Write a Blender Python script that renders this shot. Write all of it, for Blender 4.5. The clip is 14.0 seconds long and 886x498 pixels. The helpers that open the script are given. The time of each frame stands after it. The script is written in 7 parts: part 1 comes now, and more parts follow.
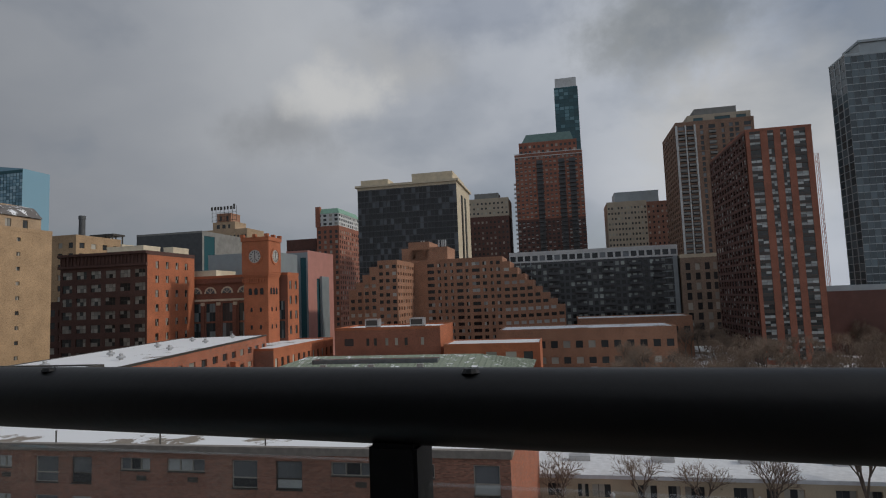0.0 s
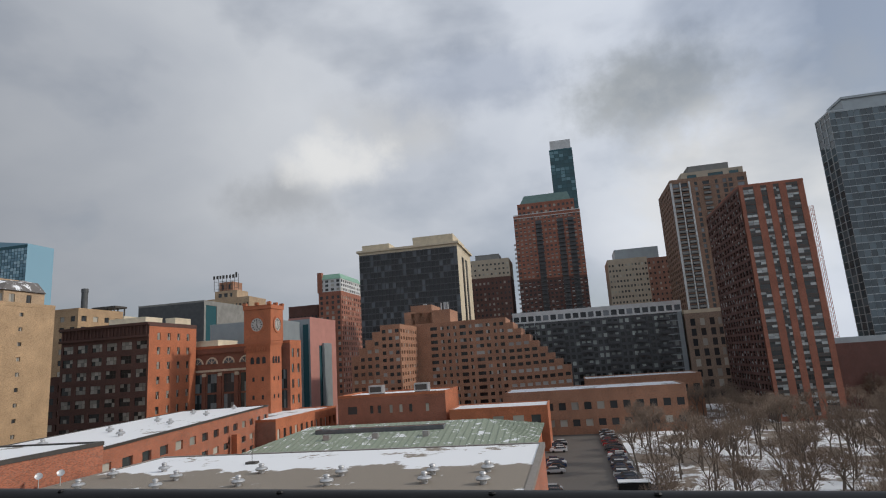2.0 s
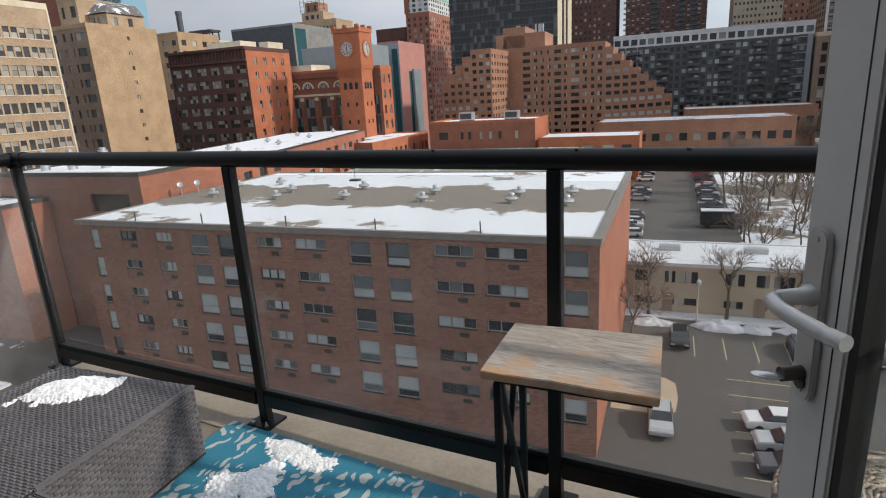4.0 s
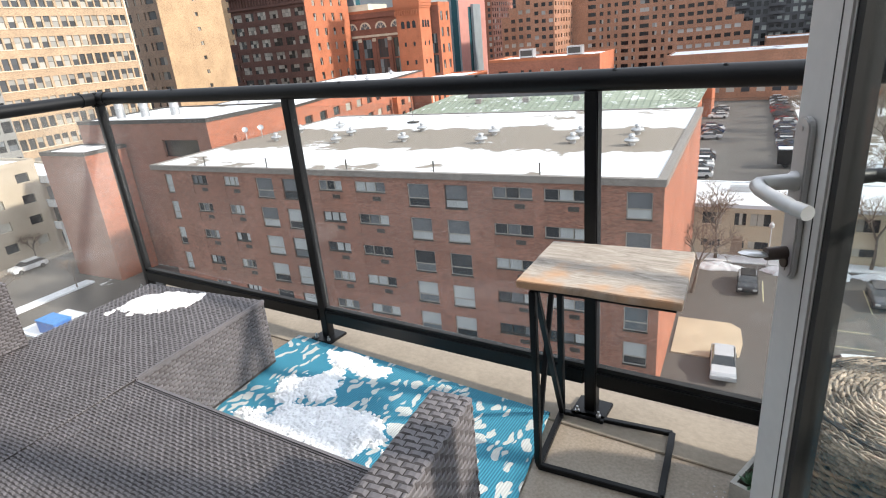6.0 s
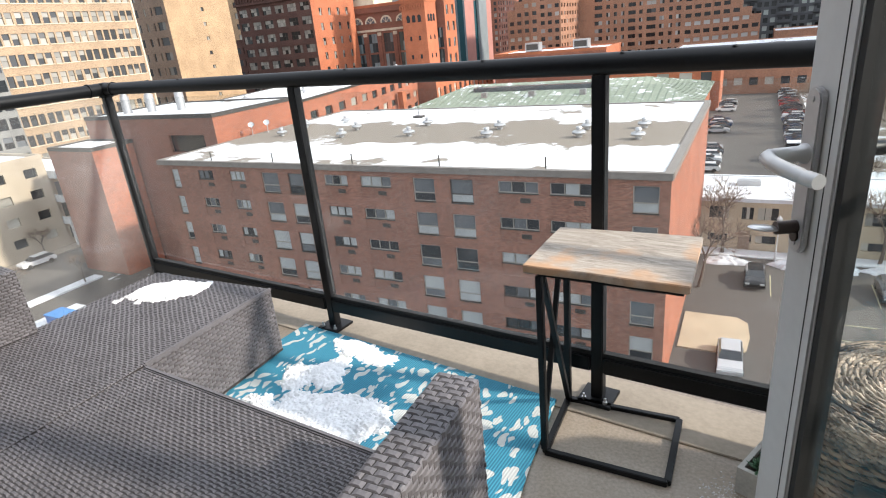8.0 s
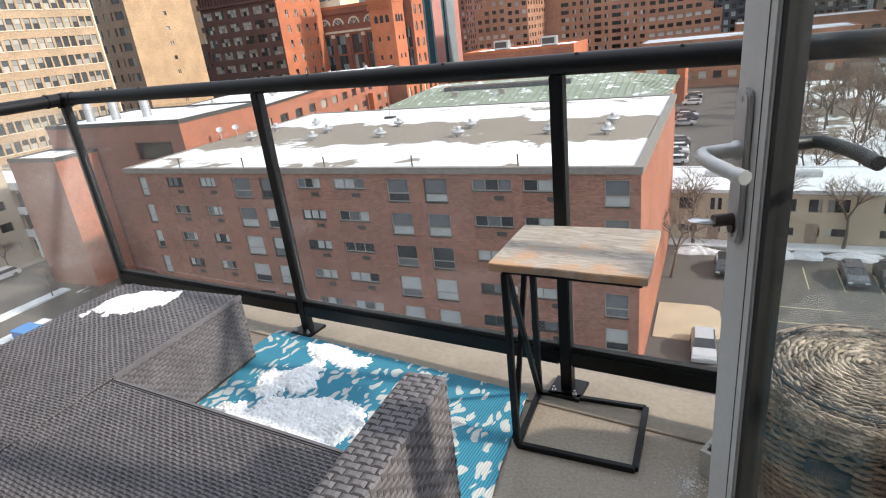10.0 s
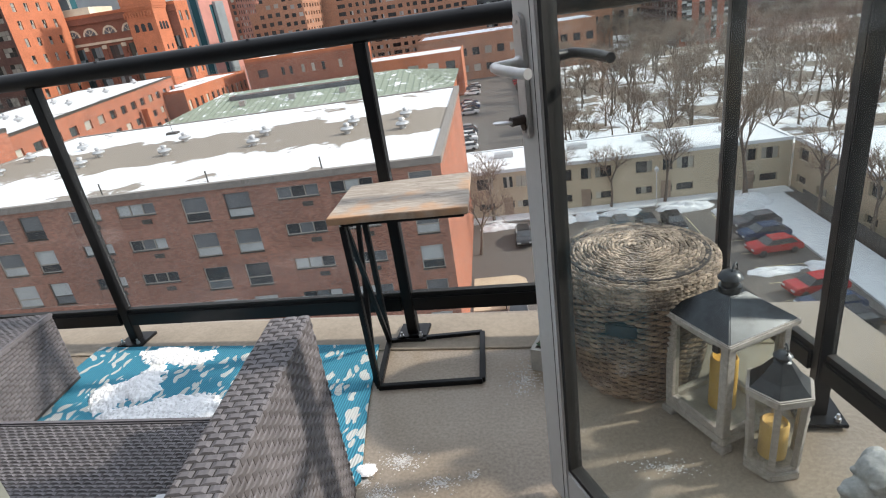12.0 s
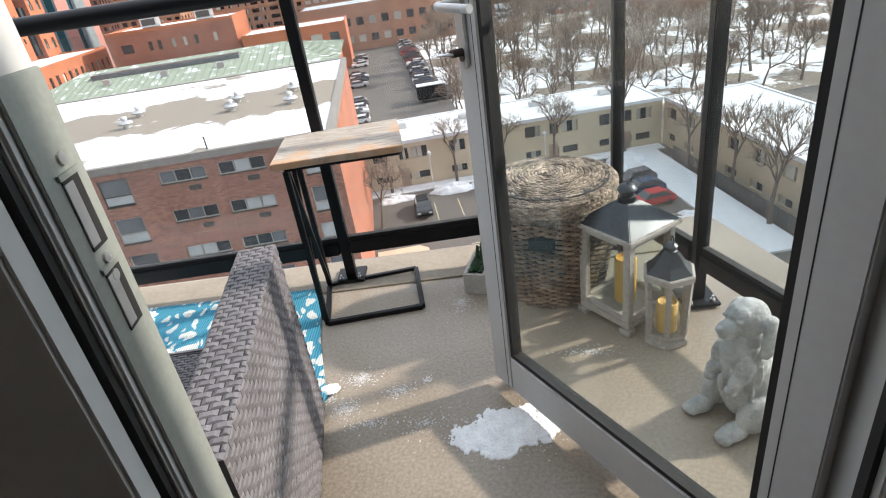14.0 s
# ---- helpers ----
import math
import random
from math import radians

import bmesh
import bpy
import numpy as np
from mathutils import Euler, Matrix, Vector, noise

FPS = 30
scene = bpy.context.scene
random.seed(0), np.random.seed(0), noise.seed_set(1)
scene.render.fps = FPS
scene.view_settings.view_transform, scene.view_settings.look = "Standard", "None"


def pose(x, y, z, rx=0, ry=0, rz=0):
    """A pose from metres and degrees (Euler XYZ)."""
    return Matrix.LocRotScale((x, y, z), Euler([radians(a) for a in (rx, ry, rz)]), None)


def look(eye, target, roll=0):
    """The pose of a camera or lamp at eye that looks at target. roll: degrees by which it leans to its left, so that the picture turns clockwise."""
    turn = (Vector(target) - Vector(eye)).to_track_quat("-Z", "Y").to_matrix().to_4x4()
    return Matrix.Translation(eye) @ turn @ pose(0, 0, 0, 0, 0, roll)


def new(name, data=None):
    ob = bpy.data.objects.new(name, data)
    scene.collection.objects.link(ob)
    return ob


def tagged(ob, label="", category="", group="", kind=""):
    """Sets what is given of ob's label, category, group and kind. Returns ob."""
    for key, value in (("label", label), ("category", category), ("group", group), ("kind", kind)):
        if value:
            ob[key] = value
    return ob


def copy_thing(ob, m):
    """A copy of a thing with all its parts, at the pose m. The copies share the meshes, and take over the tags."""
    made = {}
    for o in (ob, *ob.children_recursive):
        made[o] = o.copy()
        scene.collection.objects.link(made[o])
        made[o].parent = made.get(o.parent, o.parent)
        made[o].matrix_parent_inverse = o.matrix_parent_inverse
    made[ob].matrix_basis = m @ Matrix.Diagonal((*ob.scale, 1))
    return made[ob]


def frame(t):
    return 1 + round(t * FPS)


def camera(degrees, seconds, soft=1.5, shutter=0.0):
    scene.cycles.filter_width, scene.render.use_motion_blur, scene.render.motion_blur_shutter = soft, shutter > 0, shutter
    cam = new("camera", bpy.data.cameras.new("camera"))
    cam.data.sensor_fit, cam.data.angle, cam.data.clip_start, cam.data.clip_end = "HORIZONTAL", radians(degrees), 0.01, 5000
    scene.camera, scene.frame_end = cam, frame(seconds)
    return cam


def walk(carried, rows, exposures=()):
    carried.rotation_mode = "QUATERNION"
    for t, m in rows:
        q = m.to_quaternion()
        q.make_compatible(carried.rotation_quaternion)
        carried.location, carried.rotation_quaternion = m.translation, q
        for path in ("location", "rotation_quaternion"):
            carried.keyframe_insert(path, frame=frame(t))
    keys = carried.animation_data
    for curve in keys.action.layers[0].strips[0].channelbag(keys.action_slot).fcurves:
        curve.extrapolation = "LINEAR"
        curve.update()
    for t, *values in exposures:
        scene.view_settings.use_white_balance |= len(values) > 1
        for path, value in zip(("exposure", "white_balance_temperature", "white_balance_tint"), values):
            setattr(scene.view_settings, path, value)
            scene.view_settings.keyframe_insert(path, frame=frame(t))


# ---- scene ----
cam = camera(75.7, 14.0, soft=1.1)
PATH = [
    (0, (0.172, -0.41, 1.137), (-0.441, 1.486, 1.308), -2.2),
    (0.5, (0.147, -0.68, 1.126), (-0.473, 1.216, 1.278), -2.2),
    (1, (0.174, -0.84, 1.143), (-0.44, 1.056, 1.313), -2.4),
    (1.5, (0.218, -0.928, 1.227), (-0.38, 0.962, 1.497), -3.0),
    (2, (0.316, -0.987, 1.303), (-0.282, 0.882, 1.689), -3.9),
    (2.5, (0.401, -1.129, 1.286), (-0.226, 0.716, 1.735), -4.6),
    (3, (0.394, -1.278, 1.304), (-0.337, 0.562, 1.588), -4.1),
    (3.5, (0.387, -1.389, 1.235), (-0.459, 0.413, 1.045), -3.4),
    (4, (0.431, -1.445, 1.235), (-0.48, 0.257, 0.712), -3.3),
    (4.2, (0.442, -1.471, 1.233), (-0.506, 0.198, 0.672), -3.4),
    (6.5, (0.538, -1.533, 1.195), (-0.537, -0.002, 0.487), -5.4),
    (7, (0.538, -1.52, 1.191), (-0.544, 0.005, 0.481), -5.4),
    (9.5, (0.518, -1.58, 1.16), (-0.544, -0.045, 0.443), -6.5),
    (10, (0.566, -1.545, 1.186), (-0.447, 0.021, 0.464), -6.7),
    (10.5, (0.558, -1.565, 1.188), (-0.323, 0.089, 0.49), -6.7),
    (11, (0.536, -1.617, 1.169), (-0.197, 0.112, 0.48), -7.8),
    (11.5, (0.579, -1.674, 1.119), (-0.07, 0.093, 0.443), -7.9),
    (12, (0.567, -1.732, 1.114), (0.143, 0.053, 0.318), -8.7),
    (12.5, (0.612, -1.816, 1.093), (0.361, -0.034, 0.22), -9.4),
    (13, (0.616, -1.841, 1.086), (0.416, -0.076, 0.168), -9.7),
    (13.5, (0.576, -1.89, 1.048), (0.334, -0.118, 0.152), -9.2),
    (14, (0.471, -1.956, 1.098), (0.38, -0.185, 0.172), -8.7),
]
EXPOSURES = [(0, -0.8), (0.5, -0.58), (1.0, -0.45), (1.5, -0.25), (2.5, -0.38), (3.0, -0.62), (3.5, -0.65), (3.7, -0.3), (4.0, 0.25), (4.2, 0.45), (6.3, 1.25), (9.5, 1.15), (10.5, 0.92), (11.5, 0.88), (12.0, 1.0), (13.0, 1.3), (14.0, 1.4)]
walk(cam, [(t, look(eye, aim, roll)) for t, eye, aim, roll in PATH], EXPOSURES)

# ---- world, sun and exposure ----
SUN_AZ, SUN_EL = 15.0, 31.0          # degrees from +x towards +y, and above the horizon
world = bpy.data.worlds.new("sky")
scene.world = world
world.use_nodes = True
wn, wl = world.node_tree.nodes, world.node_tree.links
wn.clear()


def node(tree, kind, **values):
    n = tree.nodes.new(kind)
    for key, value in values.items():
        if key in n.inputs:
            n.inputs[key].default_value = value
    return n


sky = wn.new("ShaderNodeTexSky")
sky.sky_type, sky.sun_disc = "NISHITA", False
sky.sun_elevation, sky.sun_rotation = radians(SUN_EL), radians(90 - SUN_AZ)
coord = wn.new("ShaderNodeTexCoord")
stretch = wn.new("ShaderNodeMapping")
stretch.inputs["Scale"].default_value = (1.0, 1.0, 1.7)
stretch.inputs["Location"].default_value = (0.35, 0.1, 0.0)
big = node(world.node_tree, "ShaderNodeTexNoise", Scale=2.0, Detail=6.0, Roughness=0.5, Distortion=0.1)
cover = wn.new("ShaderNodeValToRGB")
cover.color_ramp.elements[0].position, cover.color_ramp.elements[1].position = 0.34, 0.52
cover.color_ramp.elements[0].color = (0.35, 0.35, 0.35, 1)
tone = node(world.node_tree, "ShaderNodeTexNoise", Scale=1.9, Detail=5.0, Roughness=0.48, Distortion=0.15)
shade = wn.new("ShaderNodeValToRGB")
shade.color_ramp.elements[0].position, shade.color_ramp.elements[1].position = 0.36, 0.70
shade.color_ramp.elements[0].color = (0.385, 0.422, 0.49, 1)
shade.color_ramp.elements[1].color = (0.588, 0.615, 0.658, 1)
dim = wn.new("ShaderNodeMix")
dim.data_type, dim.blend_type = "RGBA", "MULTIPLY"
dim.inputs["Factor"].default_value = 1.0
dim.inputs["B"].default_value = (0.075, 0.075, 0.075, 1)
over = wn.new("ShaderNodeMix")
over.data_type = "RGBA"
# thin cloud is brighter towards the sun
toward = wn.new("ShaderNodeVectorMath")
toward.operation = "DOT_PRODUCT"
toward.inputs[1].default_value = (math.cos(radians(SUN_EL)) * math.cos(radians(SUN_AZ)), math.cos(radians(SUN_EL)) * math.sin(radians(SUN_AZ)), math.sin(radians(SUN_EL)))
glow = node(world.node_tree, "ShaderNodeMapRange")
glow.inputs["From Min"].default_value, glow.inputs["From Max"].default_value = -0.6, 1.0
glow.inputs["To Min"].default_value, glow.inputs["To Max"].default_value = 0.66, 2.15
lit = wn.new("ShaderNodeVectorMath")
lit.operation = "SCALE"
wl.new(coord.outputs["Generated"], toward.inputs[0])
wl.new(toward.outputs["Value"], glow.inputs["Value"])
wl.new(glow.outputs["Result"], lit.inputs["Scale"])
wl.new(shade.outputs["Color"], lit.inputs[0])
back = node(world.node_tree, "ShaderNodeBackground", Strength=1.0)
wout = wn.new("ShaderNodeOutputWorld")
wl.new(coord.outputs["Generated"], stretch.inputs["Vector"])
wl.new(stretch.outputs["Vector"], big.inputs["Vector"])
wl.new(stretch.outputs["Vector"], tone.inputs["Vector"])
wl.new(big.outputs["Fac"], cover.inputs["Fac"])
wl.new(tone.outputs["Fac"], shade.inputs["Fac"])
wl.new(sky.outputs["Color"], dim.inputs["A"])
wl.new(dim.outputs["Result"], over.inputs["A"])

# clouds that stand out from the even cover: direction, core and reach, colour, density
CLOUDS = [((-0.52, 0.79, 0.290), 0.02, 0.15, (0.40, 0.42, 0.45), 0.7),
          ((-0.32, 0.86, 0.395), 0.02, 0.16, (0.64, 0.65, 0.66), 0.6),
          ((0.09, 0.915, 0.395), 0.04, 0.22, (0.36, 0.39, 0.41), 0.8),
          ((0.27, 0.92, 0.27), 0.06, 0.36, (0.86, 0.86, 0.85), 0.75),
          ((-0.21, 0.876, 0.46), 0.03, 0.20, (0.42, 0.48, 0.60), 0.6),
          ((-0.445, 0.83, 0.337), 0.035, 0.14, (0.95, 0.95, 0.94), 0.8)]


def cloud(way, inner, outer, color, amount, below):
    """One cloud of the broken cover, ragged by noise; returns the sky with it."""
    dot = wn.new("ShaderNodeVectorMath")
    dot.operation = "DISTANCE"
    flat = wn.new("ShaderNodeMapping")
    flat.inputs["Scale"].default_value = (1.0, 1.0, 2.1)
    wl.new(coord.outputs["Generated"], flat.inputs["Vector"])
    wl.new(flat.outputs["Vector"], dot.inputs[0])
    dot.inputs[1].default_value = (way[0], way[1], way[2] * 2.1)
    rag = node(world.node_tree, "ShaderNodeTexNoise", Scale=8.0, Detail=8.0, Roughness=0.6)
    wl.new(coord.outputs["Generated"], rag.inputs["Vector"])
    add = wn.new("ShaderNodeMath")
    add.operation = "MULTIPLY_ADD"
    add.inputs[1].default_value = outer * 1.8
    wl.new(rag.outputs["Fac"], add.inputs[0])
    wl.new(dot.outputs["Value"], add.inputs[2])
    edge = node(world.node_tree, "ShaderNodeMapRange")
    edge.interpolation_type = "SMOOTHSTEP"
    edge.inputs["From Min"].default_value, edge.inputs["From Max"].default_value = inner + outer * 0.9, outer + outer * 0.9
    edge.inputs["To Min"].default_value, edge.inputs["To Max"].default_value = amount, 0.0
    wl.new(add.outputs[0], edge.inputs["Value"])
    mix = wn.new("ShaderNodeMix")
    mix.data_type = "RGBA"
    mix.inputs["B"].default_value = (*color, 1)
    wl.new(edge.outputs["Result"], mix.inputs["Factor"])
    wl.new(below, mix.inputs["A"])
    return mix.outputs["Result"]


with_clouds = lit.outputs["Vector"]
for way, inner, outer, color, amount in CLOUDS:
    with_clouds = cloud(way, inner, outer, color, amount, with_clouds)
wl.new(with_clouds, over.inputs["B"])
wl.new(cover.outputs["Color"], over.inputs["Factor"])
wl.new(over.outputs["Result"], back.inputs["Color"])
wl.new(back.outputs["Background"], wout.inputs["Surface"])

sun = new("sun", bpy.data.lights.new("sun", "SUN"))
sun.data.energy, sun.data.angle, sun.data.color = 2.5, radians(2.5), (1.0, 0.915, 0.805)
sun_way = Vector((math.cos(radians(SUN_EL)) * math.cos(radians(SUN_AZ)), math.cos(radians(SUN_EL)) * math.sin(radians(SUN_AZ)), math.sin(radians(SUN_EL))))
sun.matrix_world = look(sun_way * 60, (0, 0, 0))


# ---- materials ----
def material(name, color, rough=0.7, metal=0.0, vary=0.25, scale=3.0, bump=0.0, fine=40.0, island=0.0, second=None, spec=0.5):
    """A surface with colour variation at two scales, and relief."""
    m = bpy.data.materials.new(name)
    m.use_nodes = True
    t = m.node_tree
    b = t.nodes["Principled BSDF"]
    b.inputs["Roughness"].default_value, b.inputs["Metallic"].default_value = rough, metal
    b.inputs["Specular IOR Level"].default_value = spec
    tc = t.nodes.new("ShaderNodeTexCoord")
    n1 = node(t, "ShaderNodeTexNoise", Scale=scale, Detail=5.0)
    n2 = node(t, "ShaderNodeTexNoise", Scale=fine, Detail=3.0)
    t.links.new(tc.outputs["Object"], n1.inputs["Vector"])
    t.links.new(tc.outputs["Object"], n2.inputs["Vector"])
    add = t.nodes.new("ShaderNodeMath")
    add.operation = "MULTIPLY_ADD"
    add.inputs[1].default_value = 0.4
    t.links.new(n2.outputs["Fac"], add.inputs[0])
    half = t.nodes.new("ShaderNodeMath")
    half.operation = "MULTIPLY"
    half.inputs[1].default_value = 0.6
    t.links.new(n1.outputs["Fac"], half.inputs[0])
    t.links.new(half.outputs[0], add.inputs[2])
    ramp = t.nodes.new("ShaderNodeValToRGB")
    dark = [max(0.0, c * (1 - vary)) for c in color]
    light = [min(1.0, c * (1 + vary)) for c in (second or color)]
    ramp.color_ramp.elements[0].color, ramp.color_ramp.elements[1].color = (*dark, 1), (*light, 1)
    ramp.color_ramp.elements[0].position, ramp.color_ramp.elements[1].position = 0.35, 0.65
    t.links.new(add.outputs[0], ramp.inputs["Fac"])
    out = ramp.outputs["Color"]
    if island:
        geo = t.nodes.new("ShaderNodeNewGeometry")
        hsv = t.nodes.new("ShaderNodeHueSaturation")
        mr = node(t, "ShaderNodeMapRange")
        mr.inputs["To Min"].default_value, mr.inputs["To Max"].default_value = 1 - island, 1 + island
        t.links.new(geo.outputs["Random Per Island"], mr.inputs["Value"])
        t.links.new(mr.outputs["Result"], hsv.inputs["Value"])
        t.links.new(out, hsv.inputs["Color"])
        out = hsv.outputs["Color"]
    t.links.new(out, b.inputs["Base Color"])
    if bump:
        bp = node(t, "ShaderNodeBump", Strength=bump, Distance=0.01)
        t.links.new(add.outputs[0], bp.inputs["Height"])
        t.links.new(bp.outputs["Normal"], b.inputs["Normal"])
    return m


def brick_material(name, color, mortar=(0.2, 0.15, 0.12), size=1.0, vary=0.3, rough=0.85):
    """Brickwork in running bond on upright walls, with stains."""
    m = bpy.data.materials.new(name)
    m.use_nodes = True
    t = m.node_tree
    b = t.nodes["Principled BSDF"]
    b.inputs["Roughness"].default_value = rough
    tc = t.nodes.new("ShaderNodeTexCoord")
    sep = t.nodes.new("ShaderNodeSeparateXYZ")
    t.links.new(tc.outputs["Object"], sep.inputs[0])
    add = t.nodes.new("ShaderNodeMath")
    t.links.new(sep.outputs["X"], add.inputs[0])
    t.links.new(sep.outputs["Y"], add.inputs[1])
    comb = t.nodes.new("ShaderNodeCombineXYZ")
    t.links.new(add.outputs[0], comb.inputs["X"])
    t.links.new(sep.outputs["Z"], comb.inputs["Y"])
    br = node(t, "ShaderNodeTexBrick", Scale=1.0)
    br.inputs["Brick Width"].default_value, br.inputs["Row Height"].default_value = 0.24 * size, 0.08 * size
    br.inputs["Mortar Size"].default_value = 0.006 * size
    br.inputs["Color1"].default_value = (*[c * (1 - vary) for c in color], 1)
    br.inputs["Color2"].default_value = (*[min(1, c * (1 + vary)) for c in color], 1)
    br.inputs["Mortar"].default_value = (*mortar, 1)
    t.links.new(comb.outputs[0], br.inputs["Vector"])
    n1 = node(t, "ShaderNodeTexNoise", Scale=0.25, Detail=6.0)
    t.links.new(tc.outputs["Object"], n1.inputs["Vector"])
    mr = node(t, "ShaderNodeMapRange")
    mr.inputs["From Min"].default_value, mr.inputs["From Max"].default_value = 0.3, 0.7
    mr.inputs["To Min"].default_value, mr.inputs["To Max"].default_value = 0.84, 1.12
    t.links.new(n1.outputs["Fac"], mr.inputs["Value"])
    hsv = t.nodes.new("ShaderNodeHueSaturation")
    t.links.new(br.outputs["Color"], hsv.inputs["Color"])
    t.links.new(mr.outputs["Result"], hsv.inputs["Value"])
    t.links.new(hsv.outputs["Color"], b.inputs["Base Color"])
    return m


def pane_material(name, dark, light, share=0.3, rough=0.12):
    """Window panes seen from outside: mostly dark rooms, some with pale blinds or sky reflections as colour."""
    m = bpy.data.materials.new(name)
    m.use_nodes = True
    t = m.node_tree
    b = t.nodes["Principled BSDF"]
    b.inputs["Roughness"].default_value = rough
    geo = t.nodes.new("ShaderNodeNewGeometry")
    ramp = t.nodes.new("ShaderNodeValToRGB")
    e = ramp.color_ramp.elements
    e[0].color, e[1].color = (*[c * 0.6 for c in dark], 1), (*light, 1)
    e[0].position, e[1].position = 0.0, 1.0
    for where, color in ((1.0 - share, dark), (1.0 - share + 0.02, [d + (l - d) * 0.45 for d, l in zip(dark, light)])):
        mid = e.new(where)
        mid.color = (*color, 1)
    t.links.new(geo.outputs["Random Per Island"], ramp.inputs["Fac"])
    t.links.new(ramp.outputs["Color"], b.inputs["Base Color"])
    return m


def snow_over(name, base, threshold=0.5, scale=0.12, axis=None):
    """A roof or ground with melting snow lying in patches on it."""
    m = bpy.data.materials.new(name)
    m.use_nodes = True
    t = m.node_tree
    b = t.nodes["Principled BSDF"]
    b.inputs["Roughness"].default_value = 0.9
    tc = t.nodes.new("ShaderNodeTexCoord")
    n1 = node(t, "ShaderNodeTexNoise", Scale=scale, Detail=12.0, Roughness=0.70)
    n2 = node(t, "ShaderNodeTexNoise", Scale=18.0, Detail=4.0)
    t.links.new(tc.outputs["Object"], n1.inputs["Vector"])
    t.links.new(tc.outputs["Object"], n2.inputs["Vector"])
    value = n1.outputs["Fac"]
    if axis:
        sep = t.nodes.new("ShaderNodeSeparateXYZ")
        t.links.new(tc.outputs["Object"], sep.inputs[0])
        curve = t.nodes.new("ShaderNodeValToRGB")
        curve.color_ramp.interpolation = "EASE"
        stops = axis
        curve.color_ramp.elements[0].position, curve.color_ramp.elements[1].position = stops[0][0], stops[-1][0]
        for i, (p, v) in enumerate(stops):
            el = curve.color_ramp.elements[0] if i == 0 else curve.color_ramp.elements[-1] if i == len(stops) - 1 else curve.color_ramp.elements.new(p)
            el.color = (v, v, v, 1)
        mr = node(t, "ShaderNodeMapRange")
        mr.inputs["From Min"].default_value, mr.inputs["From Max"].default_value = -16.0, 16.0
        t.links.new(sep.outputs["Y"], mr.inputs["Value"])
        t.links.new(mr.outputs["Result"], curve.inputs["Fac"])
        add = t.nodes.new("ShaderNodeMath")
        t.links.new(value, add.inputs[0])
        t.links.new(curve.outputs["Color"], add.inputs[1])
        sub = t.nodes.new("ShaderNodeMath")
        sub.operation = "SUBTRACT"
        sub.inputs[1].default_value = 0.5
        t.links.new(add.outputs[0], sub.inputs[0])
        value = sub.outputs[0]
    step = node(t, "ShaderNodeMapRange")
    step.inputs["From Min"].default_value, step.inputs["From Max"].default_value = threshold - 0.012, threshold + 0.012
    t.links.new(value, step.inputs["Value"])
    ramp = t.nodes.new("ShaderNodeValToRGB")
    ramp.color_ramp.elements[0].color = (*[c * 0.7 for c in base], 1)
    ramp.color_ramp.elements[1].color = (*[c * 1.25 for c in base], 1)
    ramp.color_ramp.elements[0].position, ramp.color_ramp.elements[1].position = 0.35, 0.65
    t.links.new(n2.outputs["Fac"], ramp.inputs["Fac"])
    mix = t.nodes.new("ShaderNodeMix")
    mix.data_type = "RGBA"
    mix.inputs["B"].default_value = (0.71, 0.73, 0.755, 1)
    t.links.new(step.outputs["Result"], mix.inputs["Factor"])
    t.links.new(ramp.outputs["Color"], mix.inputs["A"])
    t.links.new(mix.outputs["Result"], b.inputs["Base Color"])
    return m


def glass_material(name, tint=(0.95, 0.97, 0.96), alpha=0.08, rough=0.02, gloss_most=0.3):
    """Clear sheet glass: sees through, and mirrors a little."""
    m = bpy.data.materials.new(name)
    m.use_nodes = True
    t = m.node_tree
    t.nodes.remove(t.nodes["Principled BSDF"])
    clear = node(t, "ShaderNodeBsdfTransparent", Color=(*tint, 1))
    gloss = node(t, "ShaderNodeBsdfGlossy", Roughness=rough)
    weight = node(t, "ShaderNodeLayerWeight", Blend=0.5)
    power = t.nodes.new("ShaderNodeMath")
    power.operation = "POWER"
    power.inputs[1].default_value = 4.0
    t.links.new(weight.outputs["Facing"], power.inputs[0])
    fres = t.nodes.new("ShaderNodeMath")
    fres.operation = "MULTIPLY_ADD"
    fres.inputs[1].default_value, fres.inputs[2].default_value = gloss_most, 0.02
    t.links.new(power.outputs[0], fres.inputs[0])
    mix = t.nodes.new("ShaderNodeMixShader")
    t.links.new(fres.outputs[0], mix.inputs[0])
    t.links.new(clear.outputs[0], mix.inputs[1])
    t.links.new(gloss.outputs[0], mix.inputs[2])
    # pale film: thin dust, and reflected haze painted in with it
    film = t.nodes.new("ShaderNodeMixShader")
    dust_haze = node(t, "ShaderNodeBsdfDiffuse", Color=(0.8, 0.8, 0.8, 1))
    tc = t.nodes.new("ShaderNodeTexCoord")
    n1 = node(t, "ShaderNodeTexNoise", Scale=2.2, Detail=5.0)
    mr = node(t, "ShaderNodeMapRange")
    mr.inputs["From Min"].default_value, mr.inputs["From Max"].default_value = 0.35, 0.75
    mr.inputs["To Max"].default_value = alpha
    t.links.new(tc.outputs["Object"], n1.inputs["Vector"])
    t.links.new(n1.outputs["Fac"], mr.inputs["Value"])
    t.links.new(mr.outputs["Result"], film.inputs[0])
    t.links.new(mix.outputs[0], film.inputs[1])
    t.links.new(dust_haze.outputs[0], film.inputs[2])
    t.links.new(film.outputs[0], t.nodes["Material Output"].inputs[0])
    return m


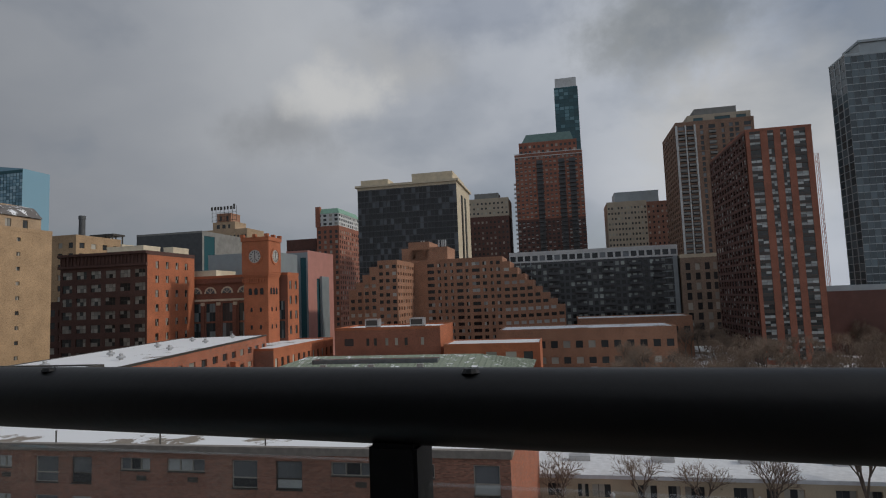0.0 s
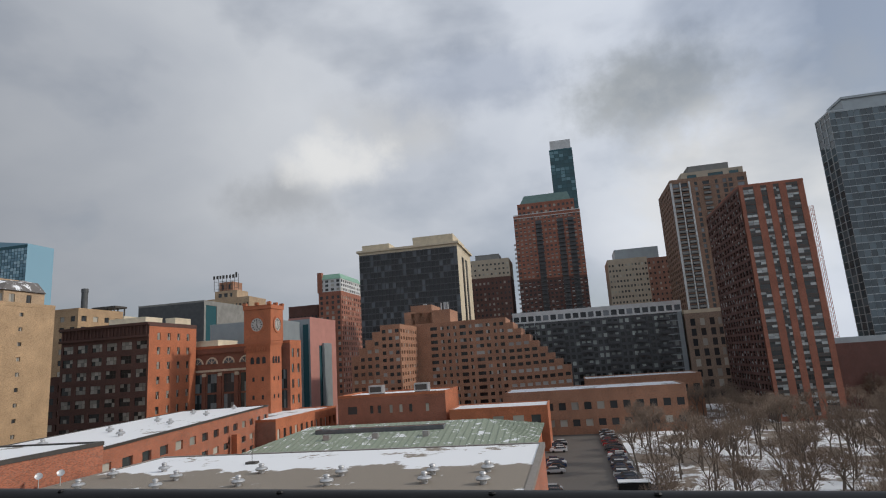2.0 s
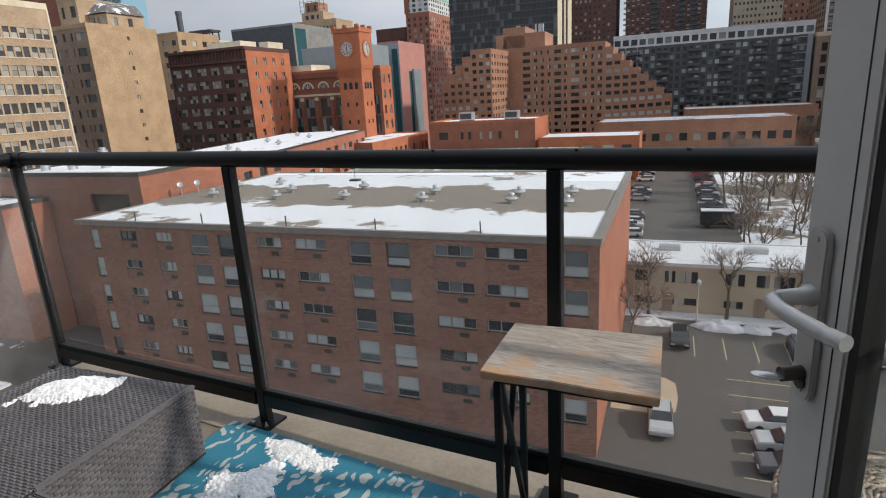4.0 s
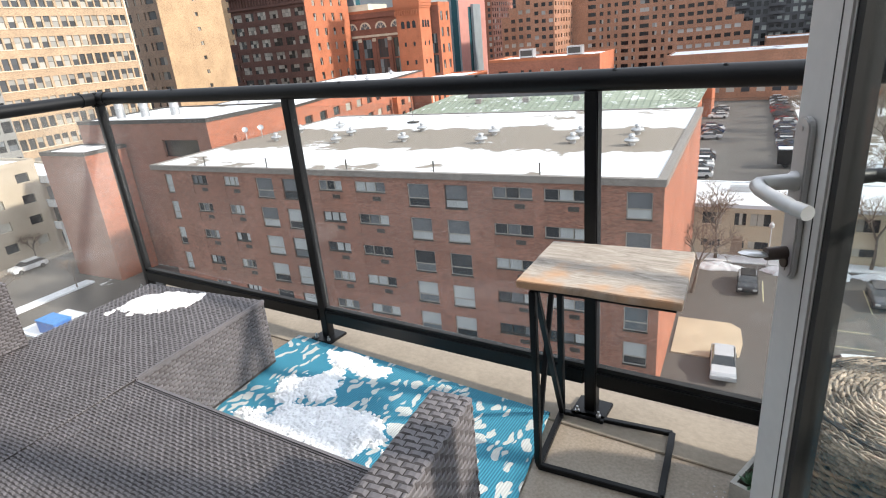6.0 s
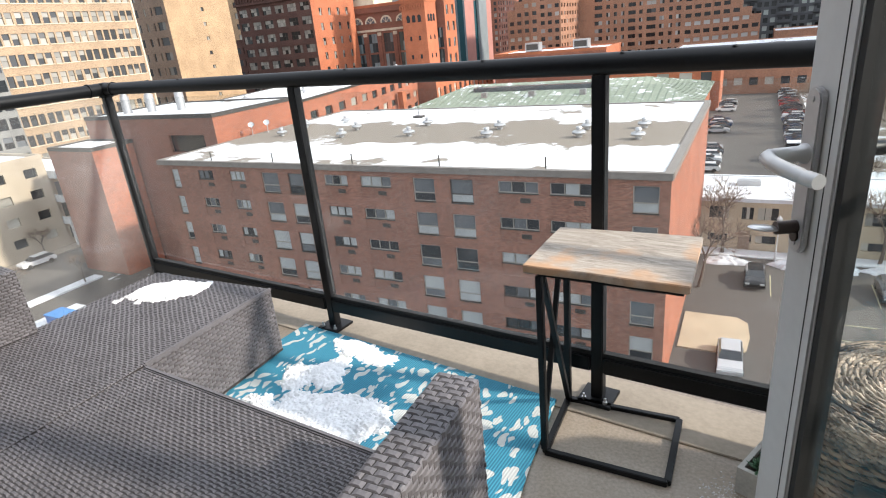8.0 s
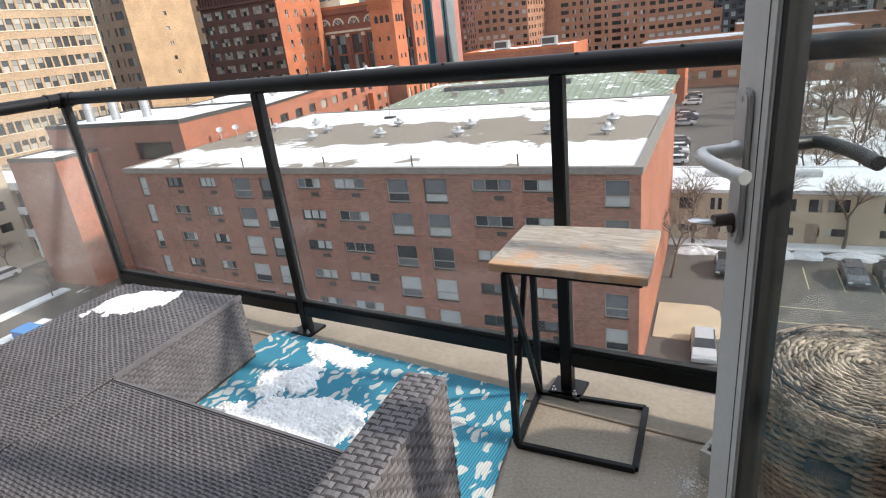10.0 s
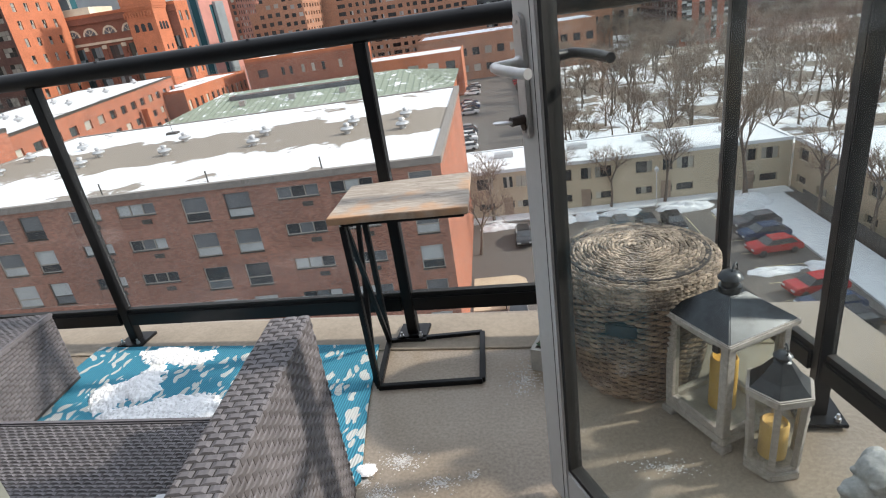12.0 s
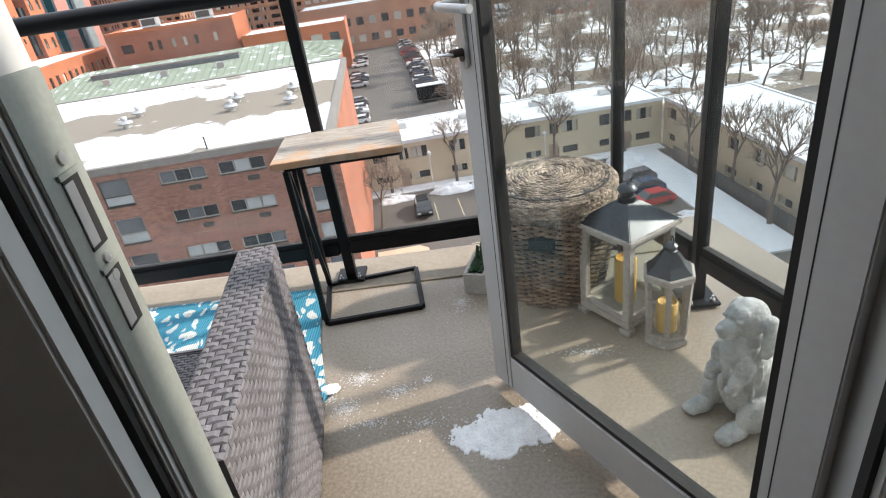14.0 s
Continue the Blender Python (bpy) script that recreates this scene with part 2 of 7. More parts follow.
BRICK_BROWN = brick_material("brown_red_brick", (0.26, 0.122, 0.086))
# copy of the brown brick with warm sunlight put into its colour
BRICK_SUNLIT = brick_material("brick_painted_sunlit", (0.36, 0.12, 0.065))
# loft brick darkened in colour for a front turned from the sun
BRICK_SHADED = brick_material("brick_painted_shaded", (0.085, 0.04, 0.032), mortar=(0.09, 0.055, 0.045))
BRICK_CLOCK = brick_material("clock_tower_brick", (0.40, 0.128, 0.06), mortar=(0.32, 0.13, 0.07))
BRICK_STEP = brick_material("terrace_brick", (0.33, 0.165, 0.10), mortar=(0.28, 0.18, 0.13))
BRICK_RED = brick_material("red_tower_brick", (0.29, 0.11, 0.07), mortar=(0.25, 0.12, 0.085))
BRICK_TAN = brick_material("tan_brick", (0.355, 0.25, 0.16), mortar=(0.4, 0.32, 0.22))
BRICK_BUFF = brick_material("buff_brick", (0.37, 0.25, 0.145), mortar=(0.41, 0.30, 0.19))
BRICK_GREYTAN = brick_material("grey_tan_brick", (0.26, 0.19, 0.14), mortar=(0.28, 0.22, 0.18))
# station brick browned in colour to stand in for shade on the front
BRICK_STATION_SHADE = brick_material("shade_browned_station_brick", (0.21, 0.085, 0.055), mortar=(0.2, 0.1, 0.07))
STUCCO = material("tan_render", (0.44, 0.37, 0.27), 0.9, vary=0.12, scale=0.4, fine=9)
STONE = material("pale_stone", (0.55, 0.48, 0.36), 0.85, vary=0.15, scale=0.5, fine=6)
WHITE_CONC = material("pale_concrete", (0.55, 0.56, 0.56), 0.85, vary=0.15, scale=0.3, fine=4)
GREY_CONC = material("grey_concrete", (0.22, 0.22, 0.21), 0.85, vary=0.2, scale=0.3, fine=4)
DARK_CLAD = material("dark_cladding", (0.07, 0.075, 0.08), 0.6, vary=0.2, scale=0.4, fine=3)
PINK_CLAD = material("pink_cladding", (0.42, 0.20, 0.17), 0.8, vary=0.1, scale=0.3, fine=3)
COPPER = material("green_copper", (0.085, 0.15, 0.14), 0.6, vary=0.2, scale=0.4, fine=5)
TEAL_METAL = material("teal_glass_wall", (0.03, 0.10, 0.12), 0.25, 0.3, vary=0.2, scale=0.2, fine=2)
PANE = pane_material("window_panes", (0.05, 0.055, 0.06), (0.5, 0.48, 0.42), 0.35)
PANE_DARK = pane_material("dark_panes", (0.025, 0.03, 0.035), (0.2, 0.22, 0.24), 0.25, 0.08)
PANE_SASH = pane_material("sash_panes_some_with_blinds", (0.075, 0.08, 0.085), (0.40, 0.385, 0.34), 0.5, 0.15)
PANE_STATION = pane_material("teal_grey_station_panes", (0.05, 0.07, 0.075), (0.24, 0.30, 0.31), 0.4, 0.1)
PANE_TEAL = pane_material("teal_panes", (0.035, 0.105, 0.125), (0.15, 0.28, 0.32), 0.3, 0.06)
PANE_BLUE = pane_material("blue_panes", (0.19, 0.34, 0.43), (0.36, 0.52, 0.60), 0.4, 0.08)
FRAME_PALE = material("pale_window_frame", (0.3, 0.28, 0.25), 0.6, vary=0.1)
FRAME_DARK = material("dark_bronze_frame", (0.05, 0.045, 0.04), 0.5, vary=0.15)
GRAVEL_SNOW = snow_over("gravel_roof_with_snow", (0.225, 0.195, 0.16), 0.5, 0.14, axis=((0.0, 0.55), (0.22, 0.62), (0.36, 0.40), (0.52, 0.38), (0.72, 0.62), (1.0, 0.56)))
ROOF_SNOW = snow_over("snowy_roof", (0.22, 0.2, 0.18), 0.40, 0.1)
SNOW = material("snow", (0.60, 0.62, 0.645), 0.9, vary=0.14, scale=1.4, fine=20, bump=0.9)
SLUSH = material("granular_snow", (0.74, 0.75, 0.76), 0.8, vary=0.08, scale=30.0, fine=240, bump=0.2, second=(0.84, 0.85, 0.86))
LAWN_SNOW = snow_over("lawn_under_snow", (0.19, 0.155, 0.125), 0.50, 0.06)
ASPHALT = snow_over("wet_asphalt", (0.095, 0.086, 0.078), 0.72, 0.2)
GROUND = snow_over("winter_city_ground", (0.10, 0.09, 0.08), 0.60, 0.03)
CONC_DRIVE = material("buff_driveway_concrete", (0.42, 0.35, 0.25), 0.9, vary=0.15, scale=0.5, fine=8)
BARK = material("bark", (0.13, 0.105, 0.085), 0.95, vary=0.3, scale=3, fine=20)
TWIG = material("twigs", (0.20, 0.15, 0.115), 0.95, vary=0.3, scale=1, fine=8)
BLACK_METAL = material("black_painted_metal", (0.005, 0.0055, 0.0065), 0.42, vary=0.3, scale=9, fine=120, bump=0.05, spec=0.28)
GALV = material("galvanised_metal", (0.5, 0.5, 0.5), 0.45, 0.8, vary=0.15, scale=6)
DOOR_GREY = material("grey_white_aluminium", (0.54, 0.54, 0.535), 0.45, vary=0.05, scale=5, fine=60)
STEEL = material("brushed_steel", (0.6, 0.6, 0.6), 0.32, 0.9, vary=0.08, scale=8, fine=150)
RUBBER = material("black_rubber", (0.012, 0.012, 0.012), 0.7, vary=0.2, scale=8)
GLASS = glass_material("balcony_glass", (0.955, 0.965, 0.96), 0.075)
DOOR_GLASS = glass_material("door_glass", (0.93, 0.96, 0.955), 0.03, gloss_most=0.19)
LAMP_GLASS = glass_material("lantern_glass", (0.9, 0.92, 0.9), 0.08)
CONCRETE = material("worn_balcony_concrete", (0.180, 0.143, 0.105), 0.33, vary=0.14, scale=1.3, fine=110, bump=0.1, second=(0.30, 0.255, 0.205))
KERB = material("pale_concrete_kerb", (0.28, 0.24, 0.19), 0.85, vary=0.15, scale=5, fine=60, bump=0.3)
WALL_PAINT = material("pale_grey_wall_paint", (0.5, 0.5, 0.48), 0.9, vary=0.05)
CEIL_PAINT = material("white_ceiling_paint", (0.6, 0.6, 0.58), 0.9, vary=0.04)
WOOD_FLOOR = material("brown_floor_boards", (0.16, 0.10, 0.06), 0.5, vary=0.3, scale=4)


# ---- mesh helpers ----
class Build:
    """Gathers the corners and faces of one mesh."""

    def __init__(self):
        self.v, self.f = [], []

    def add(self, verts, faces):
        k = len(self.v)
        self.v += [tuple(p) for p in verts]
        self.f += [tuple(i + k for i in f) for f in faces]
        return self

    def box(self, x0, x1, y0, y1, z0, z1):
        return self.add([(x0, y0, z0), (x1, y0, z0), (x1, y1, z0), (x0, y1, z0), (x0, y0, z1), (x1, y0, z1), (x1, y1, z1), (x0, y1, z1)],
                        [(3, 2, 1, 0), (4, 5, 6, 7), (0, 1, 5, 4), (1, 2, 6, 5), (2, 3, 7, 6), (3, 0, 4, 7)])

    def tube(self, p, q, r, r2=None, n=10, caps=True):
        p, q = Vector(p), Vector(q)
        r2 = r if r2 is None else r2
        d = (q - p).normalized()
        a = d.orthogonal().normalized()
        b = d.cross(a)
        ring = [(a * math.cos(2 * math.pi * i / n) + b * math.sin(2 * math.pi * i / n)) for i in range(n)]
        verts = [p + w * r for w in ring] + [q + w * r2 for w in ring]
        faces = [(i, (i + 1) % n, n + (i + 1) % n, n + i) for i in range(n)]
        if caps:
            faces += [tuple(range(n - 1, -1, -1)), tuple(range(n, 2 * n))]
        return self.add(verts, faces)

    def bar(self, p, q, w, h=None, up=(0, 0, 1)):
        """A square bar from p to q."""
        p, q = Vector(p), Vector(q)
        h = w if h is None else h
        d = (q - p).normalized()
        s = d.cross(Vector(up))
        s = s.normalized() if s.length > 1e-4 else Vector((1, 0, 0))
        u = s.cross(d).normalized()
        c = [s * (i * w / 2) + u * (j * h / 2) for i, j in ((-1, -1), (1, -1), (1, 1), (-1, 1))]
        return self.add([p + k for k in c] + [q + k for k in c],
                        [(0, 1, 2, 3), (7, 6, 5, 4), (0, 4, 5, 1), (1, 5, 6, 2), (2, 6, 7, 3), (3, 7, 4, 0)])

    def lathe(self, rows, n=24, centre=(0, 0)):
        """Rows of (radius, z), turned about an upright axis."""
        k, verts, faces = len(rows), [], []
        for r, z in rows:
            verts += [(centre[0] + r * math.cos(2 * math.pi * i / n), centre[1] + r * math.sin(2 * math.pi * i / n), z) for i in range(n)]
        for j in range(k - 1):
            faces += [(j * n + i, j * n + (i + 1) % n, (j + 1) * n + (i + 1) % n, (j + 1) * n + i) for i in range(n)]
        faces += [tuple(range(n - 1, -1, -1)), tuple((k - 1) * n + i for i in range(n))]
        return self.add(verts, faces)

    def prism(self, outline, z0, z1):
        n = len(outline)
        return self.add([(x, y, z0) for x, y in outline] + [(x, y, z1) for x, y in outline],
                        [tuple(range(n - 1, -1, -1)), tuple(range(n, 2 * n))] + [(i, (i + 1) % n, n + (i + 1) % n, n + i) for i in range(n)])


def mesh_of(name, build, mat, bevel=0.0, smooth=False):
    me = bpy.data.meshes.new(name)
    me.from_pydata(build.v, [], build.f)
    if bevel:
        bm = bmesh.new()
        bm.from_mesh(me)
        bmesh.ops.bevel(bm, geom=[e for e in bm.edges if e.calc_face_angle(0) > 0.5], offset=bevel, segments=2, affect="EDGES", clamp_overlap=True)
        bm.to_mesh(me)
        bm.free()
    if smooth:
        me.shade_smooth()
        me.set_sharp_from_angle(angle=radians(40))
    me.materials.append(mat)
    return me


def part(name, build, mat, parent=None, label="", bevel=0.0, smooth=False):
    ob = new(name, build if isinstance(build, bpy.types.Mesh) else mesh_of(name, build, mat, bevel, smooth))
    ob.parent = parent
    return tagged(ob, label)


def thing(name, m, label, category, group="", kind=""):
    ob = new(name)
    ob.empty_display_size = 0.2
    ob.matrix_world = m
    return tagged(ob, label, category, group, kind)


# ---- the city: its grid is turned against the balcony ----
TURN, G = 6.2, -24.0                  # degrees, and the height of the street
CA, SA = math.cos(radians(TURN)), math.sin(radians(TURN))


def city(u, v, z=G, turn=0.0):
    """A pose in the city's grid."""
    return pose(CA * u - SA * v, SA * u + CA * v, z, 0, 0, TURN + turn)


ground = part("ground", Build().add([(-2500, -600, 0), (2500, -600, 0), (2500, 3000, 0), (-2500, 3000, 0)], [(0, 1, 2, 3)]), GROUND)
ground.matrix_world = city(0, 0)
tagged(ground, "brown winter city ground with thin snow", "ground", kind="structure")


def sheet(name, u0, u1, v0, v1, mat, label, category, rise=0.05, kind="structure"):
    ob = part(name, Build().box(u0 - (u0 + u1) / 2, u1 - (u0 + u1) / 2, v0 - (v0 + v1) / 2, v1 - (v0 + v1) / 2, -0.3, rise), mat)
    ob.matrix_world = city((u0 + u1) / 2, (v0 + v1) / 2)
    return tagged(ob, label, category, kind=kind)


def evenly(length, n, width, margin=0.0):
    """n openings of a width, spread evenly over a length."""
    pitch = (length - 2 * margin) / n
    return [(margin + (i + 0.5) * pitch - width / 2, margin + (i + 0.5) * pitch + width / 2) for i in range(n)]


def storeys(z0, z1, n, share=0.5):
    pitch = (z1 - z0) / n
    return [(z0 + (i + 0.5 - share / 2) * pitch, z0 + (i + 0.5 + share / 2) * pitch) for i in range(n)]


def wall_with_openings(p0, p1, z0, z1, xs, zs, depth, wall, panes, split=1, skip=None, stack=1):
    """A wall face from p0 to p1 (seen from the right of that way), with recessed openings."""
    p0, p1 = Vector((*p0, 0)), Vector((*p1, 0))
    d = (p1 - p0)
    length = d.length
    d.normalize()
    inward = Vector((-d.y, d.x, 0))

    def at(s, z, k=0.0):
        return p0 + d * s + inward * k + Vector((0, 0, z))

    def quad(b, a0, a1, c0, c1, k=0.0):
        b.add([at(a0, c0, k), at(a1, c0, k), at(a1, c1, k), at(a0, c1, k)], [(0, 1, 2, 3)])
    if not xs or not zs:
        quad(wall, 0, length, z0, z1)
        return
    low = z0
    for j, (za, zb) in enumerate(zs):
        quad(wall, 0, length, low, za)
        low, s = zb, 0.0
        for i, (a, c) in enumerate(xs):
            if skip and skip(i, j):
                continue
            quad(wall, s, a, za, zb)
            s = c
            wall.add([at(a, za), at(a, zb), at(a, zb, depth), at(a, za, depth)], [(0, 1, 2, 3)])
            wall.add([at(c, za), at(c, zb), at(c, zb, depth), at(c, za, depth)], [(3, 2, 1, 0)])
            wall.add([at(a, za), at(c, za), at(c, za, depth), at(a, za, depth)], [(3, 2, 1, 0)])
            wall.add([at(a, zb), at(c, zb), at(c, zb, depth), at(a, zb, depth)], [(0, 1, 2, 3)])
            for q in range(split):
                w = (c - a) / split
                for r in range(stack):
                    h = (zb - za) / stack
                    quad(panes, a + q * w + 0.06 * (q > 0), a + (q + 1) * w, za + r * h + 0.07 * (r > 0), za + (r + 1) * h, depth - 0.03 * (q % 2) - 0.04 * (r % 2))
        quad(wall, s, length, za, zb)
    quad(wall, 0, length, low, z1)


def building(name, label, u0, u1, v0, v1, z1, wall_mat, front=None, right=None, left=None, pane_mat=None, roof_mat=None, depth=0.3,
             side_mat=None, parapet=0.6, turn=0.0, cap_mat=None, base=G, split=1, into=None, stack=1):
    """A block of flats or offices; front, right and left give (openings, storeys) in metres along and above the street."""
    uc, vc = (u0 + u1) / 2, (v0 + v1) / 2
    root = None if into else thing(name, city(uc, vc, base, turn), label, "building")
    a, b, h = (u1 - u0) / 2, (v1 - v0) / 2, z1 - base
    pane_mat, side_mat = pane_mat or PANE, side_mat or wall_mat
    wall, panes, side, core = Build(), Build(), Build(), Build()
    wall_with_openings((-a, -b), (a, -b), 0, h, *(front or ([], [])), depth, wall, panes, split, stack=stack)
    wall_with_openings((a, -b), (a, b), 0, h, *(right or ([], [])), depth, side, panes, split, stack=stack)
    wall_with_openings((-a, b), (-a, -b), 0, h, *(left or ([], [])), depth, side, panes, split, stack=stack)
    wall_with_openings((a, b), (-a, b), 0, h, [], [], depth, side, panes)
    k = depth + 0.05
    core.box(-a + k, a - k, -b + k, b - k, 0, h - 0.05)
    if into:                              # a block of another building
        root = part(name, wall, wall_mat, into)
        root.matrix_basis = into.matrix_world.inverted() @ city(uc, vc, base, turn)
    else:
        part("wall", wall, wall_mat, root)
    part("side_wall", side, side_mat, root)
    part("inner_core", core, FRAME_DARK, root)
    roof = Build().box(-a + 0.02, a - 0.02, -b + 0.02, b - 0.02, h - 0.3, h + 0.02)
    part("roof", roof, roof_mat or ROOF_SNOW, root)
    if parapet:
        ring = Build()
        for x0, x1, y0, y1 in ((-a - .06, a + .06, -b - .06, -b + .3), (-a - .06, a + .06, b - .3, b + .06), (-a - .06, -a + .3, -b + .3, b - .3), (a - .3, a + .06, -b + .3, b - .3)):
            ring.box(x0, x1, y0, y1, h - 0.25, h + parapet)
        part("parapet", ring, cap_mat or side_mat, root)
    if panes.f:
        tagged(part("window_panes", panes, pane_mat, root), kind="stuff")
    return root


def face(length, n, width, z0, z1, floors, share=0.5, margin=0.0):
    return evenly(length, n, width, margin), storeys(z0 - G, z1 - G, floors, share)


def block_on(root, name, x0, x1, y0, y1, z0, z1, mat, label="", bevel=0.0):
    return part(name, Build().box(x0, x1, y0, y1, z0, z1), mat, root, label, bevel)


# -- the brick block across the yard --
NB_U0, NB_U1, NB_V0, NB_V1, NB_Z = -50.8, -3.5, 34.4, 65.0, -8.2
nb = thing("brick_apartment_block", city((NB_U0 + NB_U1) / 2, (NB_V0 + NB_V1) / 2), "six storey brown brick apartment block with snowy gravel roof", "building")
na, nbb, nh = (NB_U1 - NB_U0) / 2, (NB_V1 - NB_V0) / 2, NB_Z - G
WIDE = [(-45.45, -43.45), (-41.25, -39.4), (-30.35, -28.0), (-26.7, -23.85), (-14.9, -11.95), (-11.15, -8.15)]
TALL = [(-49.2, -48.2), (-37.35, -35.4), (-34.3, -32.65), (-21.85, -20.0), (-18.7, -16.85), (-5.75, -4.15)]
cols = sorted([(a, b, "wide") for a, b in WIDE] + [(a, b, "tall") for a, b in TALL])
wall, dummy = Build(), Build()
nb_xs = [(a - NB_U0, b - NB_U0) for a, b, k in cols]
ROWS = [(nh - 2.55 - 2.68 * k, nh - 0.75 - 2.68 * k) for k in range(5)][::-1]
wall_with_openings((-na, -nbb), (na, -nbb), 0, nh, nb_xs, ROWS, 0.25, wall, dummy)
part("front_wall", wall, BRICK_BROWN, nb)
# painted brighter than the front, as the sun falls on it
part("end_wall", Build().add([(na, -nbb, 0), (na, nbb, 0), (na, nbb, nh), (na, -nbb, nh)], [(0, 1, 2, 3)]), BRICK_SUNLIT, nb, "brick end wall, sunlight painted in as orange")
part("rear_wall", Build().box(-na, na - 0.02, nbb - 0.4, nbb, 0, nh), BRICK_BROWN, nb)
part("side_wall", Build().box(-na, -na + 0.3, -nbb + 0.02, nbb - 0.42, 0, nh), BRICK_BROWN, nb)
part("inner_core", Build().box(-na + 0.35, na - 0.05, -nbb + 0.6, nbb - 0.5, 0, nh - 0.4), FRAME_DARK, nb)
part("roof", Build().box(-na + 0.3, na - 0.3, -nbb + 0.3, nbb - 0.42, nh - 0.35, nh + 0.03), GRAVEL_SNOW, nb, "gravel roof with melting snow")
edge = Build()
for x0, x1, y0, y1 in ((-na - .1, na + .1, -nbb - .12, -nbb + .3), (-na - .1, na + .1, nbb - .3, nbb + .1), (-na - .1, -na + .3, -nbb + .3, nbb - .3), (na - .45, na + .12, -nbb + .3, nbb - .3)):
    edge.box(x0, x1, y0, y1, nh - 0.35, nh + 0.12)
part("roof_edge", edge, material("roof_edge_metal", (0.20, 0.18, 0.16), 0.6, vary=0.2), nb)


def nb_window(x0, x1, z0, z1, tall):
    """One window of the block: frame, panes, sill, and the brick panel or grille under it."""
    w, y = x1 - x0, -nbb
    key = f"{round(w, 2)}{tall}"
    frame_b, pane_b = Build(), Build()
    top, low = z1, (z0 if tall else z0 + 0.95)
    for a, b, c, d in ((0, w, top - 0.07, top), (0, w, low, low + 0.07), (0, 0.07, low + .07, top - .07), (w - 0.07, w, low + .07, top - .07)):
        frame_b.box(a, b, 0.10, 0.2, c - z0, d - z0)
    if tall:
        frame_b.box(0.07, w - 0.07, 0.10, 0.2, 0.62, 0.70)
    else:
        frame_b.box(w / 3 - 0.03, w / 3 + 0.03, 0.10, 0.2, low + .07 - z0, top - .07 - z0)
        frame_b.box(2 * w / 3 - 0.03, 2 * w / 3 + 0.03, 0.10, 0.2, low + .07 - z0, top - .07 - z0)
    win = part("window", frame_b, FRAME_PALE if random.random() < 0.7 else FRAME_DARK, nb)
    win.matrix_basis = pose(x0, y, z0)
    cells = [(0.07, w - 0.07, 0.70, top - z0 - .07), (0.07, w - 0.07, 0.07, 0.62)] if tall else [(0.07 + i * w / 3, (i + 1) * w / 3 - 0.04, low - z0 + .07, top - z0 - .07) for i in range(3)]
    for a, b, c, d in cells:
        part("pane", Build().box(a, b, 0.155, 0.165, c, d), random.choice((PANE_A, PANE_B, PANE_B, PANE_C)), win)
    if not tall:
        part("panel", Build().box(0.0, w, 0.03, 0.22, 0, low - z0 - 0.06), BRICK_BROWN, win)
        part("sill", Build().box(-0.03, w + 0.03, -0.03, 0.10, low - z0 - 0.05, low - z0), FRAME_DARK, win)
        part("grille", Build().box(w * 0.55, w * 0.55 + 0.75, 0.0, 0.05, 0.28, 0.62), FRAME_DARK, win)
    else:
        part("sill", Build().box(-0.03, w + 0.03, -0.04, 0.10, -0.06, 0.0), FRAME_DARK, win)


PANE_A = material("dark_window_pane", (0.035, 0.04, 0.045), 0.1, vary=0.3, scale=0.6)
PANE_B = material("pane_with_pale_blind", (0.38, 0.40, 0.40), 0.3, vary=0.15, scale=0.8)
PANE_C = material("pane_with_grey_blind", (0.13, 0.14, 0.15), 0.2, vary=0.2, scale=0.8)
for z0, z1 in ROWS:
    for a, b, k in cols:
        nb_window(a - (NB_U0 + NB_U1) / 2, b - (NB_U0 + NB_U1) / 2, z0, z1, k == "tall")

# roof vents and stub pipes of the block
vent_b = Build().lathe([(0.28, 0.0), (0.28, 0.25), (0.55, 0.3), (0.6, 0.42), (0.5, 0.55), (0.22, 0.62), (0.2, 0.74), (0.3, 0.78), (0.22, 0.9), (0.05, 0.95)], 14)
vent_me = mesh_of("roof_vent", vent_b, GALV, smooth=True)
for u, v in ((-37.0, 46.1), (-37.9, 50.1), (-30.2, 52.4), (-29.2, 46.7), (-20.6, 46.0), (-20.9, 49.9), (-12.2, 46.0), (-12.3, 49.3), (-7.3, 45.2), (-7.6, 50.0), (-47.0, 52.4), (-46.0, 47.0), (-43.0, 55.0)):
    ob = part("roof_vent", vent_me, GALV)
    ob.matrix_world = city(u, v, NB_Z + 0.02)
    tagged(ob, "round galvanised mushroom vent on the gravel roof", "roof vent", "roof vents")
for u in (-43.6, -36.0, -27.5, -19.6, -11.5):
    ob = part("stub_pipe", Build().tube((0, 0, 0), (0, 0, 0.75), 0.05, n=8).tube((0, 0, 0.75), (0, 0, 0.8), 0.08, n=8), FRAME_DARK)
    ob.matrix_world = city(u, 34.75, NB_Z + 0.12)
    tagged(ob, "thin dark stub pipe at the roof edge", "pipe", "roof edge pipes")

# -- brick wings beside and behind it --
# orange right sides of these wings are sunlight given as brick colour
building("brick_wing", "low brown brick wing with rooftop flues", -76, -52.5, 43.5, 57, -5.2, BRICK_BROWN, front=([(15.5, 21.5)], [(14.6, 16.6)]), side_mat=BRICK_SUNLIT, pane_mat=PANE_DARK, cap_mat=FRAME_DARK, parapet=0.2)
building("brick_block", "brown brick block with a snowy flat roof", -76.2, -67.3, 38, 43.3, -8.0, BRICK_BROWN, side_mat=BRICK_SUNLIT, cap_mat=FRAME_DARK, parapet=0.2)
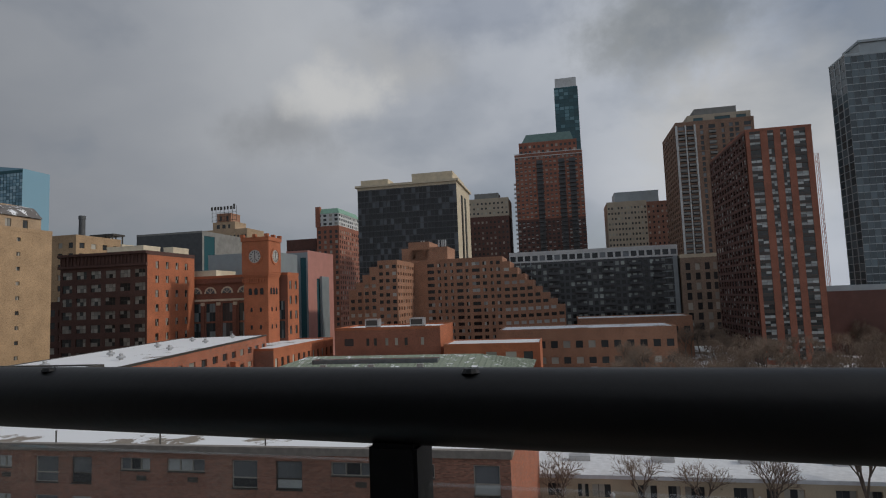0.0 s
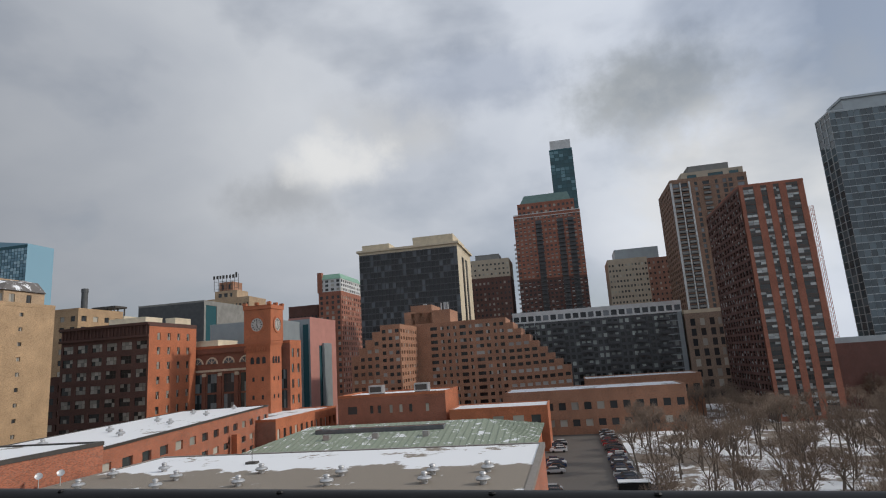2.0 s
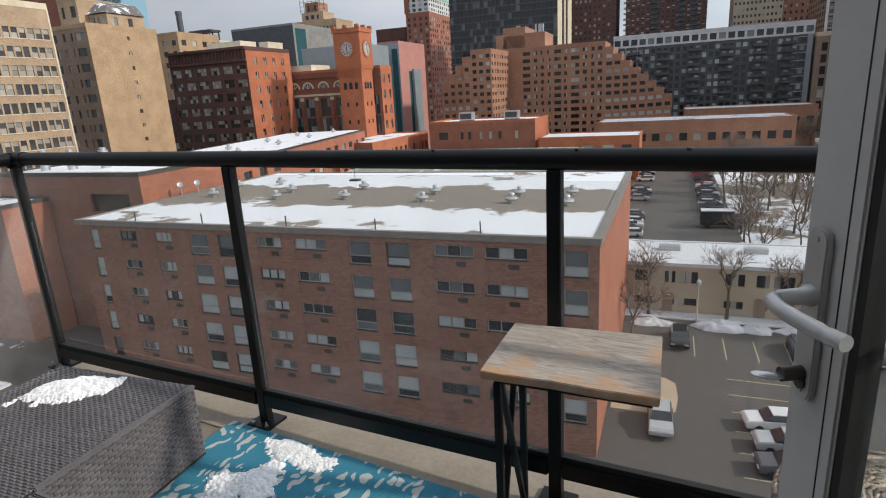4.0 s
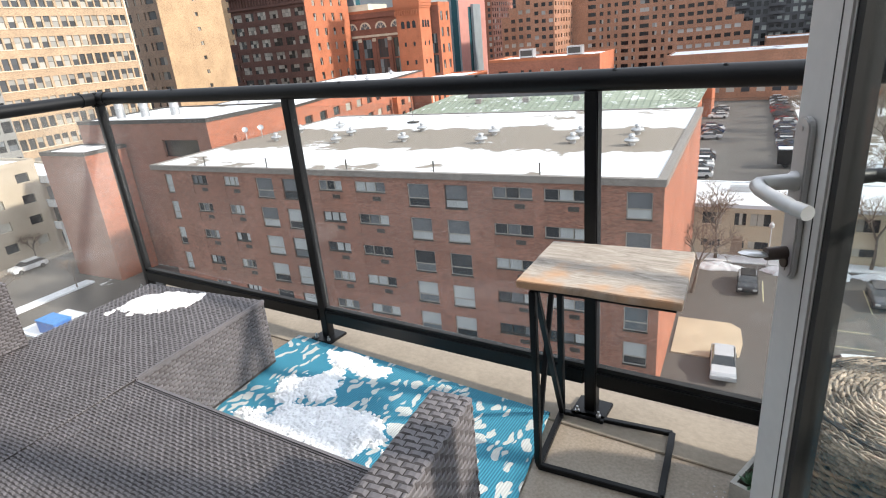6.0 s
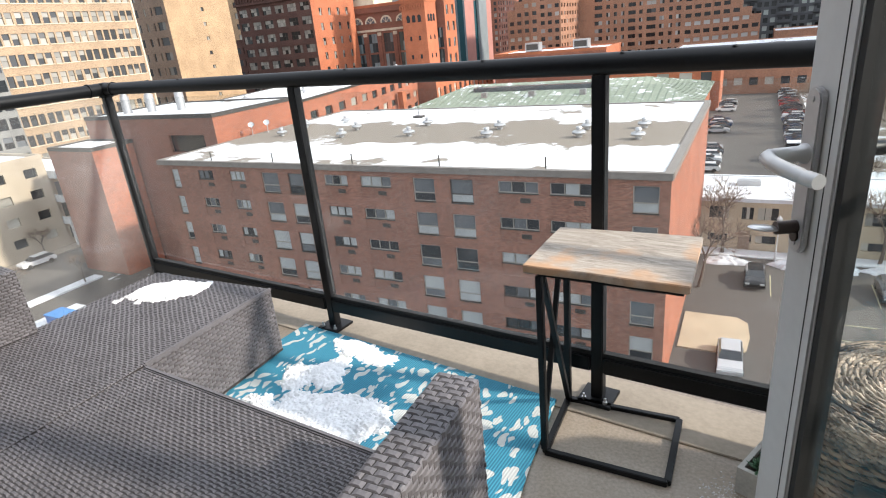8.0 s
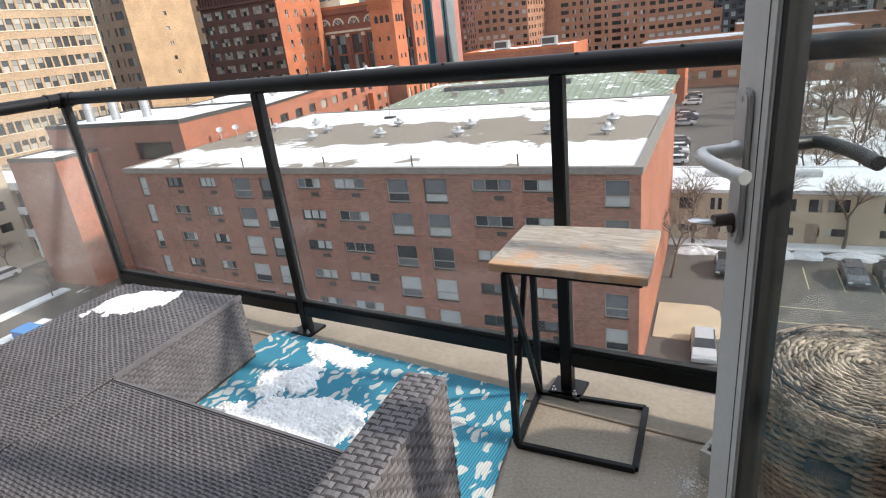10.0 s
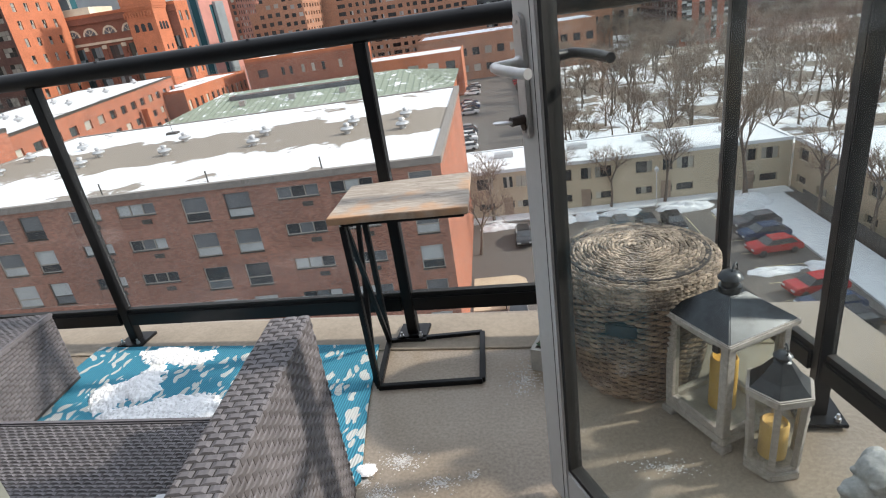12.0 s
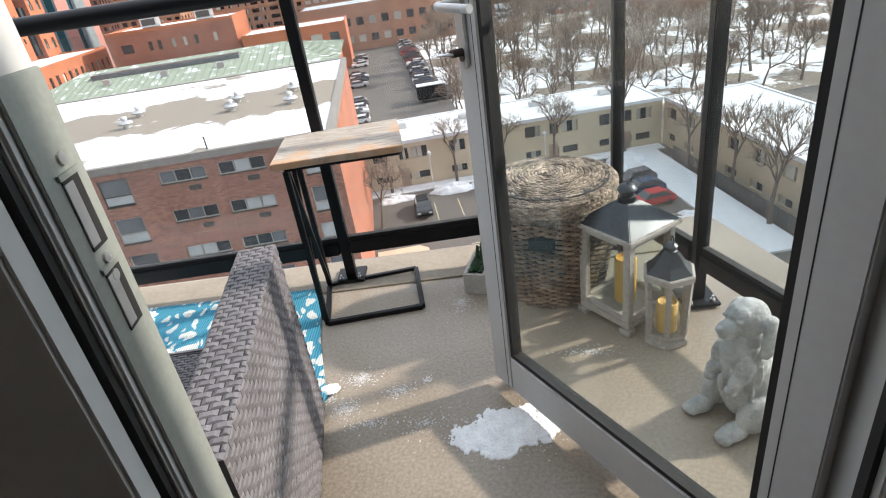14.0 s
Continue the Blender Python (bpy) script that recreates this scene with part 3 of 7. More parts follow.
building("brick_row", "long brick row, sunlit side painted orange, snow on its flat roof", -98, -74, 60, 150, -7.6, BRICK_BROWN, right=(evenly(90, 15, 3.0), [(3, 4.4), (6.2, 7.6), (9.2, 10.6), (12.6, 14.2)]), side_mat=BRICK_SUNLIT, cap_mat=FRAME_DARK, parapet=0.15, turn=13.0)
for k in range(9):                         # along the roof of the long row
    x, y = (5.0, -2.0)[k % 2], -38 + k * 9.4
    ob = part("roof_vent", vent_me, GALV)
    ob.matrix_world = city(-86 + x * math.cos(radians(13)) - y * math.sin(radians(13)), 105 + x * math.sin(radians(13)) + y * math.cos(radians(13)), -7.62) @ Matrix.Scale(1.3, 4)
    tagged(ob, "round galvanised vent on the snowy row roof", "roof vent", "roof vents")
for u, v in ((-72, 47), (-68.5, 48), (-64, 49)):
    ob = part("flue", Build().tube((0, 0, 0), (0, 0, 2.2), 0.55, n=14).tube((0, 0, 2.2), (0, 0, 2.5), 0.4, n=14), GALV)
    ob.matrix_world = city(u, v, -5.2)
    tagged(ob, "stout galvanised rooftop flue", "flue", "rooftop flues")

# -- old loft and office blocks --
PANE_STRIP = pane_material("strip_window_panes", (0.02, 0.021, 0.023), (0.62, 0.61, 0.58), 0.3)
PANE_MIX = pane_material("dark_panes_some_pale", (0.018, 0.02, 0.022), (0.5, 0.5, 0.48), 0.32)
PANE_LOFT = pane_material("loft_panes", (0.035, 0.037, 0.038), (0.36, 0.345, 0.31), 0.62)
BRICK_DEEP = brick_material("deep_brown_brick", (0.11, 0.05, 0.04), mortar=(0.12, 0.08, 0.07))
PALE_METAL = material("pale_blue_grey_metal", (0.30, 0.34, 0.36), 0.4, 0.3, vary=0.1, scale=0.3, fine=3)
SAGE = material("sage_green_cladding", (0.20, 0.36, 0.28), 0.7, vary=0.15, scale=0.4)
BEIGE = material("beige_cladding", (0.42, 0.36, 0.28), 0.8, vary=0.12, scale=0.3)
TAN_S = [(0.35 + k * 5.0 + w * 1.6, 1.6 + k * 5.0 + w * 1.6) for k in range(6) for w in range(3)]
TAN_Z = [(41.1 - k * 3.73, 43.2 - k * 3.73) for k in range(11)][::-1]
tob = building("tan_office_block", "tall tan brick office block with triple sash windows", -150, -124, 59.5, 90, 23.4, BRICK_TAN, front=([], []), right=(TAN_S, TAN_Z), pane_mat=PANE_SASH, parapet=1.0, cap_mat=STONE, stack=2, depth=0.25)
part("corner_strip", Build().box(12.9, 13.12, 14.9, 15.3, 0, 47.4), STONE, tob, "pale stone corner strip")
for za, zb in TAN_Z:
    for k in range(6):
        part("sill", Build().box(12.98, 13.12, -15.25 + 0.25 + k * 5.0, -15.25 + 4.9 + k * 5.0, za - 0.18, za), STONE, tob)
building("grey_glass_block", "grey concrete block with dark window bands", -150, -123, 20, 59.2, 22.0, GREY_CONC, right=(evenly(39.2, 18, 1.7), storeys(1, 45, 13, 0.62)), pane_mat=PANE_DARK, stack=2)
tanb = building("buff_loft_block", "buff brick loft block with a nearly blank side", -155.5, -138.5, 110, 132, 23.0, BRICK_GREYTAN, front=([(0.6, 2.4), (3.9, 5.7), (7.9, 8.9), (10.9, 11.6), (12.5, 15.7)], storeys(0.4, 46.6, 12, 0.52)), right=([(11.5, 12.6)], storeys(0.4, 46.6, 12, 0.26)), side_mat=BRICK_BUFF, parapet=0.8, split=2, pane_mat=PANE_SASH)
building("penthouse", "", -155, -147.8, 116, 131, 31.0, BRICK_TAN, front=([(1, 2.2), (4.4, 6.4)], [(3.5, 6.4)]), base=23.0, into=tanb, parapet=0.4)
building("roof_house", "", -147.7, -141.2, 119, 131, 27.2, BRICK_TAN, front=([(0.5, 2.0), (2.8, 4.2), (4.9, 6.0)], [(1.0, 3.4)]), right=([(1.5, 3.2), (6.5, 8.0)], [(1.0, 3.4)]), base=23.0, into=tanb, parapet=0, split=2, pane_mat=PANE_SASH)
ob = part("lean_to_roof", Build().add([(-4.2, -1, 4.25), (3.6, -1, 4.25), (3.6, 12, 4.25), (-4.2, 12, 4.25), (-4.2, 3, 8.0), (-4.2, 12, 8.6), (0.6, 12, 7.4), (0.4, 3, 6.6)], [(0, 1, 7, 4), (1, 2, 6, 7), (4, 7, 6, 5), (2, 3, 5, 6), (3, 0, 4, 5)]), snow_over("slate_roof_with_snow", (0.13, 0.12, 0.115), 0.55, 0.3), tanb, "sloped dark roof with snow")
ob.matrix_basis = tanb.matrix_world.inverted() @ city(-144.3, 119, 23.0)
building("tan_back_block", "tan block behind the lofts", -190, -176, 178, 200, 29.3, BRICK_BUFF, front=face(14, 3, 2.0, 0, 28, 7, 0.5), right=face(22, 4, 2.4, 0, 28, 7, 0.5))
# shade on the front and sun on the end wall are brick colours
db = building("dark_brick_loft", "brick loft block, front painted dark with shade, orange end wall", -154, -122.7, 150, 172.6, 18.0, BRICK_SHADED, front=(evenly(31.4, 6, 3.7), storeys(1, 38.4, 9, 0.56)), right=(evenly(22.6, 4, 1.5, 2.0), storeys(1, 41, 9, 0.5)), side_mat=BRICK_CLOCK, parapet=1.0, split=3, stack=2, cap_mat=BRICK_SHADED, pane_mat=PANE_LOFT)
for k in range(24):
    part("attic_pier", Build().box(-15.5 + k * 1.3, -15.0 + k * 1.3, -11.6, -11.32, 39.4, 42.1), BRICK_SHADED, db)
part("cornice", Build().box(-16.2, 15.75, -11.9, -11.32, 38.6, 39.3), BRICK_SHADED, db)
part("upper_cornice", Build().box(-16.2, 15.75, -12.1, -11.32, 42.2, 43.0), BRICK_SHADED, db)
building("dark_brick_annex", "lower dark brick annex of the loft block", -170, -154.2, 153, 172, 4.0, BRICK_SHADED, front=(evenly(15.8, 4, 2.6), storeys(3, 27, 6, 0.5)))
for u0, u1, v0, z in ((-148, -134, 162, 22.0), (-128, -124.5, 164, 21.0)):
    building("plant_room", "", u0, u1, v0, v0 + 8, z, STONE, base=18.0, into=db, parapet=0.2)
hall = building("long_grey_hall", "long dark grey modern hall behind the lofts", -278, -228.7, 330, 384, 50, DARK_CLAD, right=([(2, 14)], [(10, 72)]), side_mat=GREY_CONC, pane_mat=PANE_TEAL, parapet=1)
old = building("stepped_hotel_block", "old brick hotel with a rooftop sign frame", -275, -235, 395, 420, 59.5, BRICK_TAN, front=face(40, 13, 1.5, 0, 57, 14, 0.42), parapet=1)
building("roof_tower", "", -265, -246, 396, 412, 66, BRICK_TAN, front=([(3, 6), (8, 11), (13, 15)], [(2, 5)]), base=59.5, into=old, parapet=0.5)
building("roof_tower", "", -262, -250, 397, 410, 73, BRICK_STEP, front=([(2, 4), (8, 10)], [(1.5, 5.5)]), base=66.0, into=old, parapet=0.5)
sign = thing("roof_sign", city(-255, 395.8, 66.5), "reversed dark roof sign on an open steel frame", "sign")
for i in range(7):
    part("frame_post", Build().bar((-10.5 + i * 3.5, 0, 0), (-10.5 + i * 3.5, 0, 12.5), 0.25), FRAME_DARK, sign)
for z in (1.5, 4.5, 7.5):
    part("frame_rail", Build().bar((-10.5, 0, z), (10.5, 0, z), 0.2), FRAME_DARK, sign)
for i in range(8):
    part("sign_bar", Build().box(-11.2 + i * 2.75, -9.7 + i * 2.75, -0.5, -0.2, 9.6, 12.2 + (1.6 if i in (7,) else 0)), FRAME_DARK, sign, "dark bar of lettering")
pinkold = building("striped_old_tower", "old hotel with red and white striped brick and green roof", -180, -162, 400, 443, 58, BRICK_RED, front=(evenly(18, 4, 2.1), storeys(3, 80, 20, 0.6)), right=(evenly(43, 10, 2.1), storeys(3, 80, 20, 0.6)), side_mat=BRICK_RED, parapet=0.5)
building("upper_block", "", -180, -162, 400, 443, 68, WHITE_CONC, front=(evenly(18, 4, 2.6), storeys(0.5, 10, 3, 0.6)), right=(evenly(43, 10, 2.6), storeys(.5, 10, 3, 0.6)), base=58.0, into=pinkold, parapet=0.3)
part("mansard", Build().add([(-9.3, -21.8, 92), (9.3, -21.8, 92), (9.3, 21.8, 92), (-9.3, 21.8, 92), (-7.5, -19.5, 96), (7.5, -19.5, 96), (7.5, 19.5, 96), (-7.5, 19.5, 96)], [(0, 1, 5, 4), (1, 2, 6, 5), (2, 3, 7, 6), (3, 0, 4, 7), (4, 5, 6, 7)]), SAGE, pinkold, "green copper mansard roof")
part("corner_turret", Build().box(-9.6, -6, -22.1, -19, 82, 97.5), BRICK_RED, pinkold)
# the greyer panes carry a painted reflection, picked at random
PANE_SLAB = pane_material("slab_panes", (0.022, 0.026, 0.03), (0.13, 0.15, 0.17), 0.22, 0.06)
slab_b = building("black_glass_slab", "black glass apartment slab with pale stone ends", -110, -53.5, 300, 343.7, 63, DARK_CLAD, front=(evenly(56.5, 27, 1.9), storeys(4, 86.5, 25, 0.84)), right=([(13, 20), (24, 31)], [(2, 83)]), side_mat=STONE, pane_mat=PANE_SLAB, cap_mat=STONE, parapet=1.2)
part("eave", Build().box(-29.4, 29.4, -23.0, 23.0, 88.2, 89.4), STONE, slab_b)
for u0, u1, z in ((-109.0, -93, 67.6), (-79, -56, 69.2)):
    building("penthouse", "", u0, u1, 303, 340, z, STONE, base=63.0, into=slab_b, parapet=1.4)
bb = building("brown_brick_block", "brown brick apartment block with pale top storeys", -66.8, -36.3, 420, 450, 60, BRICK_DEEP, front=(evenly(30.5, 10, 1.4), storeys(3, 82, 20, 0.42)), pane_mat=PANE, parapet=0.3)
building("top_block", "", -66.8, -36.3, 420, 450, 73, BEIGE, front=(evenly(30.5, 10, 1.4), storeys(1, 12, 3, 0.4)), base=60.0, into=bb, parapet=1)
building("plant_room", "", -62, -44, 424, 440, 78, GREY_CONC, base=73.0, into=bb, parapet=0.5)

tower = building("brick_high_rise", "tall red brick tower with balcony stacks and green roof", -30, 19, 420, 455, 56, BRICK_DEEP, front=(evenly(49, 16, 1.7), storeys(2, 79, 26, 0.5)), pane_mat=PANE_MIX, stack=2, left=(evenly(35, 9, 2.0), storeys(2, 79, 26, 0.5)), parapet=0)
building("upper_block", "", -30, 19, 420, 455, 104, BRICK_RED, front=(evenly(49, 16, 1.7), storeys(0.5, 47, 15, 0.5)), pane_mat=PANE_SASH, stack=2, left=(evenly(35, 9, 2), storeys(0.5, 47, 15, 0.5)), base=56.0, into=tower, parapet=0.8)
building("set_back_block", "", -26.5, 15.5, 421, 450, 113, BRICK_RED, front=(evenly(42, 13, 1.7), storeys(0.5, 8.5, 2, 0.5)), base=104.0, into=tower, parapet=0.8)
part("green_crown", Build().add([(-19, -16, 137.5), (19, -16, 137.5), (19, 14, 137.5), (-19, 14, 137.5), (-15.5, -12, 145), (17, -12, 145), (17, 12, 145), (-15.5, 12, 145)], [(0, 1, 5, 4), (1, 2, 6, 5), (2, 3, 7, 6), (3, 0, 4, 7), (4, 5, 6, 7)]), COPPER, tower, "green metal crown roof")


def balconies(ob, owner, places):
    """Further balconies on the same mesh."""
    for x, z in places:
        twin = new("balcony", ob.data)
        twin.parent, twin.location = owner, (x, 0, z)


shelf = part("balcony", Build().box(-2.2, 2.2, -18.9, -17.5, 3, 3.25).box(-2.2, 2.2, -18.9, -18.8, 3.25, 3.9).box(-2.2, 2.2, -17.6, -17.52, 4.2, 6.0), DARK_CLAD, tower)
shelf.location.x = -6.5
for z in (126.5, 129.0):
    part("pale_band", Build().box(-24.6, 24.6, -17.75, -17.5, z, z + 0.5), WHITE_CONC, tower)
balconies(shelf, tower, [(u, k * 3.1) for u in (-6.5, 9.5, 17.0) for k in range(39) if (u, k) != (-6.5, 0)])
shelf = part("balcony", Build().box(-26.0, -24.5, -17.0, -14.5, 8, 9.2), WHITE_CONC, tower)
balconies(shelf, tower, [(0, k * 3.4) for k in range(1, 30)])

teal = building("teal_glass_tower", "slender far teal glass tower", 2.7, 35.1, 800, 830, 290, TEAL_METAL, front=(evenly(32.4, 5, 5.6), storeys(4, 312, 60, 0.86)), pane_mat=PANE_TEAL, parapet=0, depth=0.4)
building("crown_screen", "", 4.5, 33.5, 801, 829, 303, WHITE_CONC, base=290.0, into=teal, parapet=0.5)
th = building("tan_hotel_block", "tan stone block with a grey metal penthouse", 34, 61, 420, 450, 63.2, BEIGE, front=(evenly(27, 12, 1.2), storeys(3, 86, 22, 0.42)), left=face(30, 6, 1.5, -20, 64, 20, 0.45), parapet=1.5)
building("brick_bay", "", 61, 76, 421, 450, 62.6, BRICK_BROWN, front=(evenly(15, 5, 1.2), storeys(3, 86, 22, 0.42)), into=th, parapet=1)
building("penthouse", "", 40, 70, 424, 446, 71.5, PALE_METAL, base=63.0, into=th, parapet=0.6)
BRICK_HIGH = brick_material("brown_high_rise_brick", (0.24, 0.145, 0.10), mortar=(0.25, 0.18, 0.14))
bt = building("balcony_high_rise", "tan high rise with dark window stripes and balconies", 66, 106, 330, 372, 92, BRICK_HIGH, front=([(1.2, 4.6), (5.6, 9.0), (12.6, 14.2), (17, 20.5), (23.5, 25), (27.5, 29.5), (30.5, 32.5), (35, 38.5)], storeys(2, 115, 38, 0.72)), left=face(42, 8, 3.0, -20, 91, 38, 0.62), pane_mat=PANE_DARK, parapet=1)
building("crown_block", "", 72.7, 105, 331, 368, 95.8, BEIGE, front=([(3, 8), (14, 22), (25, 30)], [(0.5, 3)]), base=92.0, into=bt, parapet=0.8, pane_mat=PANE_TEAL)
building("penthouse", "", 77, 98.5, 333, 360, 100.0, GREY_CONC, base=95.8, into=bt, parapet=0.6)
part("pale_pier", Build().box(-10.6, -9.7, -21.7, -21.05, 0, 115), WHITE_CONC, bt)
part("pale_pier", Build().box(-15.3, -14.7, -21.7, -21.05, 0, 115), WHITE_CONC, bt)
slab_bt = part("balcony", Build().box(-19.1, -15.4, -22.1, -21.02, 3.0, 3.2).box(-19.1, -15.4, -22.1, -22.0, 3.2, 4.1), GREY_CONC, bt)
for k in range(37):
    for x in (0, 4.9, 16.0):
        if (k, x) != (0, 0):
            twin = new("balcony", slab_bt.data)
            twin.parent, twin.location = bt, (x, 0, k * 2.97)
part("pale_pier", Build().box(-20.3, -19.2, -21.7, -21.05, 0, 115), WHITE_CONC, bt)
# pale panes are mirrored sky put into the base colour
PANE_SKY = pane_material("panes_with_painted_sky", (0.05, 0.055, 0.055), (0.50, 0.54, 0.54), 0.55, 0.1)
RT_S = [(1.2, 4.4), (6.6, 8.4), (10.4, 12.2), (14.3, 17.8)]
rt = building("red_brick_tower", "dark red brick tower with vertical window strips", 61.4, 81, 200, 245.5, 51.8, BRICK_RED, front=(RT_S, storeys(1, 75.2, 28, 0.62)), pane_mat=PANE_SKY, parapet=0.6, split=2, stack=2)
# side wall darkened by its brick colour, standing in for shade
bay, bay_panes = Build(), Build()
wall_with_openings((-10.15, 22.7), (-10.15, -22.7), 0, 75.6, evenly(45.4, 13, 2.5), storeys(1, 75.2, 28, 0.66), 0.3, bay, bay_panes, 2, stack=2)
part("bay_wall", bay, BRICK_DEEP, rt, "side with window bays, shade put into its dark brick")
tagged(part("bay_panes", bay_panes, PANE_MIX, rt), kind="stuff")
for za, zb in storeys(1, 75.2, 28, 0.62):
    for a, c in RT_S:
        part("spandrel", Build().box(a - 9.8, c - 9.8, -22.79, -22.755, zb + 0.02, zb + 0.98), FRAME_DARK, rt)
building("penthouse", "", 64, 76, 212, 236, 54.5, BRICK_RED, base=51.5, into=rt, parapet=0.4)
PANE_BROAD = pane_material("blue_grey_curtain_panes", (0.05, 0.078, 0.095), (0.10, 0.145, 0.17), 0.35, 0.05)
gh = building("teal_glass_high_rise", "broad teal glass high rise with a dark lower half", 120, 172.5, 260, 274, 95.5, PALE_METAL, front=(evenly(52.5, 22, 2.34), storeys(10, 119, 36, 0.9)), left=(evenly(14, 3, 4.0), storeys(10, 120, 34, 0.92)), pane_mat=PANE_BROAD, depth=0.15, parapet=0.5)
part("roof_screen", Build().box(-20, 26, -6, 6.5, 119.6, 124.4), PALE_METAL, gh)
part("canopy_roof", Build().box(-20.5, 26.2, -6.9, 6.9, 124.4, 125.4), PALE_METAL, gh)
building("dark_podium", "dark flat podium with a pale cornice", 88, 180, 225, 255, -1.5, BRICK_DEEP, cap_mat=PALE_METAL, parapet=1.6)
PANE_MID = pane_material("mid_rise_panes", (0.02, 0.024, 0.024), (0.50, 0.55, 0.52), 0.4, 0.12)
mr = building("white_framed_mid_rise", "long mid rise with white frame and dark balconies", -24, 51, 270, 290, 16, DARK_CLAD, front=(evenly(75, 30, 1.6), storeys(10, 39.5, 10, 0.6)), pane_mat=PANE_MID, parapet=0)
for k in (0, 3, 6):
    part("pale_pier", Build().box(-37.4 + k * 1.6, -37.0 + k * 1.6, -10.3, -10.02, 10, 40), PALE_METAL, mr)
for z in range(10):
    part("pale_beam", Build().box(30.5, 36.0, -10.3, -10.02, 12.4 + z * 2.95, 12.75 + z * 2.95), PALE_METAL, mr)
building("top_storey", "", -24, 51, 269.8, 290, 20.5, WHITE_CONC, front=(evenly(75, 22, 2.5), [(0.8, 3.2)]), base=16.0, into=mr, parapet=0.6, pane_mat=PANE_DARK)
building("base_block", "", -24, 51, 269.6, 290, -14.2, STONE, front=(evenly(75, 12, 4.2), [(1, 4), (5.2, 8.6)]), into=mr, parapet=0.5, pane_mat=PANE_DARK)
for x in (-37.2, 36.2):
    part("white_pier", Build().box(x - 0.9, x + 0.9, -10.4, -10.02, 10, 40), PALE_METAL, mr)
shelf = part("balcony", Build().box(-2.6, 2.6, -11.2, -10.02, 10.2, 10.4).box(-2.6, 2.6, -11.2, -11.1, 10.4, 11.4), DARK_CLAD, mr)
shelf.location.x = -29
balconies(shelf, mr, [(x, k * 2.95) for x in (-29, -17, -5, 7, 19, 29) for k in range(10) if (x, k) != (-29, 0)])
building("flat_arch_block", "brick link block with a pale flat cornice", 51.5, 68, 268, 288, 15.0, BRICK_GREYTAN, front=([(2, 4), (6, 8), (10, 12), (13.4, 15)], storeys(2, 37, 8, 0.7)), cap_mat=STONE, parapet=1.3)
pm = building("pink_modern_block", "modern block of pink panels and dark glass", -118, -108, 230, 258, 23.5, PALE_METAL, front=([(6.5, 9.2)], [(2, 45)]), side_mat=PINK_CLAD, right=([(9, 20)], [(2, 36)]), pane_mat=PANE_TEAL)
part("silver_fin", Build().box(5.05, 6.2, -2, 6, 0, 37), PALE_METAL, pm)
building("grey_low_block", "plain grey block beside the clock tower", -136, -108, 200, 220, 20.8, PALE_METAL)
building("cream_roof_house", "cream plant houses behind the loft", -136, -118, 178, 190, 13.5, STONE, parapet=0.3)
building("dark_far_block", "far dark brick block", -215, -190, 420, 440, 51.5, BRICK_DEEP, front=face(25, 8, 1.6, 0, 45, 10, 0.5))
bg = building("blue_glass_tower", "far faceted blue glass tower", -776, -676, 600, 640, 188, TEAL_METAL, front=(evenly(100, 20, 4.6), storeys(20, 208, 44, 0.92)), pane_mat=PANE_BLUE, side_mat=PANE_BLUE, parapet=0)
part("sloped_top", Build().add([(-50, -20, 212), (50, -20, 212), (50, 20, 212), (-50, 20, 212), (-50, -20, 227), (50, -20, 213), (50, 20, 213), (-50, 20, 227)], [(0, 1, 5, 4), (1, 2, 6, 5), (2, 3, 7, 6), (3, 0, 4, 7), (4, 5, 6, 7)]), PANE_BLUE, bg, "sloping glass top")
building("red_far_tower", "far red office tower", -960, -814, 600, 640, 255, BRICK_RED, front=(evenly(146, 24, 4.2), storeys(20, 284, 60, 0.4)), pane_mat=PANE_DARK)
tagged(part("smokestack", Build().lathe([(1.9, 0), (1.6, 60), (1.5, 73), (1.7, 73.2), (1.7, 75), (1.3, 75)], 18), DARK_CLAD, smooth=True), "tall dark smokestack above the lofts", "chimney").matrix_world = city(-243.5, 250)
tank = thing("roof_frame", city(-228, 250, 20), "dark steel tank frame on a roof", "roof frame")
part("deck", Build().box(-7, 7, -4, 4, 19, 20), FRAME_DARK, tank)
for x in (-6, -2, 2, 6):
    for y in (-3.4, 3.4):
        part("leg", Build().bar((x, y, 8), (x, y, 19), 0.5), FRAME_DARK, tank)
part("plinth", Build().box(-14, 14, -6, 6, 0, 14), STONE, tank)
building("tank_house", "pale block carrying a steel tank frame", -243, -212, 244, 262, 20, STONE)
crane = thing("tower_crane", city(163, 400), "slender red and white tower crane mast", "crane")
mast = Build()
for k in range(36):
    z = k * 3.0
    for x, y in ((-1, -1), (1, -1), (1, 1), (-1, 1)):
        mast.bar((x, y, z), (x, y, z + 3), 0.22)
    mast.bar((-1, -1, z), (1, -1, z + 3), 0.16)
    mast.bar((1, -1, z + 3), (-1, -1, z + 3), 0.16)
tagged(part("lattice", mast, material("crane_red", (0.45, 0.14, 0.1), 0.6), crane), kind="stuff")

# -- the terraced brick block --
step = building("terraced_brick_block", "stepped brown brick apartment block with roof terraces", -66, -23.4, 230, 250, 16.5, BRICK_STEP, front=([(11.3, 14.2), (15.6, 17), (18.4, 19.6), (21, 22.2), (23.6, 26.2), (27.4, 28.6), (30, 33.2), (34.4, 36), (37.6, 38.8), (40, 41.6)], storeys(2, 40, 14, 0.5)), pane_mat=PANE_MIX, split=2)
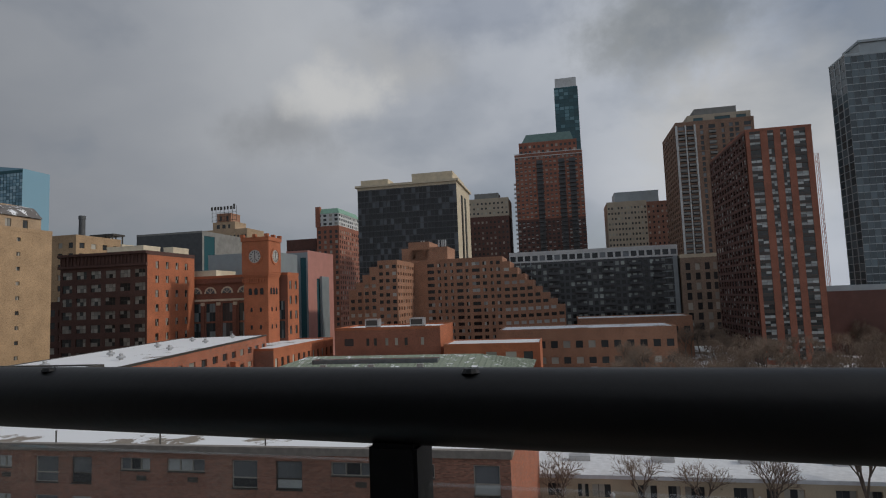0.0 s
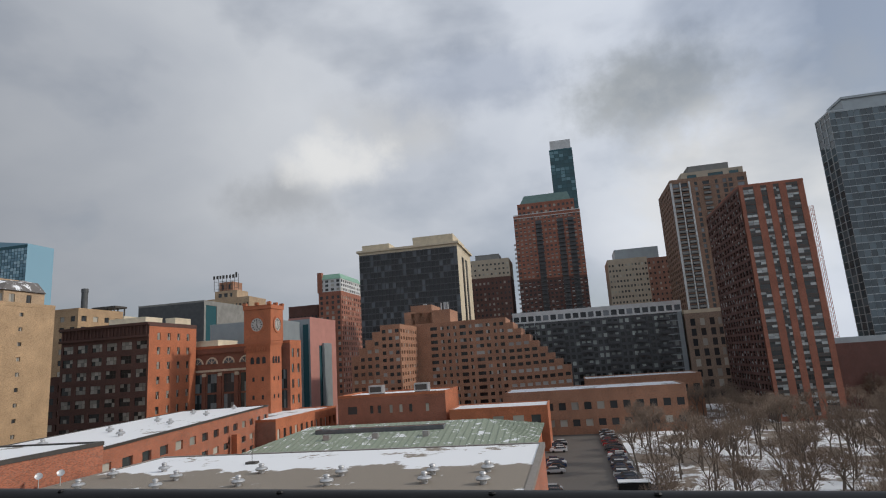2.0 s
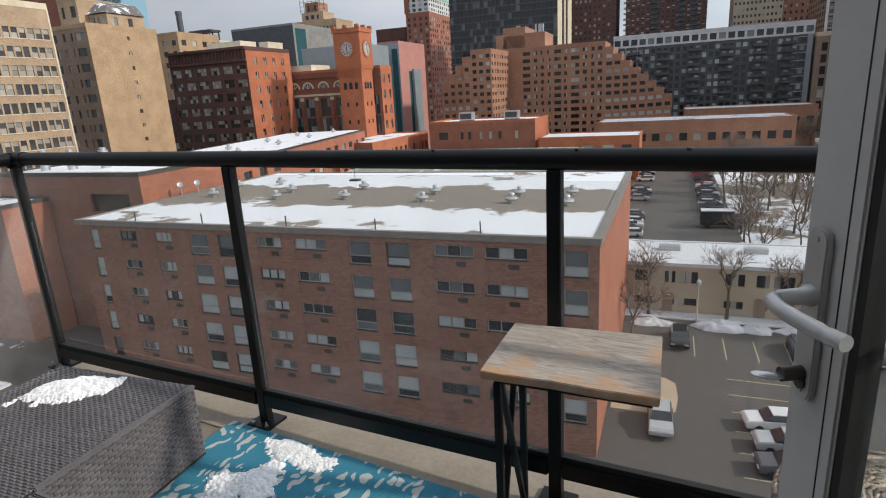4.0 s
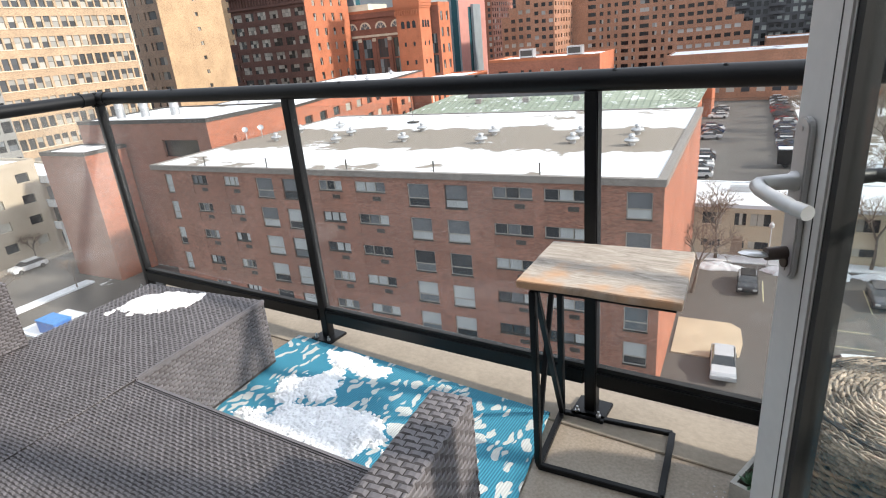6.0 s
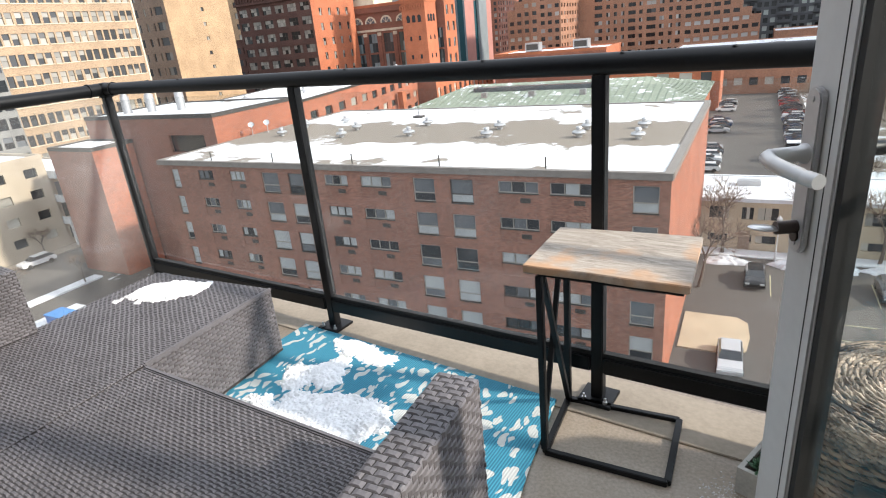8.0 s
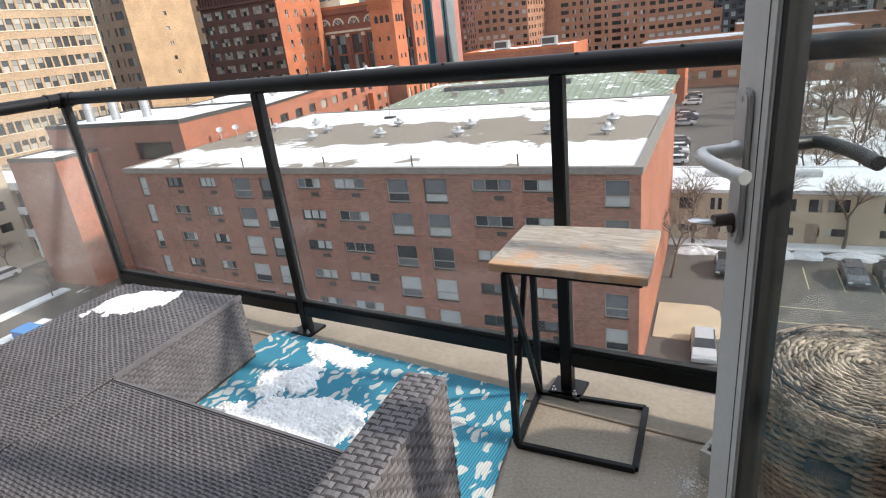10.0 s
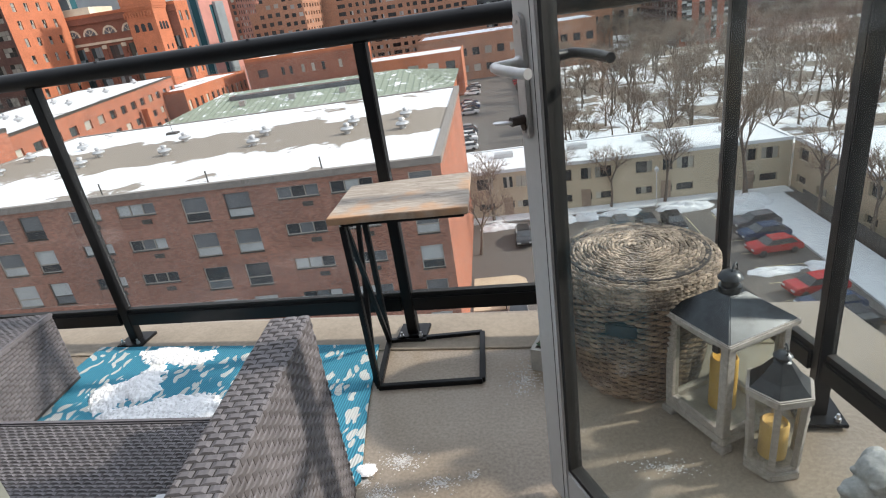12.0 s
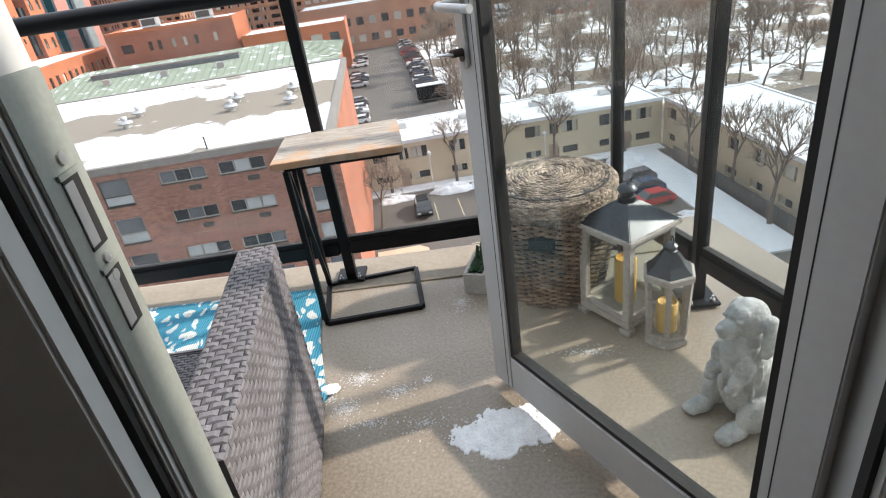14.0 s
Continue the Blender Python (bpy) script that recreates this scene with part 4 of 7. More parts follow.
for i in range(8):
    u = -23.4 + i * 3.0
    building("terrace", "", u, u + 3.0, 230 + 0.4 * i, 250, 13.9 - i * 2.6, BRICK_STEP, front=([(0.5, 2.5)], storeys(2, 37 - i * 2.6, 13 - i, 0.48)), pane_mat=PANE_MIX, parapet=1.0, into=step)
for u0, u1, z in ((-66, -46.3, 22.0), (-63, -54, 24.5)):
    building("roof_house", "", u0, u1, 232, 249, z, BRICK_STEP, base=16.5, parapet=0.5, into=step)
for x in (-57.5, -56.5, -50, -48.7, -48, -47.2):
    ob = part("roof_pipe", Build().tube((0, 0, 0), (0, 0, 3.5), 0.35, n=8), GALV, step)
    ob.matrix_basis = step.matrix_world.inverted() @ city(x, 233, 22)
building("wing", "", -68, -60.3, 205, 229.5, 15.5, BRICK_STEP, front=(evenly(7.7, 3, 1.5), storeys(2, 39, 14, 0.48)), right=(evenly(24.5, 7, 1.7), storeys(2, 39, 14, 0.48)), pane_mat=PANE_MIX, into=step)
for i, z in enumerate((12.8, 10.0, 7.2, 4.4)):
    building("terrace", "", -68 - (i + 1) * 3.2, -68 - i * 3.2, 205 + i, 229, z, BRICK_STEP, front=([(0.7, 2.3)], storeys(2, z + 22, 12 - i, 0.48)), parapet=1.0, into=step)

# -- the station and its clock tower --
# front takes the shade-browned brick, the side the bright orange one
st = building("station_head_house", "red brick station with tall arched windows", -124.5, -89, 174, 182, 11.0, BRICK_STATION_SHADE, front=([(0.3, 3.2), (5.2, 8.8), (11.4, 15.2), (17.6, 21.4), (32.2, 34.4)], [(2.5, 13.0), (14.0, 19.6), (20.2, 26.2)]), right=(evenly(8, 2, 1.6), storeys(4, 34, 6, 0.55)), side_mat=BRICK_CLOCK, pane_mat=PANE_STATION, split=3, stack=2)
for x in (1.5, 7.0, 13.3, 19.5):
    arch = Build()
    n = 14
    for i in range(n):
        a0, a1 = math.pi * i / n, math.pi * (i + 1) / n
        pts = []
        for r, y in ((1.75, -4.25), (2.25, -4.25), (2.25, -3.95), (1.75, -3.95)):
            for a in (a0, a1):
                pts.append((-17.75 + x + r * math.cos(a), y, 29.6 + r * math.sin(a)))
        arch.add(pts, [(0, 1, 3, 2), (2, 3, 5, 4), (6, 7, 1, 0)])
    ring = part("arch", arch, STONE, st, "pale stone arch")
    fan = Build().prism([(1.75 * math.cos(math.pi * i / 12), 1.75 * math.sin(math.pi * i / 12)) for i in range(13)], 0, 0.1)
    ob = part("fanlight", fan, PANE_C, ring)
    ob.matrix_basis = pose(-17.75 + x, -4.06, 29.6, 90)
    for a in (45, 90, 135):
        part("glazing_bar", Build().bar((-17.75 + x, -4.2, 29.6), (-17.75 + x + 1.7 * math.cos(radians(a)), -4.2, 29.6 + 1.7 * math.sin(radians(a))), 0.12), STONE, ring)
for x in (4.2, 10.1, 16.4):
    part("pilaster", Build().box(-17.75 + x - 0.6, -17.75 + x + 0.6, -4.4, -4.02, 0, 25.5), BRICK_STATION_SHADE, st, bevel=0.05)
    part("capital", Build().box(-17.75 + x - 0.75, -17.75 + x + 0.75, -4.5, -4.02, 25.5, 26.6), STONE, st, bevel=0.1)
part("cornice", Build().box(-18.0, 18.0, -4.5, -4.02, 33.0, 34.2), BRICK_STATION_SHADE, st)
part("string_course", Build().box(-17.7, 4.6, -4.35, -4.02, 27.0, 27.7), STONE, st)

clock = thing("clock_tower", city(-95.4, 168.8), "square red brick clock tower with battlements", "tower")
part("shaft", Build().box(-4.2, 4.2, -3.6, 3.6, 0, 33.5), BRICK_CLOCK, clock)
corbel = Build()
for i in range(3):
    corbel.box(-4.25 - .2 * i, 4.25 + .2 * i, -3.65 - .2 * i, 3.65 + .2 * i, 33.5 + i * 0.6, 34.1 + i * 0.6)
part("corbel", corbel, BRICK_CLOCK, clock)
for i in range(11):
    part("bracket", Build().box(-4.5 + i * 0.86, -4.1 + i * 0.86, -4.15, -3.85, 32.2, 33.6), BRICK_CLOCK, clock)
part("belfry", Build().box(-4.7, 4.7, -4.1, 4.1, 35.3, 45.5), BRICK_CLOCK, clock, bevel=0.15)
part("parapet", Build().box(-4.9, 4.9, -4.3, 4.3, 45.5, 46.8), BRICK_CLOCK, clock)
for x, y, w in ((-4.2, -4.2, 1.3), (0, -4.2, 1.2), (4.2, -4.2, 1.3), (4.2, 0, 1.3), (4.2, 4.2, 1.3), (-4.2, 4.2, 1.3)):
    part("merlon", Build().box(x - w / 2, x + w / 2, y - 0.55 if y < 4 else y - .6, y + 0.55, 46.8, 47.7), BRICK_CLOCK, clock, bevel=0.1)


def clock_face(m):
    disc = part("clock_face", Build().lathe([(2.1, 0), (2.1, 0.12), (1.9, 0.16), (0.0, 0.16)], 32), material("pale_clock_dial", (0.45, 0.44, 0.42), 0.6), clock, "pale clock dial in a brick ring")
    disc.matrix_basis = m
    ring = Build()
    for i in range(24):
        a0, a1 = 2 * math.pi * i / 24, 2 * math.pi * (i + 1) / 24
        ring.add([(r * math.cos(a), r * math.sin(a), z) for r, z in ((2.1, 0.3), (2.7, 0.3), (2.7, 0.0), (2.1, 0.0)) for a in (a0, a1)], [(0, 1, 3, 2), (2, 3, 5, 4), (6, 7, 1, 0)])
    part("dial_ring", ring, BRICK_CLOCK, disc)
    for i in range(12):
        a = math.pi * i / 6
        part("hour_mark", Build().bar((1.25 * math.cos(a), 1.25 * math.sin(a), 0.19), (1.8 * math.cos(a), 1.8 * math.sin(a), 0.19), 0.28, 0.05), FRAME_DARK, disc)
    part("pointer", Build().bar((0, -0.3, 0.24), (0.1, 1.5, 0.24), 0.2, 0.06), FRAME_DARK, disc)
    part("pointer", Build().bar((0, 0.3, 0.28), (0.25, -1.1, 0.28), 0.26, 0.06), FRAME_DARK, disc)


clock_face(pose(0, -4.1, 40.6, 90))
clock_face(pose(4.7, 0, 40.6, 90, 0, 90))
for side in (0, 1):
    for k in (-2.0, 0.0, 2.0):
        op = Build().prism([(-0.6, 0), (0.6, 0), (0.6, 1.6), (0.42, 2.0), (0, 2.2), (-0.42, 2.0), (-0.6, 1.6)], 0, 0.08)
        ob = part("arched_opening", op, PANE_A, clock)
        ob.matrix_basis = pose(k, -3.62, 28.4, 90) if not side else pose(4.22, k * 0.85, 28.4, 90, 0, 90)
    for k, z in ((-1.6, 23.0), (1.6, 23.0), (-1.6, 17.5), (1.6, 17.5)):
        ob = part("slit_window", Build().box(-0.35, 0.35, 0, 1.3, 0, 0.06), PANE_A, clock)
        ob.matrix_basis = pose(k, -3.62, z, 90) if not side else pose(4.22, k * 0.85, z, 90, 0, 90)

# -- low brick halls round the green roof --
# annex side is brighter brick than its front: sunlight as colour
building("brick_annex", "brick annex, sunlit side painted orange, snow on its flat roof", -96, -76, 140, 180, -10.9, BRICK_BROWN, right=(evenly(40, 12, 1.5), storeys(2, 12, 2, 0.5)), side_mat=BRICK_CLOCK, parapet=0.4)
ra = building("red_brick_hall", "red brick hall with rooftop plant and snow", -69, -36, 165, 185, -7.4, BRICK_RED, front=([(3, 6), (10, 11), (12.4, 13.4), (16, 17), (19, 20), (22, 23), (27, 28)], [(11.6, 13.8)]), side_mat=BRICK_CLOCK, parapet=0.5)
for x in (-6.5, 8.0):
    unit = thing("air_handler", city(-52.5 + x, 172, -7.4), "grey rooftop air handling unit", "plant unit", "rooftop plant")
    part("casing", Build().box(-2.2, 2.2, -1.5, 1.5, 0.4, 2.8), GALV, unit, bevel=0.08)
    part("base_frame", Build().box(-2.0, 2.0, -1.3, 1.3, 0, 0.4), FRAME_DARK, unit)
    part("louvre", Build().box(-1.8, 1.8, -1.56, -1.5, 0.8, 2.4), FRAME_DARK, unit)
building("red_brick_shed", "low red brick shed with a white snowy roof", -34, -7, 160, 176, -12.3, BRICK_CLOCK, front=([(12, 15), (17.5, 20.5), (22.5, 25)], [(2, 4.6), (7, 9.6)]), roof_mat=SNOW, parapet=0.3)
building("low_brick_row", "low brown brick row with a snowy roof", -21.5, 34, 190, 212, -10.5, BRICK_STEP, front=(evenly(55.5, 14, 2.2), [(2.5, 4.6), (7.5, 9.8)]), roof_mat=ROOF_SNOW, parapet=0.3)
building("low_brick_row", "far low brick row with a snowy roof", 5, 46, 225, 245, -9.0, BRICK_STEP, front=(evenly(41, 10, 2.2), [(9, 11.5)]), roof_mat=SNOW, parapet=0.3)
wb = building("balcony_house", "pale low apartment house with street balconies", -125, -89.3, 14, 43.6, -10.4, BEIGE, right=(evenly(29.6, 7, 1.7), storeys(1.0, 13.2, 4, 0.42)), parapet=0.4)
building("terrace_wing", "", -122, -89.8, 43.6, 54, -13.4, BEIGE, right=([(0.8, 4.6), (5.4, 9.4)], [(0.8, 2.6), (4.2, 6.4), (7.4, 9.6)]), into=wb, parapet=0.3, pane_mat=PANE_DARK)
for z in (3.4, 6.8, 10.4):
    slab = part("balcony", Build().box(17.2, 19.4, 14.9, 24.4, z, z + 0.22), WHITE_CONC, wb)
    part("parapet", Build().box(19.25, 19.4, 14.9, 24.4, z + 0.224, z + 1.1).box(17.4, 19.24, 14.9, 15.05, z + 0.224, z + 1.1), WHITE_CONC, slab)
for y in (15.0, 19.4, 24.0):
    part("post", Build().box(19.0, 19.35, y, y + 0.35, 0.0, 3.4), WHITE_CONC, wb)

gr = thing("green_roofed_hall", city(-42, 140), "low brick hall under a green hipped metal roof", "building")
part("wall", Build().box(-33, 33, -17.5, 17.5, 0, 7.5), BRICK_CLOCK, gr)
part("hip_roof", Build().add([(-34, -18.5, 7.5), (34, -18.5, 7.5), (34, 18.5, 7.5), (-34, 18.5, 7.5), (-24, 0, 11.2), (21, 0, 11.2)], [(0, 1, 5, 4), (1, 2, 5), (2, 3, 4, 5), (3, 0, 4)]), snow_over("green_roof_with_snow", (0.25, 0.29, 0.225), 0.58, 0.35), gr, "green standing seam roof with snow streaks")
seams = Build()
for i in range(44):
    x = -33 + i * 1.53
    top = 1.0 if -24 < x < 21 else max(0.0, (34 - abs(x)) / (13.0 if x > 0 else 10.0))
    seams.bar((x, -18.5, 7.55), (x, -18.5 + 18.5 * top, 7.55 + 3.7 * top), 0.1, 0.12)
for i in range(20):
    y = -17.5 + i * 1.84
    top = 1 - abs(y) / 18.5
    seams.bar((34, y, 7.55), (34 - 13 * top, y, 7.55 + 3.7 * top), 0.1, 0.12)
tagged(part("roof_seams", seams, material("sage_metal_seam", (0.17, 0.21, 0.165), 0.6, vary=0.15, scale=0.4), gr), kind="stuff")
part("skylight", Build().box(-20, 12, -6.5, -3.5, 9.9, 10.9), PANE_C, gr, "long ridge skylight")
for x in (-16, -4, 8):
    part("roof_hatch", Build().box(x, x + 1.4, -11, -9.8, 9.0, 10.2), GALV, gr)
part("pier", Build().box(-34.6, -33.2, -19.2, -17.8, 0, 12.2), BRICK_CLOCK, gr)


# ---- streets, yards, cars and trees ----
sheet("yard_road", -6, 33, 33, 62, ASPHALT, "wet dark asphalt yard between the houses", "road", 0.04)
sheet("parking_lot", -14, 11.5, 76, 232, ASPHALT, "dark asphalt parking lot with parked cars", "parking lot", 0.05)
sheet("park_lawn", 12, 150, 76, 330, LAWN_SNOW, "park lawn under patchy snow", "lawn", 0.06)
sheet("street", -86.6, -76.5, -40, 58, ASPHALT, "dark wet street", "road", 0.05)
sheet("parking_lane", -76.49, -72.4, -40, 36.5, ASPHALT, "dark wet parking lane beside the street", "road", 0.05)
sheet("pavement", -4, 32.6, 61.6, 63.6, SNOW, "snowy pavement along the row houses", "pavement", 0.16)
sheet("pavement", -89.2, -86.7, -40, 58, KERB, "pale pavement along the balcony house", "pavement", 0.16)
sheet("snow_verge", -72.3, -70.6, 20, 36.5, SNOW, "snow verge along the street", "snow", 0.2)
sheet("snow_verge", 27.2, 31.4, 35, 61.4, SNOW, "deep snow verge beside the parked cars", "snow", 0.22)
drive = part("driveway", Build().prism([(-3.2, -3), (0.9, -3), (1.7, -2.2), (1.9, 0), (1.7, 2.4), (0.9, 3.2), (-3.2, 3.2)], -0.2, 0.14), CONC_DRIVE)
drive.matrix_world = city(0, 44.2)
tagged(drive, "buff concrete driveway with rounded corners", "driveway", kind="structure")
lines = Build()
for k in range(8):
    lines.box(3.4 + k * 2.7, 3.5 + k * 2.7, 52.6, 57.4, 0.0, 0.048)
for k in range(6):
    lines.box(5.8, 10.8, 34.9 + k * 2.75, 35.0 + k * 2.75, 0.0, 0.048)
    lines.box(21.4, 26.4, 35.8 + k * 2.9, 35.9 + k * 2.9, 0.0, 0.048)
lines_ob = part("parking_lines", lines, material("worn_yellow_line", (0.42, 0.38, 0.24), 0.85, vary=0.3, scale=2.0))
lines_ob.matrix_world = city(0, 0)
tagged(lines_ob, "worn pale yellow parking lines on the asphalt", "marking", kind="structure")
WINDOW_ROWS = [(0.9, 1.8), (3.5, 4.9)]
rh = building("tan_row_houses", "two storey tan rendered row houses under snow", -4, 33, 63.7, 73.6, -18.3, STUCCO, front=(sorted(evenly(37, 8, 1.9) + [(4.5, 5.6), (13.6, 14.8), (22.9, 24.0), (32.0, 33.2)]), WINDOW_ROWS), roof_mat=SNOW, cap_mat=SNOW, parapet=0.14, split=3, pane_mat=PANE)
for x in (-13.6, -4.4, 4.8, 14.0):
    part("front_door", Build().box(x - 0.55, x + 0.55, -5.02, -4.9, 0.1, 2.3), BRICK_GREYTAN, rh, "brown front door")
    part("roof_vent", Build().box(x - 1.2, x + 1.2, 0.5, 1.6, 5.7, 6.3), GALV, rh)
building("tan_row_houses", "tan rendered row houses behind a dark fence", 33.2, 44, 26, 63.6, -18.3, STUCCO, left=(evenly(37.6, 9, 1.9), WINDOW_ROWS), roof_mat=SNOW, cap_mat=SNOW, parapet=0.14, split=3)
fence = thing("fence", city(31.7, 47), "dark board fence along the snow verge", "fence")
for i in range(44):
    part("board", Build().box(-0.03, 0.03, -11 + i * 0.5, -10.54 + i * 0.5, 0, 1.7), FRAME_DARK, fence)


def car_mesh(color_mat, m, label, estate=False):
    """A parked car: body, glasshouse, four wheels, lights."""
    root = thing("car", m, label, "car", "parked cars")
    side = [(-2.25, 0.35), (-2.3, 0.7), (-2.1, 0.92), (-1.1, 1.0), (1.6, 1.0), (2.15, 0.92), (2.28, 0.6), (2.2, 0.32)]
    body = Build()
    n = len(side)
    body.add([(x, s * (0.88 if z < 0.9 else 0.82), z) for s in (-1, 1) for x, z in side], [tuple(range(n)), tuple(range(2 * n - 1, n - 1, -1))] + [(i, n + i, n + (i + 1) % n, (i + 1) % n) for i in range(n)])
    part("body", body, color_mat, root, bevel=0.05)
    back = 2.0 if estate else 1.7
    house = Build().add([(-1.15, -0.80, 0.99), (back, -0.80, 0.99), (back, 0.80, 0.99), (-1.15, 0.80, 0.99), (-0.45, -0.62, 1.42), (back - 0.5, -0.62, 1.42), (back - 0.5, 0.62, 1.42), (-0.45, 0.62, 1.42)],
                        [(0, 1, 5, 4), (1, 2, 6, 5), (2, 3, 7, 6), (3, 0, 4, 7)])
    part("windows", house, PANE_A, root)
    part("roof", Build().box(-0.5, back - 0.45, -0.65, 0.65, 1.40, 1.46), color_mat, root, bevel=0.02)
    for x in (-1.4, 1.4):
        for y in (-0.82, 0.82):
            part("wheel", Build().tube((x, y - 0.1, 0.32), (x, y + 0.1, 0.32), 0.32, n=14), RUBBER, root)
    for y in (-0.62, 0.62):
        part("headlight", Build().box(-2.32, -2.2, y - 0.18, y + 0.18, 0.62, 0.76), PANE_B, root)
    return root


PAINT = {n: material(n + "_car_paint", c, 0.25, 0.2, vary=0.08, scale=1.0) for n, c in (("black", (0.012, 0.012, 0.014)), ("grey", (0.09, 0.09, 0.10)), ("silver", (0.42, 0.43, 0.44)), ("red", (0.35, 0.02, 0.02)), ("blue", (0.02, 0.04, 0.09)), ("white", (0.72, 0.72, 0.72)))}
NEAR = [("silver", 0.6, 39.9, 92), ("grey", 12.5, 55.2, 90), ("black", 15.1, 55.2, 90), ("black", 17.7, 55.2, 88), ("black", 2.1, 55.6, 90), ("white", 8.6, 41.6, 8), ("silver", 9.0, 38.9, 5), ("grey", 8.8, 36.2, 6), ("grey", 25.0, 53.2, 8), ("blue", 24.6, 50.4, 6), ("red", 24.2, 47.4, 6), ("red", 24.0, 39.8, 8), ("black", 23.4, 34.6, 4), ("blue", 23.6, 37.0, 6)]
protos = {}
for paint, u, v, turn in NEAR:
    m = city(u, v, G + 0.06, turn)
    if paint in protos:
        copy_thing(protos[paint], m)
    else:
        protos[paint] = car_mesh(PAINT[paint], m, f"{paint} car parked on wet asphalt", paint in ("grey", "white"))
rng = random.Random(4)
for i in range(34):
    copy_thing(protos[rng.choice(("black", "black", "grey", "silver", "blue", "red", "white"))], city(8.8 + rng.uniform(-.3, .3), 112 + i * 2.75, G + 0.06, 180 * rng.randint(0, 1) + rng.uniform(-3, 3)))
for i in range(16):
    copy_thing(protos[rng.choice(("black", "grey", "silver", "white", "blue"))], city(-5.5 + rng.uniform(-.4, .4), 98 + i * 3.1 + (14 if i > 5 else 0) + (12 if i > 10 else 0), G + 0.06, 180 * rng.randint(0, 1) + rng.uniform(-4, 4)))
for u, v, t in ((-85.2, 36.5, 90), (-85.2, 29.5, 92), (-73.8, 24, 88), (-85.2, 22.5, 91)):
    copy_thing(protos["white" if v > 35 else "silver"], city(u, v, G + 0.06, t))
truck = thing("box_truck", city(9.2, 106.5, G + 0.06, 0), "dark box truck with snow on its roof", "truck")
part("cargo_box", Build().box(-3.2, 2.2, -1.2, 1.2, 0.6, 3.0), PAINT["black"], truck, bevel=0.05)
part("snow_cover", Build().box(-3.15, 2.15, -1.15, 1.15, 3.0, 3.14), SNOW, truck)
part("cab", Build().box(2.25, 4.0, -1.1, 1.1, 0.6, 2.3), PAINT["grey"], truck, bevel=0.15)
for x in (-2.0, 3.0):
    for y in (-1.0, 1.0):
        part("wheel", Build().tube((x, y - .15, 0.45), (x, y + .15, 0.45), 0.45, n=14), RUBBER, truck)


def heap(name, label, rx, ry, high, mat, m, category="snow", seed=0, rings=12, n=48, rough=0.35, kind=""):
    """A heap or patch of melting snow with a ragged edge."""
    b = Build()
    verts, faces = [(0, 0, high)], []
    for j in range(1, rings + 1):
        for i in range(n):
            a = 2 * math.pi * i / n
            edge = 1 + rough * (noise.noise((math.cos(a) * 1.3 + seed, math.sin(a) * 1.3, seed)) + 0.6 * noise.noise((math.cos(a) * 4 + seed, math.sin(a) * 4, 7)))
            r = edge * j / rings
            x, y = rx * r * math.cos(a), ry * r * math.sin(a)
            fall = (1 - (j / rings) ** 2)
            lump = 0.75 + 0.5 * noise.noise((x / rx * 3 + seed, y / ry * 3, 2)) + 0.25 * noise.noise((x / rx * 11, y / ry * 11, seed))
            verts.append((x, y, max(0.0, high * fall ** 0.6 * lump) if j < rings else -0.002))
    faces += [(0, 1 + i, 1 + (i + 1) % n) for i in range(n)]
    for j in range(rings - 1):
        faces += [(1 + j * n + i, 1 + (j + 1) * n + i, 1 + (j + 1) * n + (i + 1) % n, 1 + j * n + (i + 1) % n) for i in range(n)]
    b.add(verts, faces)
    ob = part(name, b, mat, smooth=True)
    ob.matrix_world = m
    return tagged(ob, label, category, kind=kind)


def slush(label, rx, ry, high, mat, m, seed=0.0, cell=0.004):
    """A crumbly patch of old snow: a ragged height field with a granular top."""
    nx, ny = int(3.0 * rx / cell), int(3.0 * ry / cell)
    verts, alive = [], []
    for j in range(ny + 1):
        for i in range(nx + 1):
            x, y = (i / nx - 0.5) * 3.0 * rx, (j / ny - 0.5) * 3.0 * ry
            k = 1.0 - (x / rx) ** 2 - (y / ry) ** 2 + 0.85 * noise.noise((x * 11 + seed, y * 11, seed)) + 0.45 * noise.noise((x * 32, y * 32 + seed, 4)) + 0.35 * noise.noise((x * 95, y * 95, seed))
            alive.append(k > 0)
            crumb = 0.0022 * noise.noise((x * 170, y * 170, 3)) + 0.0016 * noise.noise((x * 60, y * 60, 9))
            verts.append((x, y, 0.0012 + high * min(1.0, k) ** 0.6 * 0.8 + crumb * min(1.0, 2 * k) if k > 0 else -0.001))
    faces = []
    for j in range(ny):
        for i in range(nx):
            q = (j * (nx + 1) + i, j * (nx + 1) + i + 1, (j + 1) * (nx + 1) + i + 1, (j + 1) * (nx + 1) + i)
            if any(alive[v] for v in q):
                faces.append(q)
    used = sorted({v for q in faces for v in q})
    index = {v: i for i, v in enumerate(used)}
    ob = part("snow_patch", Build().add([verts[v] for v in used], [tuple(index[v] for v in q) for q in faces]), mat)
    ob.matrix_world = m
    return tagged(ob, label, "snow")


